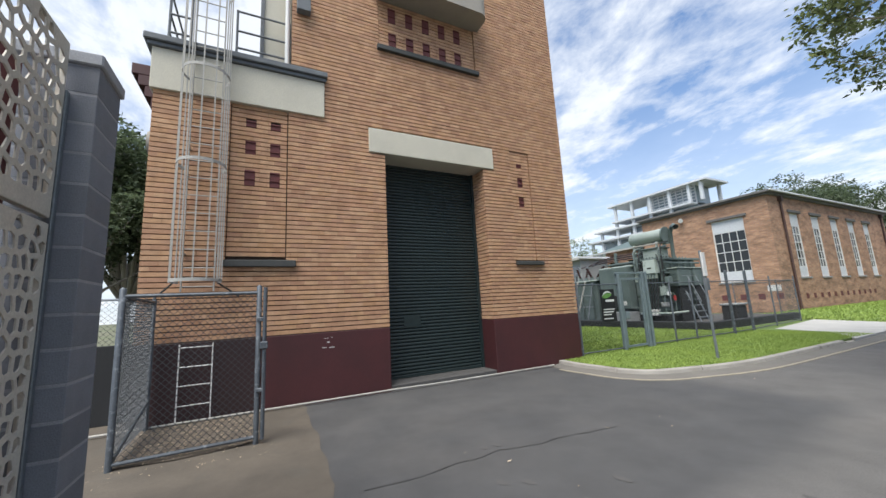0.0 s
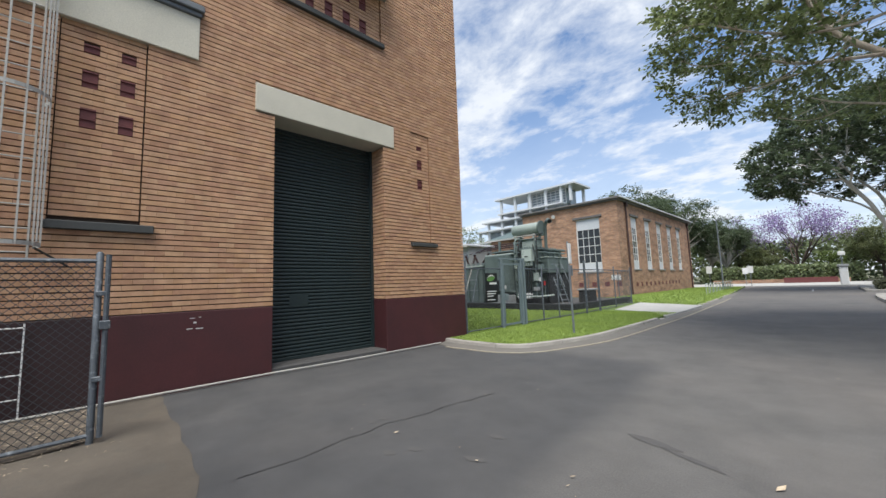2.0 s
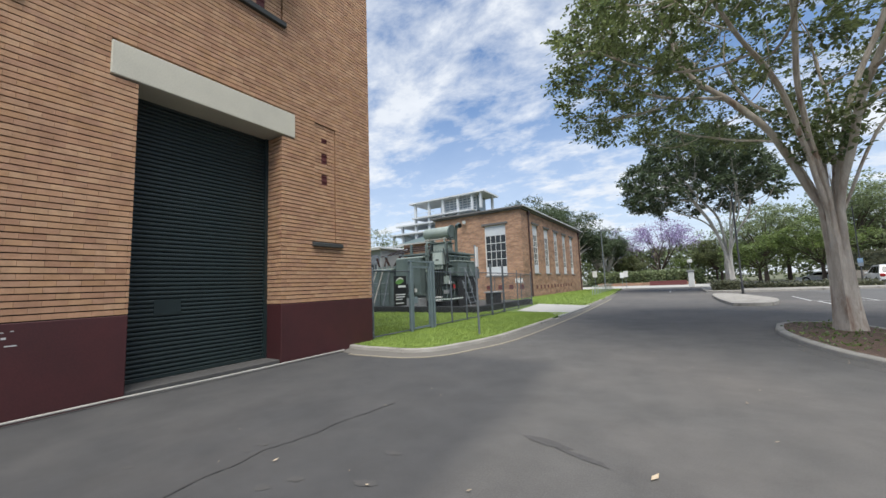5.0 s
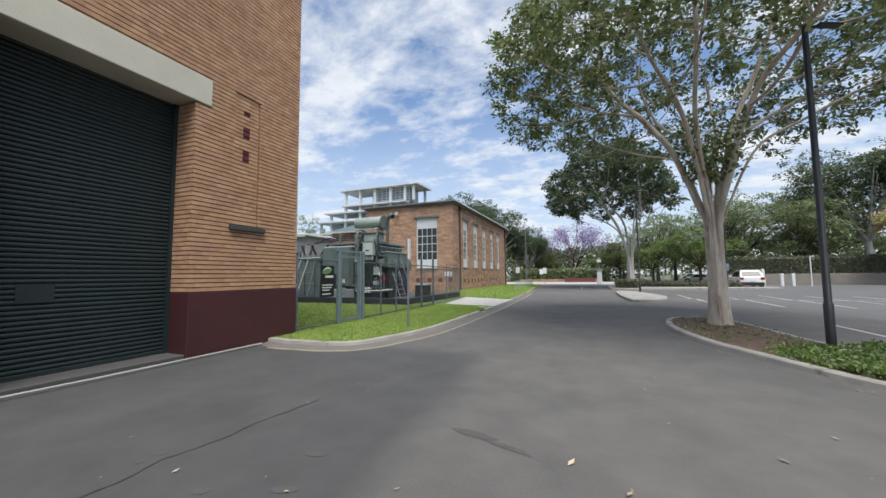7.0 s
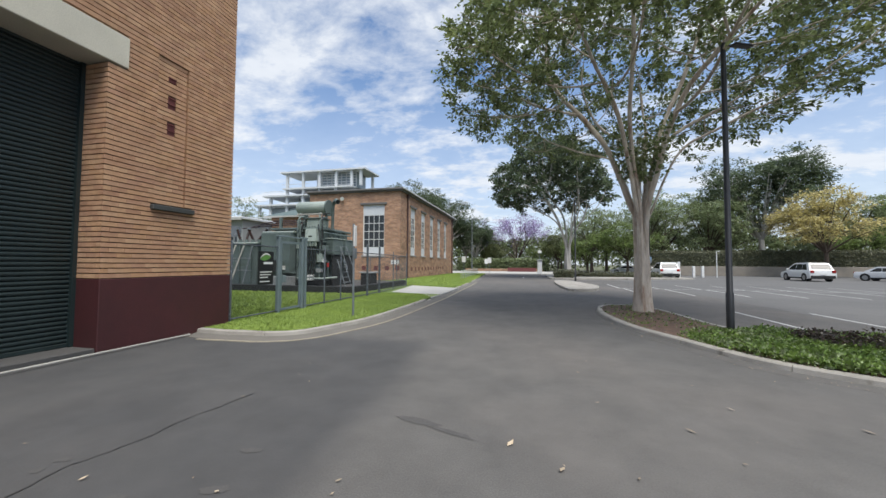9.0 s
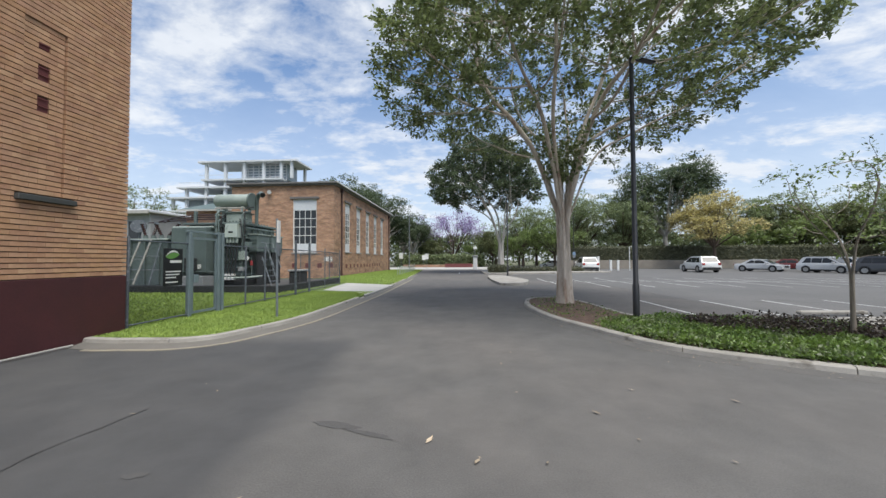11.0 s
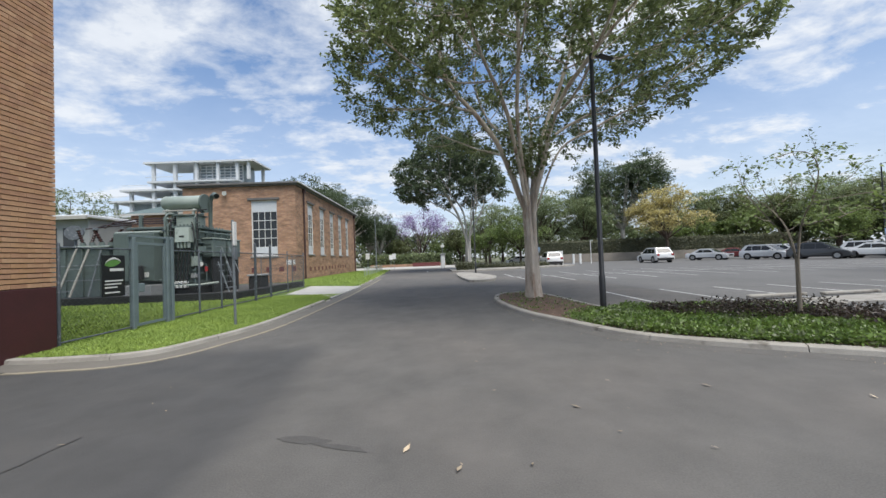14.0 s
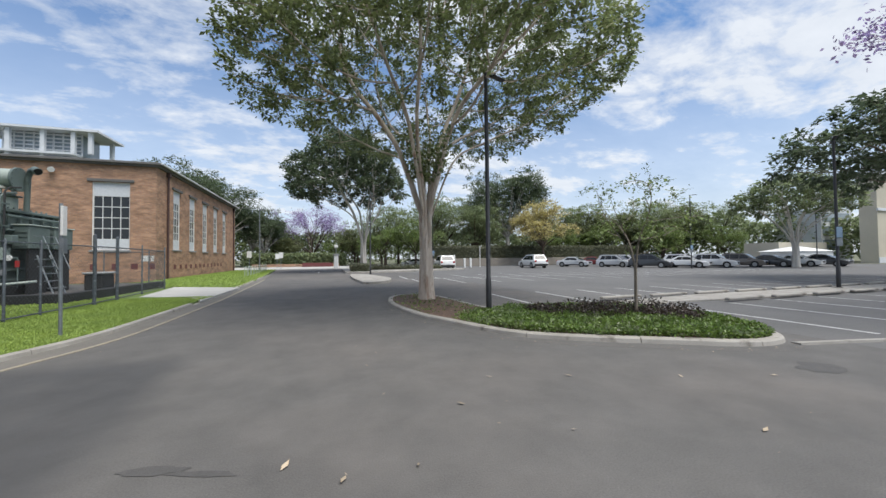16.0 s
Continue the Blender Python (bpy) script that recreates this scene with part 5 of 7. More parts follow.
# ---- brick hall ----
hall = thing("brick_hall", (-18, 42, 0), "long single-storey orange brick hall with tall multi-pane windows", "building")
HX, HY0, HY1, HT = -11.45, 31.4, 54.4, 8.15


def wall_with_openings(along, u0, u1, thick0, thick1, top, holes):
    """An upright wall from boxes, with holes (u0, u1, z0, z1)."""
    s = Shape()
    put = (lambda a, c, z0, z1: s.box(a, c, thick0, thick1, z0, z1)) if along == "x" else (lambda a, c, z0, z1: s.box(thick0, thick1, a, c, z0, z1))
    cur = u0
    for a, c, z0, z1 in sorted(holes):
        put(cur, a, 0, top)
        put(a, c, 0, z0)
        put(a, c, z1, top)
        cur = c
    put(cur, u1, 0, top)
    return s


end_win = [(-15.15, -13.0, 2.25, 6.95)]
long_win = [(34.4 + 3.55 * k, 35.9 + 3.55 * k, 2.35, 7.05) for k in range(5)]
part("end_wall", wall_with_openings("x", -20.4, HX, HY0, HY0 + 0.4, HT, end_win), m_brick_end, hall)
part("long_wall", wall_with_openings("y", HY0 + 0.4, HY1, HX - 0.4, HX, HT, long_win), m_brick_end, hall)
part("far_wall", Shape().box(-20.4, HX - 0.4, HY1 - 0.4, HY1, 0, HT), m_brick_end, hall)
part("side_wall", Shape().box(-20.8, -20.4, HY0, HY1, 0, HT), m_brick_end, hall)
part("floor_slab", Shape().box(-20.4, HX - 0.4, HY0 + 0.4, HY1 - 0.4, 0, 0.3), m_greywall, hall)
rf = Shape().box(-21.1, HX + 0.35, HY0 - 0.35, HY1 + 0.35, HT + 0.12, HT + 0.30, 0.03)
part("roof", rf, m_fascia, hall, "flat grey roof edge")
part("fascia", Shape().box(-20.95, HX + 0.2, HY0 - 0.2, HY1 + 0.2, HT, HT + 0.12), m_fascia, hall)
part("gutter_line", Shape().box(HX + 0.35, HX + 0.47, HY0 - 0.3, HY1 + 0.3, HT + 0.17, HT + 0.29, 0.02), m_farconc, hall, "pale roof gutter")


def hall_window(along, a, c, z0, z1, face, cols, rows_n, pale):
    """face: the plane of the outer wall; glass set 0.15 m back."""
    name = "window"
    sgn = 1 if along == "x" else -1
    def bx(s, p, q, d0, d1, e, f, b=0.0):
        lo, hi = sorted((face + sgn * d0, face + sgn * d1))
        return s.box(p, q, lo, hi, e, f, b) if along == "x" else s.box(lo, hi, p, q, e, f, b)
    head, foot = z1 - 0.95, z0 + 0.75
    fr = Shape()
    for p, q, e, f in ((a, a + 0.06, z0, z1), (c - 0.06, c, z0, z1), (a + 0.06, c - 0.06, z0, z0 + 0.05), (a + 0.06, c - 0.06, z1 - 0.05, z1)):
        bx(fr, p, q, 0.08, 0.18, e, f)
    w = part(name, fr, m_white, hall, "tall white steel multi-pane window")
    sh = Shape()
    bx(sh, a + 0.06, c - 0.06, 0.10, 0.16, head, z1 - 0.05)
    part("head_panel", sh, m_farconc, w, "pale painted head panel")
    sh = Shape()
    bx(sh, a + 0.06, c - 0.06, 0.10, 0.16, z0 + 0.05, foot)
    part("foot_panel", sh, m_farconc, w, "pale painted foot panel")
    for i in range(cols):
        for j in range(rows_n):
            p0, p1 = a + 0.06 + (c - a - 0.12) * i / cols, a + 0.06 + (c - a - 0.12) * (i + 1) / cols
            e0, e1 = foot + (head - foot) * j / rows_n, foot + (head - foot) * (j + 1) / rows_n
            sh = Shape()
            bx(sh, p0 + 0.02, p1 - 0.02, 0.14, 0.15, e0 + 0.02, e1 - 0.02)
            part("pane", sh, m_pane_pale if pale and (i + 2 * j + int(a)) % 3 != 1 and j != 2 else m_pane, w)
    for i in range(cols + 1):
        p = a + 0.06 + (c - a - 0.12) * i / cols
        sh = Shape()
        bx(sh, p - 0.02, p + 0.02, 0.11, 0.16, foot, head)
        part("glazing_bar", sh, m_white, w)
    for j in range(rows_n + 1):
        e = foot + (head - foot) * j / rows_n
        sh = Shape()
        bx(sh, a + 0.06, c - 0.06, 0.105, 0.16, e - 0.025, e + 0.025)
        part("glazing_bar", sh, m_white, w)
    sh = Shape()
    bx(sh, a - 0.25, c + 0.25, -0.10, 0.05, z1 + 0.02, z1 + 0.22, 0.02)
    part("lintel", sh, m_fascia, w, "brown-grey lintel")
    sh = Shape()
    bx(sh, a - 0.1, c + 0.1, -0.08, 0.09, z0 - 0.12, z0 - 0.005, 0.01)
    part("window_sill", sh, m_greywall, w)


hall_window("x", *end_win[0], HY0, 4, 4, False)
for h in long_win:
    hall_window("y", *h, HX, 3, 5, True)
for y in (33.2, 53.4):
    part("downpipe", Shape().tube([(HX + 0.1, y, 0.1), (HX + 0.1, y, HT - 0.3)], 0.075, 8), m_pipe, hall, "brown downpipe", True)
    part("rainwater_head", Shape().box(HX, HX + 0.25, y - 0.15, y + 0.15, HT - 0.35, HT, 0.02), m_pipe, hall)
part("flood_lamp", Shape().tube([(-17.3, HY0 - 0.05, 7.7), (-17.1, HY0 - 0.45, 7.55)], [0.12, 0.18], 10), m_white, hall, "white flood lamp", True)
for x in (-12.9, -11.9, -14.0, -15.2):
    part("air_brick", Shape().box(x, x + 0.4, HY0 - 0.012, HY0 + 0.02, 0.9, 1.3), m_vent, hall, "dark air brick")
for y in [34.6 + 1.2 * k for k in range(12)]:
    part("air_brick", Shape().box(HX - 0.02, HX + 0.012, y, y + 0.4, 0.8, 1.15), m_vent, hall)
for x, w in ((-12.3, 0.5), (-11.75, 0.2)):
    part("wall_notice", Shape().box(x, x + w, HY0 - 0.03, HY0 - 0.013, 1.45, 1.85), m_white, hall, "small white notice")

# ---- buildings beyond ----
shed = thing("grey_shed", (-30, 40, 0), "low grey flat-roofed building behind the transformer", "building")
part("wall", Shape().box(-60, -26.3, 29, 33, 0, 5.6, 0.05), m_greywall, shed)
part("roof", Shape().box(-60.5, -26.0, 28.5, 33.2, 5.6, 5.85, 0.05), m_farconc, shed)
part("fascia_board", Shape().box(-60.55, -25.95, 28.42, 28.49, 5.5, 5.75), m_ladder, shed)
for x in (-29.6, -28.2):
    part("window", Shape().box(x, x + 0.9, 28.96, 29.0, 3.4, 4.9), m_pane, shed)
annex = thing("hall_annex", (-24, 38, 0), "orange brick annex with a grey-green hipped roof", "building")
part("wall", wall_with_openings("x", -27.2, -20.85, 34, 34.4, 6.5, [(-26.8, -26.0, 3.6, 5.3), (-24.6, -23.8, 3.6, 5.3)]), m_brick_end, annex)
part("wall", Shape().box(-27.2, -26.8, 34.4, 44, 0, 6.5), m_brick_end, annex)
for x in (-26.8, -24.6):
    part("window", Shape().box(x, x + 0.8, 34.2, 34.25, 3.6, 5.3), m_pane, annex)
rg = Shape()
rg.poly([(-27.7, 33.4, 6.5), (-20.85, 33.4, 6.5), (-20.85, 39, 8.5), (-25.0, 39, 8.5)]).poly([(-27.7, 44.6, 6.5), (-20.85, 44.6, 6.5), (-20.85, 39, 8.5), (-25.0, 39, 8.5)])
rg.poly([(-27.7, 33.4, 6.5), (-27.7, 44.6, 6.5), (-25.0, 39, 8.5)])
part("hip_roof", rg, m_roof_green, annex, "grey-green hipped roof")
part("eaves_board", Shape().box(-27.7, -20.85, 33.36, 33.44, 6.34, 6.5), m_ladder, annex)
tower2 = thing("unfinished_tower_block", (-60, 105, 0), "pale multi-storey concrete block with open terraced floors", "building")
for x0, x1, z in ((-74, -46, 28.6), (-73, -50, 23.6), (-80, -50, 21.6), (-83, -52, 18.8), (-85, -52, 15.0), (-86, -52, 11.0)):
    part("floor_slab", Shape().box(x0, x1, 95, 105.5, z + 0.15, z + 0.6), m_farconc, tower2)
for x in (-72, -66.5, -61, -55.5, -50.5, -47.6):
    for y in (96.0, 104):
        part("column", Shape().box(x - 0.35, x + 0.35, y - 0.35, y + 0.35, 24.2, 28.75), m_farconc, tower2)
        if x < -52:
            part("column", Shape().box(x - 0.35, x + 0.35, y - 0.35, y + 0.35, 11.6, 23.75), m_farconc, tower2)
for x in (-78, -82):
    part("column", Shape().box(x - 0.35, x + 0.35, 96, 96.7, 11.6, 21.75 if x > -80 else 18.95), m_farconc, tower2)
part("core", Shape().box(-63, -50, 98, 104, 0, 28.7), m_farglass, tower2, "blue-grey glazed core")
part("core", Shape().box(-70, -52, 99, 104.5, 0, 21.7), m_farglass, tower2)
part("core", Shape().box(-80, -70, 99, 104.5, 0, 18.9), m_farglass, tower2)
for k in range(9):
    part("mullion", Shape().box(-63 + 1.6 * k, -62.75 + 1.6 * k, 97.8, 98, 24.2, 28.75), m_farconc, tower2)
for k in range(5):
    part("louvre", Shape().box(-63, -50, 97.6, 97.8, 25.0 + 0.8 * k, 25.25 + 0.8 * k), m_farconc, tower2)
for x0, x1, z in ((-73.5, -64, 24.2), (-79.5, -73, 22.2), (-82.5, -78, 19.4)):
    part("handrail", Shape().tube([(x0, 95.2, z + 1.1), (x1, 95.2, z + 1.1)], 0.06, 6), m_farconc, tower2)
cb = thing("cream_building", (85, 38, 0), "cream rendered building with a tall dark window", "building")
cw = wall_with_openings("x", 80, 112, 33, 33.5, 13.5, [(85.3, 87.2, 1.8, 6.0)])
part("wall", cw, m_render_far, cb)
part("wall", Shape().box(80, 80.5, 33.5, 35, 0, 13.5), m_render_far, cb)
part("plinth_band", Shape().box(79.9, 112, 32.9, 33.0, 0, 0.9), m_farconc, cb)
part("string_course", Shape().box(79.8, 112, 32.8, 33.0, 8.0, 8.4), m_farconc, cb)
part("window", Shape().box(85.3, 87.2, 33.25, 33.35, 1.8, 6.0), m_pane, cb)
part("roof", Shape().box(79.5, 112, 32.5, 35.5, 13.5, 14.1), m_farconc, cb)
ob2 = thing("office_block", (98, 50, 0), "pale blue-grey glazed office block", "building")
part("wall", Shape().box(93, 103, 46, 54, 0, 10.5), m_farconc, ob2)
for k in range(3):
    part("window_band", Shape().box(93.4, 102, 45.9, 46.0, 2.6 + 2.7 * k, 4.3 + 2.7 * k), m_farglass, ob2)
lw = thing("low_annex", (72, 45, 0), "low cream wall with dark openings", "building")
part("wall", Shape().box(68, 80, 39, 44, 0, 3.4), m_render_far, lw)
part("opening", Shape().box(69.5, 77, 38.9, 39.0, 1.2, 2.4), m_pane, lw)
tent = thing("white_marquee", (66, 41, 0), "white fabric marquee with a peaked roof", "marquee")
part("side_wall", Shape().box(62, 70, 33.5, 38, 0, 1.9), m_white, tent)
mq = Shape()
for a, c in (((61.8, 33.3), (70.2, 33.3)), ((70.2, 33.3), (70.2, 38.2)), ((70.2, 38.2), (61.8, 38.2)), ((61.8, 38.2), (61.8, 33.3))):
    mq.poly([(*a, 1.9), (*c, 1.9), (66, 35.7, 2.7)])
part("canopy", mq, m_white, tent)

# ---- lamp posts ----
def lamp_post(x, y, h, arm, label="tall slim black lamp post with a flat LED head", plate=False, z=0.1):
    t = thing("street_lamp", (x, y, 0), label, "street lamp", "car park lamps")
    part("pole", Shape().tube([(x, y, z), (x, y, 0.9), (x, y, 0.92), (x, y, h)], [0.075, 0.075, 0.06, 0.05], 12), m_blackpaint, t, "", True)
    part("base_flange", Shape().tube([(x, y, z), (x, y, z + 0.03)], 0.13, 12), m_blackpaint, t)
    for ax, ay in arm:
        part("arm", Shape().tube([(x, y, h - 0.05), (x + ax * 0.3, y + ay * 0.3, h)], 0.022, 6), m_blackpaint, t)
        d = Vector((ax, ay, 0))
        m = Matrix.Translation((x + ax * 0.5, y + ay * 0.5, h + 0.01)) @ Matrix.Rotation(math.atan2(ay, ax), 4, "Z")
        part("lamp_head", Shape().add(Shape().box(-0.24, 0.24, -0.08, 0.08, -0.022, 0.022, 0.01), m), m_blackpaint, t)
    if plate:
        part("sign_plate", Shape().box(x - 0.2, x + 0.2, y - 0.09, y - 0.07, 2.15, 2.6), m_sign_blue, t, "blue and white parking sign")
        part("sign_plate", Shape().box(x - 0.2, x + 0.2, y - 0.09, y - 0.07, 1.8, 2.12), m_galv, t)
    return t


lamp_post(4.20, 9.28, 6.35, [(0.9, 0.4)])
lamp_post(3.70, 32.2, 6.9, [(0.9, 0.4)], z=0.13)
lamp_post(20.75, 10.15, 6.3, [(-0.85, -0.5), (0.85, 0.5)], plate=True, z=0.04)
lamp_post(39.2, 31.0, 8.3, [(0.9, -0.4)], plate=True, z=0.0)
lamp_post(58.5, 29.6, 8.0, [(-0.8, 0.4), (0.8, -0.4)], z=0.0)
lamp_post(15.6, 54, 8.0, [(0.9, 0.4)], plate=True, z=0.0)
wl2 = thing("street_lamp", (-8.7, 58, 0), "pale galvanised street lamp beyond the hall", "street lamp")
part("pole", Shape().tube([(-8.9, 57, 0), (-8.9, 57, 8.6)], [0.09, 0.06], 8), m_galv, wl2, "", True)
part("lamp_head", Shape().box(-8.95, -8.2, 56.85, 57.15, 8.5, 8.65, 0.02), m_galv, wl2)

# signs and machines at the far end
for x, y, h in ((-10.2, 57, 2.7), (-6.7, 62, 2.6), (-8.2, 70, 2.5), (-3.5, 90, 3)):
    t = thing("road_sign", (x, y, 0), "white road sign on a thin post", "sign", "road signs")
    part("post", Shape().tube([(x, y, -0.03), (x, y, h)], 0.04, 6), m_galv, t)
    part("sign_plate", Shape().box(x - 0.3, x + 0.3, y - 0.05, y - 0.03, h - 0.9, h), m_white, t)
tm = thing("ticket_machine", (1.5, 57.5, 0), "white ticket machine at the car park entry", "machine")
part("body", Shape().box(1.1, 1.75, 57, 57.6, 0, 2.0, 0.06), m_white, tm)
part("hood", Shape().box(1.0, 1.85, 56.9, 57.7, 2.0, 2.25, 0.04), m_greywall, tm)
part("mast", Shape().tube([(1.4, 57.3, 2.2), (1.4, 57.3, 3.3)], 0.05, 6), m_galv, tm)
part("camera_box", Shape().box(1.15, 1.7, 57.1, 57.5, 3.2, 3.6, 0.04), m_white, tm)
for x, y, h in ((17.6, 50.0, 1.9), (19.4, 50.5, 1.4), (20.4, 50.6, 1.4), (22.0, 50.8, 3.2)):
    t = thing("bollard", (x, y, 0), "white post beside the exit lane", "bollard", "white posts")
    part("post", Shape().box(x - 0.14, x + 0.14, y - 0.12, y + 0.12, 0, h, 0.03) if h < 3 else Shape().tube([(x, y, 0), (x, y, h), (x + 0.3, y, h)], 0.06, 8), m_white, t)
hoop = thing("hoop_rail", (0, 0, 0), "low pale green hoop rail on the verge", "rail", "hoop rails")
part("hoop", Shape().tube([(0, -0.45, 0), (0, -0.45, 0.7), (0, -0.35, 0.8), (0, 0.35, 0.8), (0, 0.45, 0.7), (0, 0.45, 0)], 0.03, 6), m_trafo_pale, hoop)
for k in range(1, 9):
    copy_thing(hoop, pose(-6.3 - 0.09 * k, 34.5 + 1.9 * k, 0.09))
hoop.location = (-6.3, 34.5, 0.09)
rs = thing("cross_street_wall", (0, 78, 0), "low red-brown brick planter across the street end", "planter")
part("wall", Shape().box(-14, 2.5, 80, 80.5, 0, 0.55), m_brick_end, rs)
part("wall", Shape().box(-4.5, 1.2, 76.5, 77, 0, 0.8), m_vent, rs)
solid("cross_street", Shape().box(-40, 8.2, 60.5, 79, -0.2, 0.004), m_path, "pale cross street at the far end", "road", kind="structure")

# ---- hedge and retaining wall beyond the car park ----
rw = thing("retaining_wall", (45, 58, 0), "long pale retaining wall beyond the car park", "wall", kind="structure")
part("wall", Shape().box(16.5, 62, 60.2, 60.6, 0, 1.35, 0.03), m_retain, rw)


def leaf_quad(s, p, rng, size):
    """One pointed leaf, folded along its rib."""
    a = Vector((rng.gauss(0, 1), rng.gauss(0, 1), rng.gauss(0, 0.8)))
    a = a.normalized() if a.length > 1e-3 else Vector((1, 0, 0))
    c = a.orthogonal().normalized()
    c = (Matrix.Rotation(rng.uniform(0, 6.28), 3, a) @ c)
    k = size * rng.uniform(0.7, 1.3)
    n = len(s.v)
    p = Vector(p)
    s.v += [tuple(p), tuple(p + a * k * 0.5 + c * k * 0.27), tuple(p + a * k), tuple(p + a * k * 0.5 - c * k * 0.27)]
    s.f.append((n, n + 1, n + 2, n + 3))


def leafy_box(x0, x1, y0, y1, z0, z1, count, size, seed):
    rng = random.Random(seed)
    s = Shape()
    s.big = True
    for _ in range(count):
        face = rng.random()
        x, y, z = rng.uniform(x0, x1), rng.uniform(y0, y1), rng.uniform(z0, z1)
        if face < 0.6:
            y = y0 + rng.uniform(-0.12, 0.25)
        else:
            z = z1 + rng.uniform(-0.25, 0.15)
        leaf_quad(s, (x, y, z), rng, size)
    return s


hd = thing("hedge", (40, 62, 0), "long dark green clipped hedge above the retaining wall", "hedge")
part("inner_mass", Shape().box(16.2, 64, 61.0, 63.2, 0.3, 3.45, 0.15), m_hedge, hd)
part("leaves", leafy_box(16, 64, 60.9, 63.2, 1.3, 3.5, 22000, 0.24, 5), m_hedge, hd)
hd2 = thing("hedge", (8, 45, 0), "low clipped hedge in the garden bed", "hedge")
part("inner_mass", Shape().box(2.6, 4.3, 40, 43, 0.1, 0.75, 0.1), m_hedge, hd2)
part("leaves", leafy_box(2.5, 4.4, 39.9, 43, 0.15, 0.8, 1800, 0.16, 6), m_hedge, hd2)
hd3 = thing("hedge", (9, 46, 0), "low dark hedge along the garden bed", "hedge")
part("inner_mass", Shape().box(4.6, 14, 44.5, 46, 0.1, 0.5, 0.1), m_hedge, hd3)
part("leaves", leafy_box(4.5, 14, 44.4, 46, 0.1, 0.55, 3000, 0.18, 7), m_hedge, hd3)
hd4 = thing("hedge", (-7, 86, 0), "clipped shrubs beyond the cross street", "hedge")
part("leaves", leafy_box(-16, 4, 82, 86, 0, 2.6, 6000, 0.45, 8), m_leaf_mid, hd4)
part("inner_mass", Shape().box(-16, 4, 82.5, 86, -0.03, 2.3, 0.2), m_hedge, hd4)


# ---- trees ----
def branch(s, tips, p, d, length, r, level, top, rng, spread, lift, forks):
    n = 4
    pts, rad = [p.copy()], [r]
    r_end = r * (0.66 if level < top else 0.3)
    for i in range(n):
        d = (d + Vector((rng.gauss(0, 0.09), rng.gauss(0, 0.09), rng.gauss(0, 0.06) + lift)))
        d = d.normalized()
        p = p + d * length / n
        pts.append(p.copy())
        rad.append(r + (r_end - r) * (i + 1) / n)
        if level >= top - 1 and i >= 1:
            tips.append((p.copy(), level))
    s.tube(pts, rad, 10 if level == 0 else 7 if level == 1 else 5 if level == 2 else 4 if level == 3 else 3, False)
    if level == top:
        return
    k = rng.choice(forks)
    base = rng.uniform(0, 6.28)
    for i in range(k):
        ax = d.orthogonal().normalized()
        ax = Matrix.Rotation(base + 6.28 * i / k + rng.uniform(-0.5, 0.5), 3, d) @ ax
        nd = Matrix.Rotation(radians(rng.uniform(*spread)), 3, ax) @ d
        branch(s, tips, p.copy(), nd, length * rng.uniform(0.68, 0.92), r_end * rng.uniform(0.72, 0.95), level + 1, top, rng, spread, lift, forks)


def fork_tree(at, trunk_h, trunk_r, limbs, limb_len, top, tilt, spread, lift, forks, seed, leaves, leaf_size, clump, bark, leaf, label, flute=0.12, keep=None, lean=(0, 0), thin=1.0, name="tree"):
    rng = random.Random(seed)
    x, y, z = at
    t = thing(name, (x, y, z), label, "tree")
    s, tips = Shape(), []
    s.big = True
    n0, seg, lev = len(s.v), 20, 10
    for i in range(lev + 1):
        f = i / lev
        r = trunk_r * (1 + 0.42 * (1 - f) ** 4 + 0.30 * f ** 3)
        for k in range(seg):
            a = 2 * math.pi * k / seg
            rr = r * (1 + flute * math.sin(5 * a + f * 1.5 + seed) + flute * 0.6 * math.sin(8 * a - f * 2.4))
            s.v.append((x + lean[0] * f + rr * math.cos(a), y + lean[1] * f + rr * math.sin(a), z + trunk_h * f))
    for i in range(lev):
        for k in range(seg):
            a, c = n0 + i * seg + k, n0 + i * seg + (k + 1) % seg
            s.f.append((a, c, c + seg, a + seg))
    s.f.append(tuple(n0 + lev * seg + k for k in range(seg)))
    for i in range(limbs):
        a = 2 * math.pi * i / limbs + rng.uniform(-0.3, 0.3)
        ti = radians(rng.uniform(*tilt) if i % 3 else tilt[0] + rng.uniform(0, 12))
        d = Vector((math.cos(a) * math.sin(ti), math.sin(a) * math.sin(ti), math.cos(ti))).normalized()
        p = Vector((x + lean[0] + math.cos(a) * trunk_r * 0.62, y + lean[1] + math.sin(a) * trunk_r * 0.62, z + trunk_h - rng.uniform(0.05, 0.35) * trunk_h * 0.4 - 0.05))
        branch(s, tips, p, d, limb_len * rng.uniform(0.8, 1.15), trunk_r * rng.uniform(0.36, 0.52), 0, top, rng, spread, lift, forks)
    part("trunk", s, bark, t, "", True)
    lv = Shape()
    lv.big = True
    for p, level in tips:
        if keep and not keep(p):
            continue
        if rng.random() > thin:
            continue
        for _ in range(int(leaves * rng.uniform(0.5, 1.4))):
            q = p + Vector((rng.gauss(0, clump), rng.gauss(0, clump), rng.gauss(0, clump * 0.6)))
            leaf_quad(lv, q, rng, leaf_size)
    part("crown", lv, leaf, t)
    return t


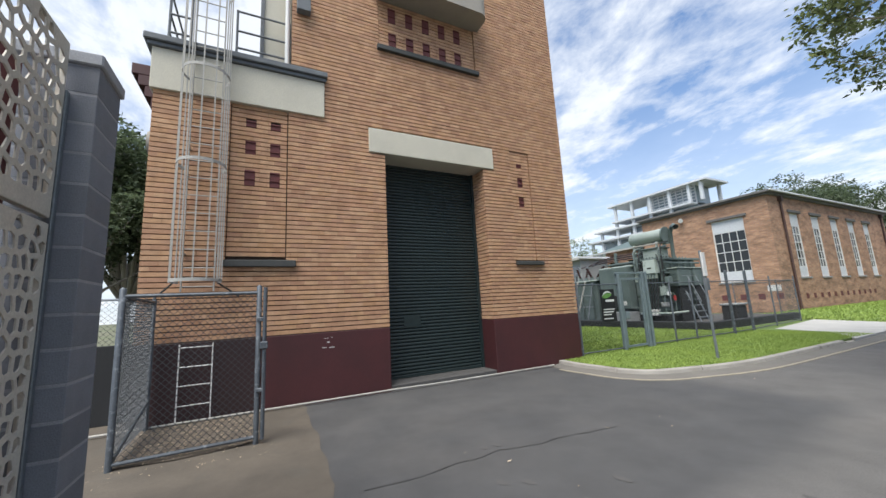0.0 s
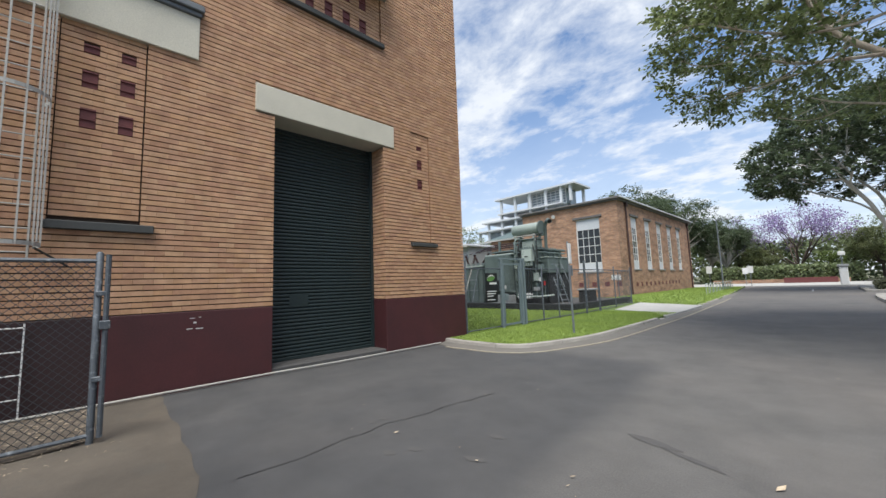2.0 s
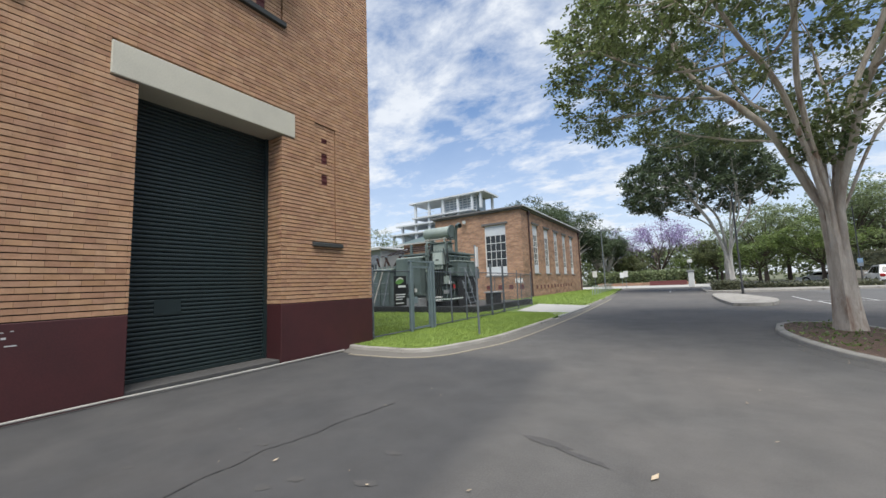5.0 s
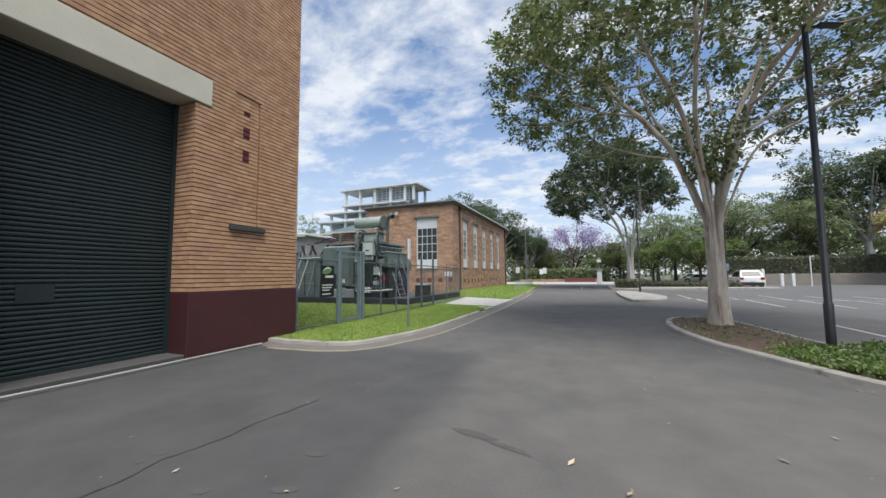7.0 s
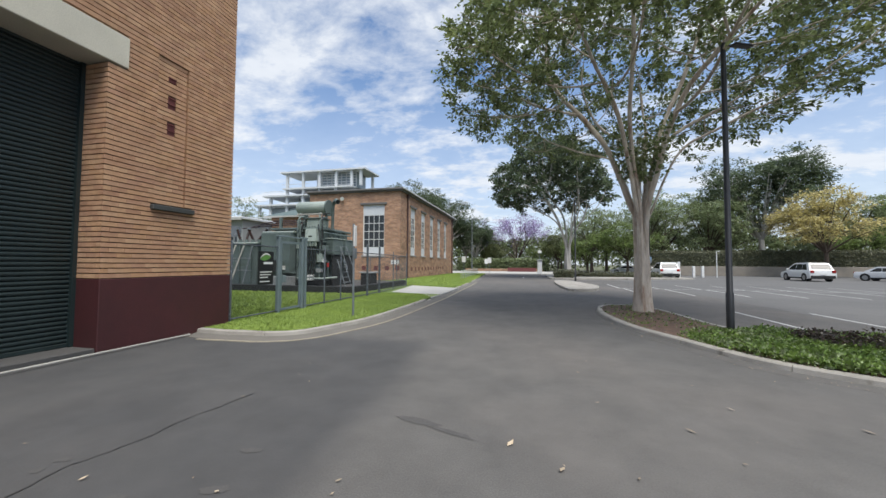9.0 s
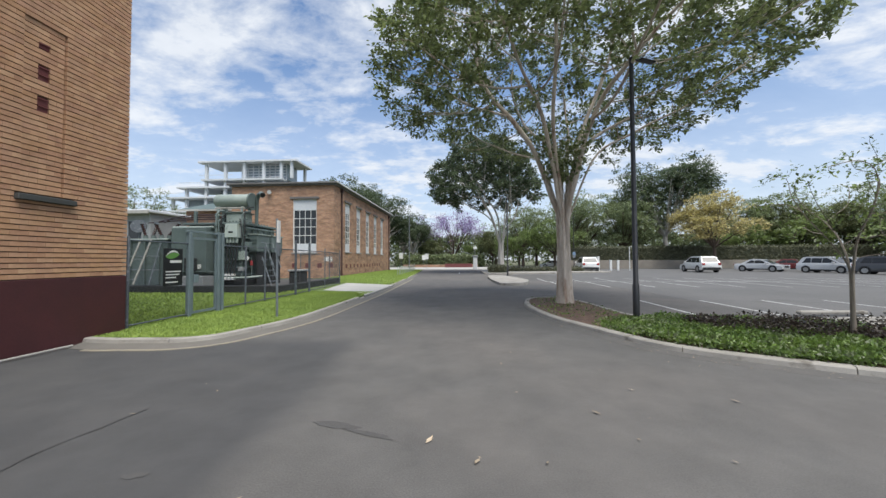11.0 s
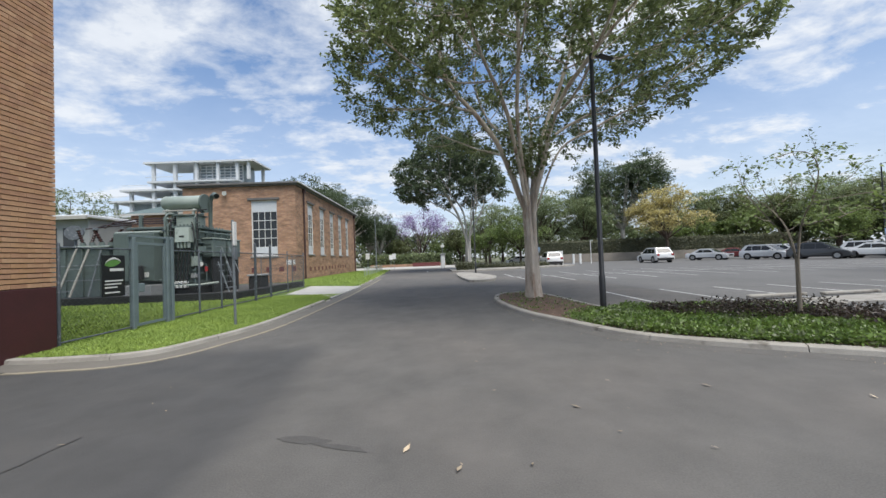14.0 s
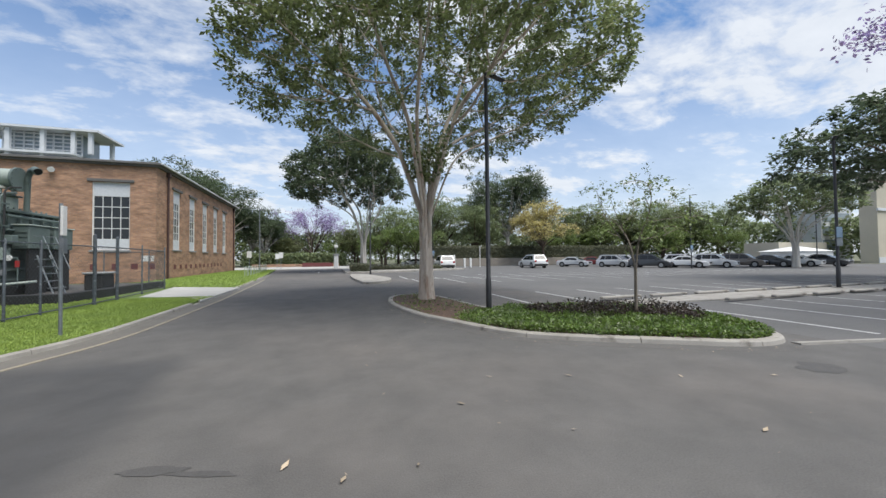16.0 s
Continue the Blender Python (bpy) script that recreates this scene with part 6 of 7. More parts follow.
def spray(s, p, d, rng, count, size, spread):
    """A tuft of pointed leaves round a twig, their faces mostly turned to the sky."""
    for _ in range(count):
        a = Vector((rng.gauss(0, 1), rng.gauss(0, 1), rng.gauss(0.05, 0.45))) + d * 0.7
        a = a.normalized()
        c = a.cross(Vector((rng.gauss(0, 0.45), rng.gauss(0, 0.45), 1))).normalized()
        k = size * rng.uniform(0.65, 1.25)
        q = p + Vector((rng.gauss(0, spread), rng.gauss(0, spread), rng.gauss(0, spread * 0.6)))
        n = len(s.v)
        dip = Vector((0, 0, -0.12 * k))
        s.v += [tuple(q), tuple(q + a * k * 0.5 + c * k * 0.25), tuple(q + a * k + dip), tuple(q + a * k * 0.5 - c * k * 0.25)]
        s.f.append((n, n + 1, n + 2, n + 3))


def grown_tree(at, trunk_h, trunk_r, limbs, limb_len, tilt, crown, points, step, seed, tuft, leaf_size, bark, leaf, label, twig=0.006, power=2.0, flute=0.12, gather=0.55,
               name="tree", bare=1.6, stout=0.62):
    """A tree whose limbs grow towards points strewn through its crown.
    crown: (x, y, radius, lowest, highest, lift of the rim, hollow)."""
    rng = random.Random(seed)
    x, y, z = at
    cx, cy, cr, lo, hi, lift, hollow = crown
    goals = []
    while len(goals) < points:
        a, r, h = rng.uniform(0, 6.2832), cr * math.sqrt(rng.random()), rng.uniform(lo, hi)
        wide = cr * (1 + 0.16 * noise.noise((math.cos(a) * 1.6 + seed, math.sin(a) * 1.6, h * 0.35)))
        f = r / wide
        if f > 1:
            continue
        under = lo + lift * f ** 1.6 + 0.08 * (hi - lo) * noise.noise((math.cos(a) * r * 0.6, math.sin(a) * r * 0.6, seed + 4))
        mid = lo + lift * 0.75
        k = f * f + ((h - mid) / (hi - mid)) ** 2 * (1 if h > mid else 0)
        if h < under or k > 1 or k < hollow * rng.uniform(0.3, 1):
            continue
        q = (cx + r * math.cos(a), cy + r * math.sin(a), z + h)
        if noise.noise((q[0] * 0.75 * 6 / cr, q[1] * 0.75 * 6 / cr, q[2] * 1.0 * 6 / cr)) < -0.30:
            continue
        goals.append(q)
    pos, up = [Vector((x, y, z + trunk_h * 0.9))], [-1]
    for i in range(limbs):
        a = 6.2832 * i / limbs + rng.uniform(-0.35, 0.35)
        ti = radians(tilt[0] + (tilt[1] - tilt[0]) * (0.15 if i % 3 == 0 else rng.uniform(0.4, 1.0)))
        long = limb_len * rng.uniform(0.75, 1.15)
        p = Vector((x + math.cos(a) * trunk_r * 0.8, y + math.sin(a) * trunk_r * 0.8, z + trunk_h * rng.uniform(0.92, 1.06)))
        last = 0
        for k in range(max(2, int(long / step))):
            pos.append(p.copy())
            up.append(last)
            last = len(pos) - 1
            bend = ti * (0.45 + 0.75 * k * step / long)
            p = p + Vector((math.cos(a) * math.sin(bend) + rng.gauss(0, 0.1), math.sin(a) * math.sin(bend) + rng.gauss(0, 0.1), math.cos(bend))) * step
    goal = np.array(goals)
    best, own = np.full(len(goal), 1e9), np.zeros(len(goal), int)
    fresh, forks = list(range(1, len(pos))), {}
    for _ in range(90):
        for i in fresh:
            d = ((goal - np.array(pos[i])) ** 2).sum(1)
            near = d < best
            best[near], own[near] = d[near], i
        alive = best > (step * gather * 2) ** 2
        goal, best, own = goal[alive], best[alive], own[alive]
        if not len(goal):
            break
        fresh, seen = [], {}
        for i, g in zip(own, goal):
            v = Vector(g) - pos[i]
            seen[i] = seen.get(i, Vector((0, 0, 0))) + v.normalized()
        for i, v in seen.items():
            forks[i] = forks.get(i, 0) + 1
            if forks[i] > 3:
                continue
            old = (pos[i] - pos[up[i]]).normalized() if up[i] >= 0 else Vector((0, 0, 1))
            v = (v.normalized() + old * 0.55 + Vector((rng.gauss(0, 0.13), rng.gauss(0, 0.13), rng.gauss(0, 0.1)))).normalized()
            pos.append(pos[i] + v * step)
            up.append(int(i))
            fresh.append(len(pos) - 1)
    kids = [[] for _ in pos]
    for i, u in enumerate(up):
        if u >= 0:
            kids[u].append(i)
    rad = [0.0] * len(pos)
    for i in reversed(range(len(pos))):
        rad[i] = (sum(rad[k] ** power for k in kids[i])) ** (1 / power) if kids[i] else twig
        rad[i] = min(max(rad[i], twig), trunk_r * stout)
    for _ in range(2):
        calm = [p.copy() for p in pos]
        for i, u in enumerate(up):
            if u > 0 and kids[i]:
                calm[i] = pos[i] * 0.5 + (pos[u] + pos[max(kids[i], key=lambda k: rad[k])]) * 0.25
        pos = calm
    t = thing(name, (x, y, z), label, "tree")
    s = Shape()
    s.big = True
    n0, seg, lev = len(s.v), 24, 10
    for i in range(lev + 1):
        f = i / lev
        r = trunk_r * (1 + 0.34 * (1 - f) ** 5 - 0.30 * f ** 4)
        for k in range(seg):
            a = 2 * math.pi * k / seg
            rr = r * (1 + flute * (0.6 + f) * math.sin(5 * a + f * 1.2 + seed) + flute * 0.6 * math.sin(9 * a - f * 2.0))
            s.v.append((x + rr * math.cos(a), y + rr * math.sin(a), z + trunk_h * f))
    for i in range(lev):
        for k in range(seg):
            a, c = n0 + i * seg + k, n0 + i * seg + (k + 1) % seg
            s.f.append((a, c, c + seg, a + seg))
    s.f.append(tuple(n0 + lev * seg + k for k in range(seg)))
    lv = Shape()
    lv.big = True
    stack = [(0, k) for k in kids[0]]
    while stack:
        root, i = stack.pop()
        pts, rr = [pos[root]], [rad[i]]
        if not root:
            out = Vector((pos[i].x - x, pos[i].y - y, 0)).normalized() * trunk_r
            turn = Matrix.Rotation(rng.uniform(-0.25, 0.25), 3, "Z")
            pts = [Vector((x, y, z + 0.03)) + turn @ out * 0.95, Vector((x, y, z + trunk_h * 0.22)) + turn @ out * 0.72, Vector((x, y, z + trunk_h * 0.5)) + out * 0.70, Vector((x, y, z + trunk_h * 0.75)) + out * 0.72]
            rr = [rad[i] * 0.5, rad[i] * 0.62, rad[i] * 0.8, rad[i] * 0.95]
        while True:
            pts.append(pos[i])
            rr.append(rad[i])
            if not kids[i]:
                break
            main = max(kids[i], key=lambda k: rad[k])
            stack += [(i, k) for k in kids[i] if k != main]
            i = main
        rr[-1] = rr[-1] * 0.4
        big = max(rr)
        s.tube(pts, rr, 10 if big > 0.07 else 7 if big > 0.035 else 5 if big > 0.015 else 3, False)
    for i, p in enumerate(pos):
        if rad[i] <= twig * bare and up[i] > 0 and p.z > z + lo - 0.6:
            d = (p - pos[up[i]]).normalized()
            spray(lv, p, d, rng, max(1, int(tuft * rng.uniform(0.5, 1.5))), leaf_size, step * 0.42)
    part("trunk", s, bark, t, "", True)
    part("crown", lv, leaf, t)
    return t


grown_tree((3.36, 12.4, 0.10), 2.75, 0.205, 24, 3.5, (3, 38), (3.50, 12.4, 6.45, 4.5, 12.4, 2.3, 0.48), 3500, 0.25, 11, 20, 0.16, m_bark, m_leaf,
           "broad spreading shade tree with pale fluted trunk and many upright limbs", twig=0.0062, flute=0.10, power=2.15, stout=0.42, bare=1.9)
grown_tree((4.15, 43.2, 0.05), 3.3, 0.32, 13, 5.0, (8, 50), (2.3, 43.2, 7.0, 7.5, 15.9, 1.2, 0.3), 1400, 0.48, 23, 26, 0.40, m_bark_pale, m_leaf_dark,
           "spreading dark-leaved tree with a pale forked trunk", twig=0.014, power=2.15, stout=0.42, bare=1.9)
grown_tree((6.72, 7.0, 0.09), 1.15, 0.034, 4, 0.8, (12, 50), (6.78, 7.0, 1.5, 1.40, 3.45, 0.30, 0.0), 150, 0.12, 5, 7, 0.085, m_bark_dull, m_leaf_light,
           "young sparse tree with thin trunk in the planted bed", twig=0.0035, flute=0.0, bare=1.5)
grown_tree((50.5, 27.5, 0.0), 2.8, 0.30, 12, 3.6, (14, 52), (50.5, 27.5, 5.8, 5.6, 10.4, 1.0, 0.3), 1000, 0.46, 31, 18, 0.40, m_bark_pale, m_leaf_mid,
           "old spreading tree with a pale many-limbed trunk by the car park", twig=0.015, bare=1.9)
grown_tree((30.5, 8.6, 0.0), 2.2, 0.36, 9, 2.9, (25, 58), (30.5, 8.6, 8.6, 4.3, 10.4, 2.0, 0.4), 1500, 0.42, 37, 17, 0.34, m_bark_dull, m_leaf_dark,
           "wide dark green tree beside the car park", twig=0.010, bare=1.9)
fork_tree((16.6, 1.0, 0.0), 2.8, 0.26, 8, 2.1, 4, (20, 55), (16, 34), 0.04, (2, 2, 3), 41, 30, 0.12, 0.26, m_bark_dark, m_leaf_purple,
          "jacaranda with violet blossom and dark bare limbs", keep=lambda p: p.z > 6.0)
fork_tree((-3.4, 97, 0.0), 3.0, 0.40, 8, 4.0, 3, (25, 60), (16, 34), 0.02, (2, 3), 43, 26, 0.32, 0.7, m_bark_dark, m_leaf_purple,
          "far jacaranda in pale violet blossom", thin=0.6)


def round_tree(h, w, leaf, bark, seed, label, count=2600, size=0.55, trunk=0.28, lobes=14, low=0.3):
    """A broad crown of many leaf clumps on a forked trunk, standing at the origin."""
    rng = random.Random(seed)
    t = thing("tree", (0, 0, 0), label, "tree", "trees round the grounds")
    s = Shape()
    s.big = True
    s.tube([(0, 0, 0), (0.05, 0, h * 0.15), (0, 0.05, h * 0.34)], [trunk * 1.3, trunk, trunk * 0.8], 10)
    lob = []
    for i in range(lobes):
        a, e = rng.uniform(0, 6.28), rng.uniform(0, 1)
        r = w * 0.5 * (0.2 + 0.62 * math.sqrt(rng.random()))
        zc = h * (low + 0.16 + (0.80 - low) * e)
        r *= math.sqrt(max(0.12, 1 - ((zc / h - 0.55) / 0.5) ** 2))
        c = Vector((r * math.cos(a), r * math.sin(a), zc))
        rad = w * rng.uniform(0.13, 0.22)
        lob.append((c, rad))
        s.tube([(0, 0, h * 0.3), tuple(c * 0.5 + Vector((0, 0, h * 0.18))), tuple(c)], [trunk * 0.5, trunk * 0.3, trunk * 0.1], 6)
    part("trunk", s, bark, t, "", True)
    lv = Shape()
    lv.big = True
    for _ in range(count // 14):
        c, rad = lob[int(rng.random() * len(lob))]
        d = Vector((rng.gauss(0, 1), rng.gauss(0, 1), rng.gauss(0.35, 1))).normalized()
        q = c + Vector((d.x, d.y, d.z * 0.62)) * rad * rng.uniform(0.72, 1.1)
        if q.z < h * low:
            continue
        spray(lv, q, d * 0.4, rng, 14, size * 1.15, size * 0.75)
    part("crown", lv, leaf, t)
    return t


base_dark = round_tree(17, 17, m_leaf_dark, m_bark_pale, 51, "tall rounded dark green tree beyond the hedge", 24000, 0.36, 0.4, 30, 0.36)
base_mid = round_tree(12, 12, m_leaf_mid, m_bark_dark, 52, "mid-green leafy tree behind the car park", 12000, 0.29, 0.28, 22, 0.25)
base_light = round_tree(8, 9, m_leaf_light, m_bark_dark, 53, "light green leafy tree behind the car park", 9500, 0.26, 0.2, 18, 0.2)
base_olive = round_tree(11, 12, m_leaf_olive, m_bark_dark, 54, "olive green leafy tree behind the car park", 19000, 0.30, 0.25, 26, 0.22)
base_yellow = round_tree(8.6, 9.5, m_leaf_yellow, m_bark_dark, 55, "yellow-ochre leaved tree by the hedge", 11000, 0.28, 0.2, 22, 0.34)


def plant(base, x, y, turn, k):
    return copy_thing(base, Matrix.Translation((x, y, -0.03)) @ Matrix.Rotation(turn, 4, "Z") @ Matrix.Scale(k, 4))


base_dark.matrix_basis = Matrix.Translation((41, 78, -0.03)) @ Matrix.Scale(1.22, 4)
for x, y, a, k in ((-19, -8.5, 1, 0.47), (-13.5, -6.0, 2, 0.34), (-15, -4.0, 4, 0.34), (-12.2, -4.6, 3, 0.26), (-26, 78, 2, 0.88), (-20.5, 84, 4, 0.78), (-31, 94, 1, 0.95), (-16, 92, 3, 0.62), (-13, 88, 1, 0.5)):
    plant(base_dark, x, y, a, k)
base_mid.location = (30, 72, -0.03)
for x, y, a, k in ((20, 72, 1, 1.05), (25, 78, 3, 1.2), (12, 78, 2, 1.0), (60, 74, 5, 1.1), (38, 82, 2, 1.3), (-12, 96, 1, 0.8), (8, 100, 2, 0.9), (68, 60, 4, 0.9), (76, 54, 2, 0.95), (17, 90, 5, 1.1), (-52, 70, 1, 0.9), (34, 76, 4, 1.15), (74, 72, 1, 1.2), (84, 70, 3, 1.2),
                   (50, 72, 2.5, 1.0)):
    plant(base_mid, x, y, a, k)
base_light.location = (15, 63, -0.03)
for x, y, a, k in ((9.5, 66, 2, 0.9), (56, 66, 1, 1.1), (64, 56, 3, 1.0), (47, 66, 2, 0.9), (72, 50, 5, 0.9), (3, 92, 2, 0.8)):
    plant(base_light, x, y, a, k)
base_olive.location = (57, 70, -0.03)
for x, y, a, k in ((66, 66, 1, 0.95), (73, 60, 3, 0.9), (80, 66, 4, 1.1), (6, 84, 1, 0.7), (-8, 88, 2, 0.55)):
    plant(base_olive, x, y, a, k)
far = Shape()
far.big = True
rw2 = random.Random(91)
for k in range(42000):
    a = radians(rw2.uniform(-8, 128))
    rr = rw2.uniform(104, 112)
    top = 9 + 3.5 * noise.noise((a * 9, 0, 1)) + 1.5 * noise.noise((a * 40, 3, 1))
    leaf_quad(far, (rr * math.cos(a), rr * math.sin(a), top * rw2.random() ** 0.6), rw2, 0.95)
solid("far_woods", far, m_leaf_mid, "distant mixed woodland round the grounds", "woods", kind="stuff")
copy_thing(base_mid, Matrix.Translation((-59.5, 61, -0.03)) @ Matrix.Scale(1.17, 4))
base_yellow.matrix_basis = Matrix.Translation((37.2, 57.4, -0.03)) @ Matrix.Scale(1.24, 4)

# planting in the island: leafy ground cover and reddish shrubs
def cover(ring_pts, test, count, h, size, seed):
    rng = random.Random(seed)
    s = Shape()
    s.big = True
    xs, ys = [p[0] for p in ring_pts], [p[1] for p in ring_pts]
    while count:
        x, y = rng.uniform(min(xs), max(xs)), rng.uniform(min(ys), max(ys))
        if not inside(x, y, ring_pts):
            continue
        k = test(x, y)
        if rng.random() > k:
            continue
        count -= 1
        top = h * (0.55 + 0.45 * noise.noise((x * 1.8, y * 1.8, seed))) * min(1, 0.35 + k)
        leaf_quad(s, (x, y, 0.10 + max(0.03, top) * rng.random() ** 0.5), rng, size)
    return s


def cover_zone(x, y):
    d = (x - 3.6) * 0.85 - (y - 8.9) * 0.55
    return max(0.0, min(1.0, d * 0.7 + 0.25)) * (0.45 + 0.55 * (noise.noise((x * 0.9, y * 0.9, 2)) * 0.5 + 0.5)) if y < 9.3 else 0.014


solid("ground_cover", cover(bed, cover_zone, 40000, 0.19, 0.066, 12), m_cover, "dense leafy green ground cover plants", "plants", kind="stuff")
solid("dark_cover", cover(bed, lambda x, y: cover_zone(x, y) * 0.8, 12000, 0.18, 0.065, 14), m_leaf_mid, "darker green ground cover plants", "plants", kind="stuff")
for i, (x, y, r) in enumerate(((5.6, 7.6, 0.55), (6.3, 7.9, 0.45), (7.3, 7.2, 0.55), (6.9, 6.7, 0.4), (5.0, 8.3, 0.35), (6.1, 7.3, 0.55), (6.6, 7.4, 0.5), (7.6, 6.6, 0.45), (5.2, 7.9, 0.4), (7.2, 6.3, 0.35))):
    rng = random.Random(60 + i)
    lv = Shape()
    lv.big = True
    for _ in range(900):
        d = Vector((rng.gauss(0, 1), rng.gauss(0, 1), abs(rng.gauss(0, 0.8)))).normalized() * r * rng.random() ** 0.4
        leaf_quad(lv, (x + d.x, y + d.y, 0.13 + d.z * 0.7), rng, 0.06)
    sh = thing("shrub", (x, y, 0.1), "low dark reddish shrub in the planted bed", "shrub", "reddish shrubs")
    part("foliage", lv, m_cover_red, sh)
    part("stem", Shape().tube([(x, y, 0.08), (x, y, 0.3)], 0.02, 6), m_bark_dark, sh)


# ---- parked cars ----
def paint(name, c):
    return mat(name, c, tuple(v * 0.94 for v in c), 1, 30, 0.3, 0.0, coat=0.6)


P_WHITE, P_SILVER = paint("white_car_paint", (0.68, 0.68, 0.67)), paint("silver_car_paint", (0.50, 0.51, 0.52))
P_GREY, P_DARK = paint("grey_car_paint", (0.16, 0.17, 0.18)), paint("dark_car_paint", (0.025, 0.028, 0.034))
P_RED, P_BROWN = paint("dark_red_car_paint", (0.16, 0.02, 0.018)), paint("brown_grey_car_paint", (0.14, 0.115, 0.095))


def car(x, y, heading, colour, words, suv=True, size=1.0):
    """A car along its own +x axis, turned to heading in degrees."""
    L, W, H = (4.6, 1.84, 1.68) if suv else (4.65, 1.80, 1.45)
    t = thing("parked_car", (0, 0, 0), words, "car", "parked cars")
    belt = 0.98 if suv else 0.90
    body = Shape()
    prof = [(-L / 2, 0.35), (-L / 2 - 0.02, 0.62), (-L / 2 + 0.03, belt), (-L / 2 + 0.45, belt + 0.02), (0.75, belt + 0.0), (L / 2 - 0.75, belt - 0.08), (L / 2 - 0.15, belt - 0.22),
            (L / 2, 0.62), (L / 2 - 0.02, 0.34), (L / 2 - 0.3, 0.24), (-L / 2 + 0.3, 0.24)]
    rings = [(-W / 2, 0.93), (-W / 2 + 0.04, 1.0), (W / 2 - 0.04, 1.0), (W / 2, 0.93)]
    n = len(prof)
    for yy, k in rings:
        body.v += [(px * (0.985 if k < 1 else 1), yy, 0.24 + (pz - 0.24) * k) for px, pz in prof]
    for i in range(3):
        for q in range(n):
            r = (q + 1) % n
            body.f.append((i * n + q, i * n + r, (i + 1) * n + r, (i + 1) * n + q))
    body.f.append(tuple(range(n)))
    body.f.append(tuple(3 * n + q for q in reversed(range(n))))
    b = part("body", body, colour, t, "", True)
    back_x = -L / 2 + (0.12 if suv else 0.65)
    cab = [(back_x, belt), (back_x + (0.42 if suv else 0.85), H - 0.07), (back_x + (0.8 if suv else 1.15), H), (0.05, H - 0.015), (0.42, H - 0.09), (1.38, belt - 0.03)]
    cs = Shape()
    m = len(cab)
    for sd in (-1, 1):
        cs.v += [(px, sd * (W / 2 - 0.05 - 0.19 * (pz - belt) / (H - belt)), pz) for px, pz in cab]
    for q in range(m):
        r = (q + 1) % m
        cs.f.append((q, r, m + r, m + q))
    cs.f += [tuple(range(m)), tuple(m + q for q in reversed(range(m)))]
    part("cabin", cs, colour, t)
    g = Shape()

    def side_y(pz, out=0.006):
        return W / 2 - 0.05 - 0.19 * (pz - belt) / (H - belt) + out
    zt, zb = H - 0.14, belt + 0.05
    cuts = [(back_x + 0.40, back_x + 0.72, back_x + 1.15, back_x + 1.15), (back_x + 1.19, back_x + 1.19, back_x + 2.05, back_x + 2.05), (back_x + 2.09, back_x + 2.09, 0.30, 1.08)]
    if not suv:
        cuts = [(back_x + 0.50, back_x + 0.98, back_x + 1.35, back_x + 1.35), (back_x + 1.39, back_x + 1.39, 0.30, 1.08)]
    for sd in (-1, 1):
        for b0, t0, t1, b1 in cuts:
            w = Shape().poly([(b0, sd * side_y(zb), zb), (b1, sd * side_y(zb), zb), (t1, sd * side_y(zt), zt), (t0, sd * side_y(zt), zt)])
            part("side_window", w, m_carglass, t)
        mir = Shape().box(0.75, 0.95, min(sd * W / 2, sd * (W / 2 + 0.18)), max(sd * W / 2, sd * (W / 2 + 0.18)), belt + 0.0, belt + 0.16, 0.03)
        part("mirror", mir, colour, t)
        part("headlight", Shape().box(L / 2 - 0.30, L / 2 + 0.002, min(sd * 0.48, sd * 0.86), max(sd * 0.48, sd * 0.86), 0.62, 0.78, 0.03), m_headlight, t)
        part("taillight", Shape().box(-L / 2 - 0.03, -L / 2 + 0.12, min(sd * 0.60, sd * 0.88), max(sd * 0.60, sd * 0.88), 0.75, belt + 0.02, 0.03), m_taillight, t)
        part("sill_trim", Shape().box(-L / 2 + 0.9, L / 2 - 0.95, min(sd * (W / 2 - 0.05), sd * (W / 2 + 0.008)), max(sd * (W / 2 - 0.05), sd * (W / 2 + 0.008)), 0.23, 0.36), m_trim, t)
    hw = W / 2 - 0.22
    part("windscreen", Shape().poly([(1.33, -hw - 0.08, belt + 0.04), (1.33, hw + 0.08, belt + 0.04), (0.46, hw - 0.04, H - 0.095), (0.46, -hw + 0.04, H - 0.095)]), m_carglass, t)
    bx0, bx1 = back_x - 0.008, back_x + (0.37 if suv else 0.74)
    part("rear_window", Shape().poly([(bx0 + 0.05, -hw, belt + 0.13), (bx0 + 0.05, hw, belt + 0.13), (bx1 - 0.01, hw - 0.05, H - 0.15), (bx1 - 0.01, -hw + 0.05, H - 0.15)]), m_carglass, t)
    part("bumper", Shape().box(-L / 2 - 0.05, -L / 2 + 0.2, -W / 2 + 0.06, W / 2 - 0.06, 0.30, 0.55, 0.04), m_trim if suv else colour, t)
    part("grille", Shape().box(L / 2 - 0.1, L / 2 + 0.012, -0.5, 0.5, 0.48, 0.70, 0.02), m_trim, t)
    part("number_plate", Shape().box(-L / 2 - 0.062, -L / 2 - 0.05, -0.2, 0.2, 0.62, 0.74), m_white, t)
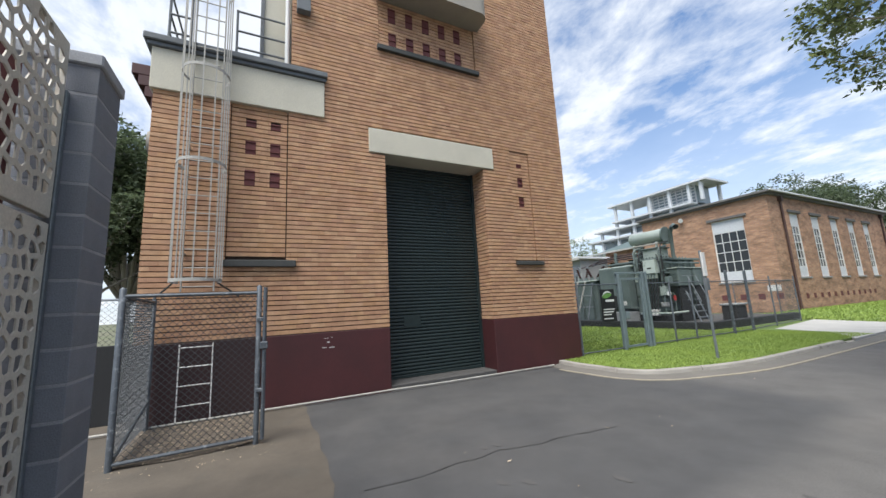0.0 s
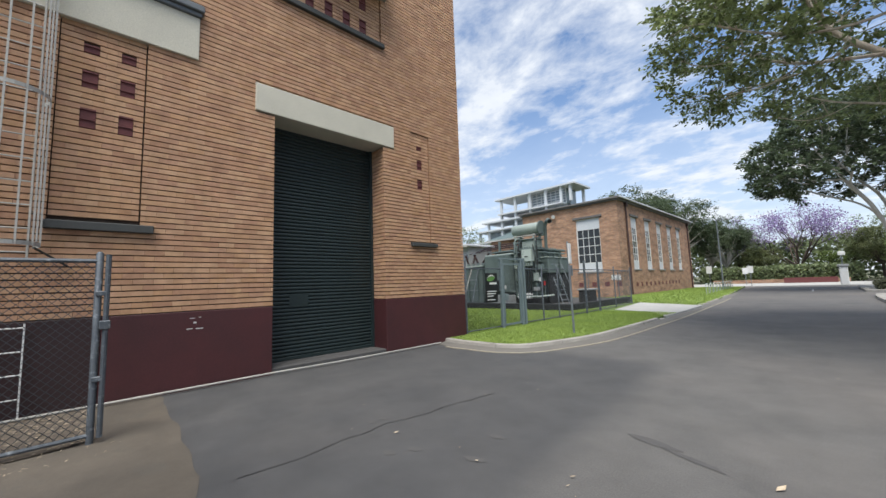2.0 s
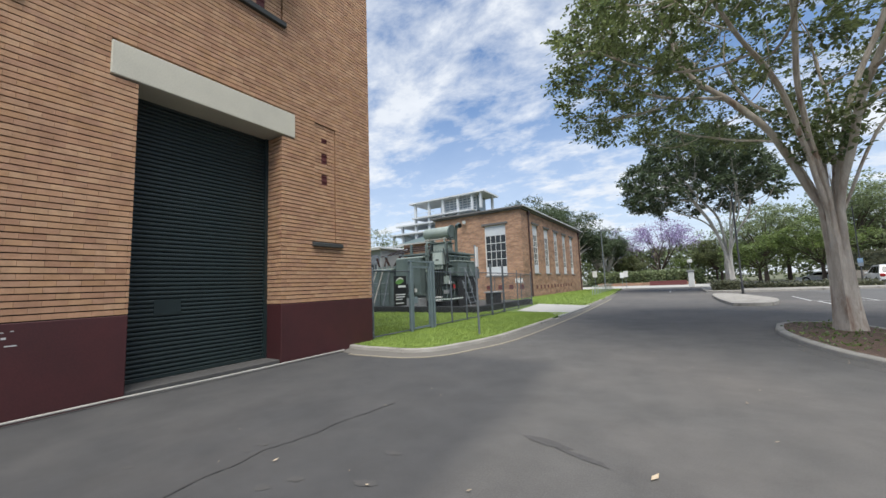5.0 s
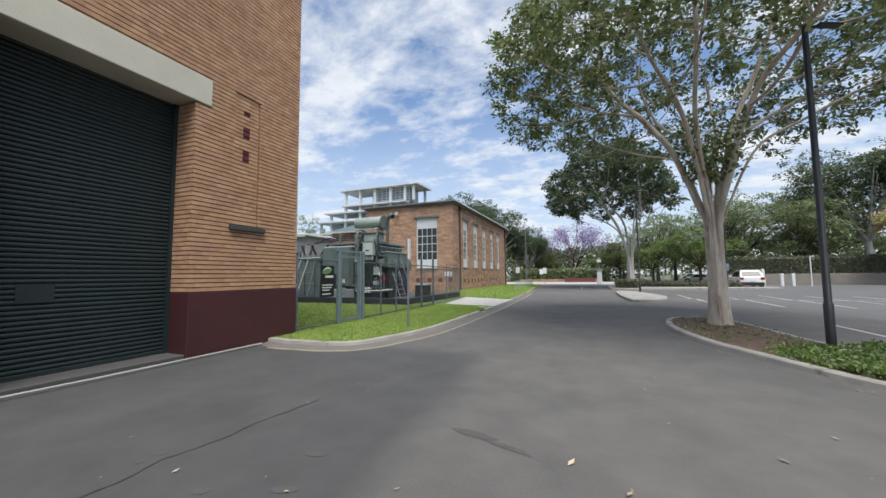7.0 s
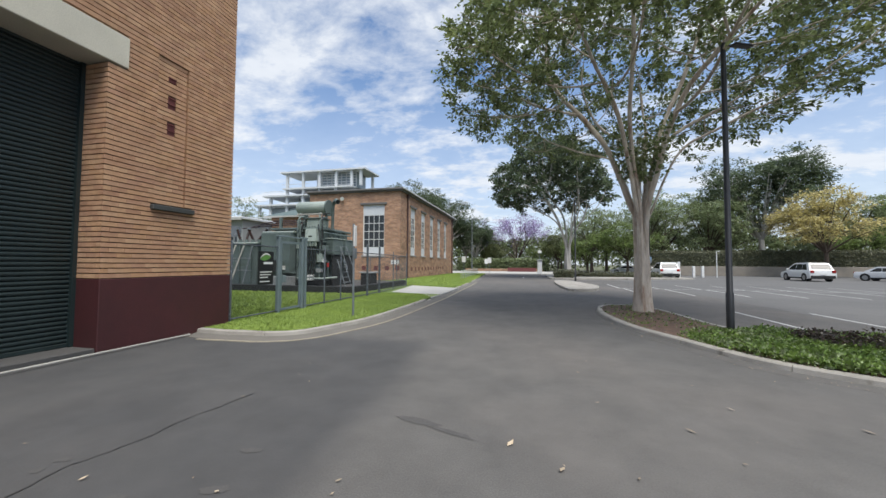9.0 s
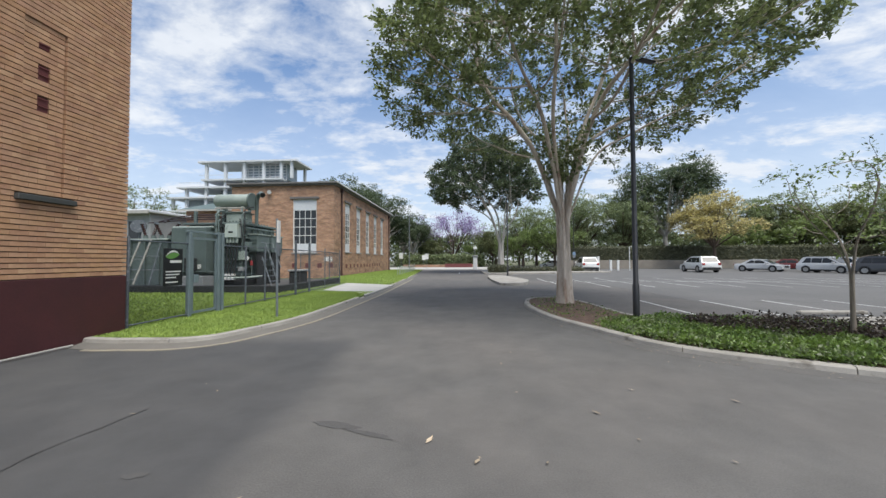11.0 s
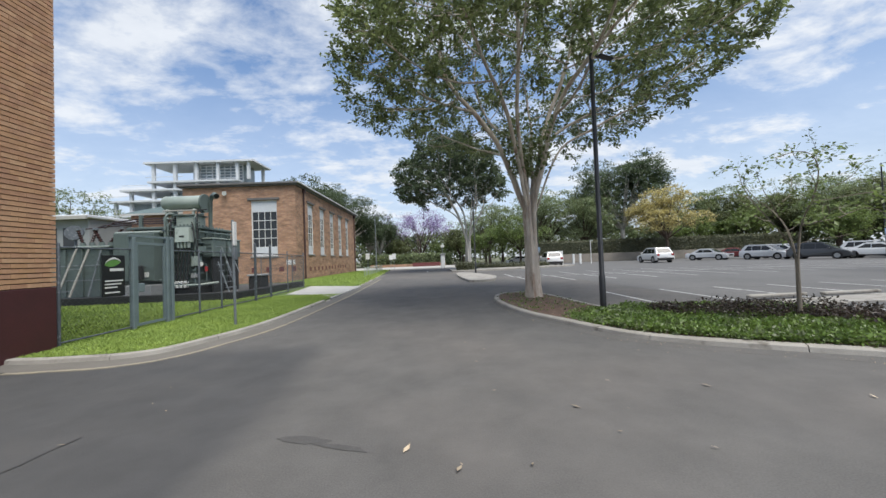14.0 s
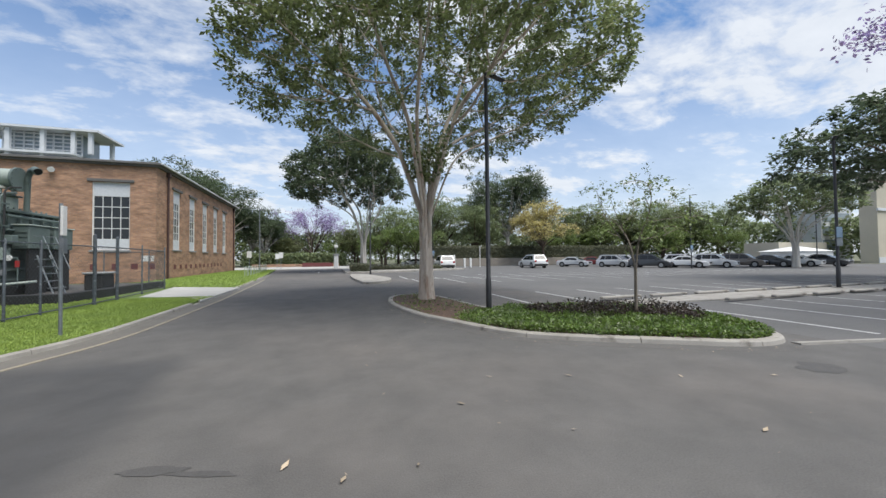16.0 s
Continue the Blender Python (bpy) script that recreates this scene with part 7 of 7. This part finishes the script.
    for wx in (-L / 2 + 0.85, L / 2 - 0.92):
        for sd in (-1, 1):
            y0 = sd * (W / 2 - 0.10)
            wh = Shape().tube([(wx, y0 - 0.12 * sd, 0.34), (wx, y0 + 0.11 * sd, 0.34)], 0.34, 20)
            wp = part("wheel", wh, m_tyre, t, "", True)
            part("rim", Shape().tube([(wx, y0 + 0.10 * sd, 0.34), (wx, y0 + 0.116 * sd, 0.34)], 0.225, 14), m_rim, wp)
            part("wheel_arch", Shape().tube([(wx, y0 + 0.0 * sd, 0.36), (wx, y0 + 0.103 * sd, 0.36)], 0.40, 20), m_trim, t)
    t.matrix_basis = pose(x, y, 0.002, 0, 0, heading) @ Matrix.Scale(size, 4)
    return t


for x, y, h, c, words, suv in (
        (15.2, 47.3, 84, P_WHITE, "white SUV parked with its rear to the driveway", True),
        (27.0, 44.3, 85, P_WHITE, "white SUV parked alone in the open bays", True),
        (15.4, 66.0, 170, P_WHITE, "white hatchback beyond the garden bed", False),
        (34.6, 45.4, -60, P_SILVER, "silver-grey wagon in the back row", False),
        (39.3, 46.8, -60, P_RED, "dark red hatchback in the back row", False),
        (37.4, 40.4, -70, P_SILVER, "silver SUV in the back row", True),
        (41.5, 42.5, -70, P_WHITE, "white utility in the back row", True),
        (38.5, 35.8, -62, P_DARK, "dark grey SUV in the parking row", True),
        (41.3, 33.2, -65, P_WHITE, "white sedan in the parking row", False),
        (43.9, 31.9, -65, P_SILVER, "large silver four-wheel drive in the parking row", True),
        (48.2, 31.6, -70, P_BROWN, "brown-grey SUV in the parking row", True),
        (50.9, 30.2, -75, P_DARK, "dark hatchback in the parking row", False),
        (54.2, 29.4, -75, P_WHITE, "white hatchback in the parking row", False),
        (57.0, 28.3, -80, P_DARK, "black sedan in the parking row", False),
        (45.6, 37.2, -70, P_WHITE, "white van behind the parking row", True),
        (49.0, 36.0, -70, P_WHITE, "white SUV behind the parking row", True),
        (-4.2, 88, 0, P_WHITE, "white car on the far street", False)):
    car(x, y, h, c, words, suv, 1.08 if suv and x < 30 else 1.0)

# ---- loose leaves and paper on the asphalt ----
rng = random.Random(77)
BITS = [(0.70, 5.65, 0.03), (2.07, 4.68, 0.035), (1.46, 4.03, 0.05), (3.0, 4.4, 0.05), (-0.09, 3.41, 0.06), (0.29, 3.11, 0.05), (1.62, 3.51, 0.025), (-3.02, 3.75, 0.03),
        (4.24, 3.93, 0.04), (5.31, 3.59, 0.04), (3.65, 2.69, 0.05), (0.8, 3.12, 0.03), (2.16, 3.21, 0.025), (-2.9, 2.2, 0.03), (-1.9, 2.3, 0.025), (-1.2, 2.6, 0.025)]
BITS += [(rng.uniform(-4, 5.5), rng.uniform(1.8, 9), rng.uniform(0.008, 0.02)) for _ in range(60)]
BITS += [(p[0] + rng.uniform(-0.3, 0.05), p[1] + rng.uniform(-0.3, 0.0), rng.uniform(0.008, 0.026)) for p in ring[8:60] for _ in range(3)]
for x, y, k in BITS:
    if k >= 0.02:
        a = rng.uniform(0, 6.28)
        o = solid("fallen_leaf", Shape().poly([(-k, 0, 0), (-k * 0.2, k * 0.35, 0.006), (k, 0.1 * k, 0.012), (0, -k * 0.35, 0.004)]), m_litter, "dry curled leaf on the asphalt", "leaf", "fallen leaves")
        o.location, o.rotation_euler = (x, y, 0.012), (0, 0, a)
lt = Shape()
lt.big = True
for x, y, k in BITS + [(rng.uniform(-6.6, -5.1), rng.uniform(-1.5, -0.1), rng.uniform(0.015, 0.035)) for _ in range(220)] + [(rng.uniform(-5.2, -4.5), rng.uniform(-1.6, 0.2), rng.uniform(0.01, 0.02)) for _ in range(70)]:
    if k < 0.02 or x < -4.4:
        a = rng.uniform(0, 6.28)
        c, d = math.cos(a) * k, math.sin(a) * k
        z = 0.03 if x < -4.4 else 0.014
        lt.poly([(x - c, y - d, z), (x - d * 0.4, y + c * 0.4, z + 0.004), (x + c, y + d, z + 0.008), (x + d * 0.4, y - c * 0.4, z + 0.003)])
solid("leaf_litter", lt, m_litter, "scattered dry leaf crumbs and gravel", "litter", kind="stuff")

# ---- bricks of the tower ----
rng = random.Random(5)
VOID = [(D0, D1, 0, DT), (1.90, 5.03, DT, 5.39), (-1.80, 1.0, 5.42, 6.44), (-2, 0.38, 6.43, 30)]
VOID += PANELS + SILLS
face = brick_cells(-1.75, TY, 1.21, 1.21 + 146 * COURSE, VOID)
near = [c for c in face if c[0] >= D1 - 0.001 and c[3] < 3.75]
near = near[:300]
picked = set(near)
rest = Shape()
rest.big = True
lay(rest, [c for c in face if c not in picked], lambda u, d, v: (TX + d, u, v), rng)
for i, (y0, y1, z0, z1) in enumerate(PANELS):
    vh = [(v[0] - 0.004, v[1] + 0.004, v[2] - 0.004, v[3] + 0.004) for v in vents]
    base = 1.21 + COURSE * math.ceil((z0 - 1.21) / COURSE)
    cells = [c for c in brick_cells(y0 + 0.014, y1 - 0.02, base, z1 - 0.02, vh)]
    lay(rest, cells, lambda u, d, v: (TX - 0.028 + d * 0.5, u, v), rng)
lay(rest, brick_cells(-7.30, TX - 0.004, 1.21, DT, []), lambda u, d, v: (u, D1 - d, v), rng)
part("brickwork", rest, m_brick, tower, "orange-brown face bricks with deep raked joints")["kind"] = "stuff"
shared = {}
for s0, s1, a, c in near:
    key = round(s1 - s0, 3)
    if key not in shared:
        bs = Shape()
        bs.big = True
        lay(bs, [(0, s1 - s0, 0, c - a)], lambda u, d, v: (d, u, v), rng)
        shared[key] = bs.mesh("brick", m_brick_piece)
    o = new("brick", shared[key])
    attach(o, tower)
    o.location = (TX, s0, a)
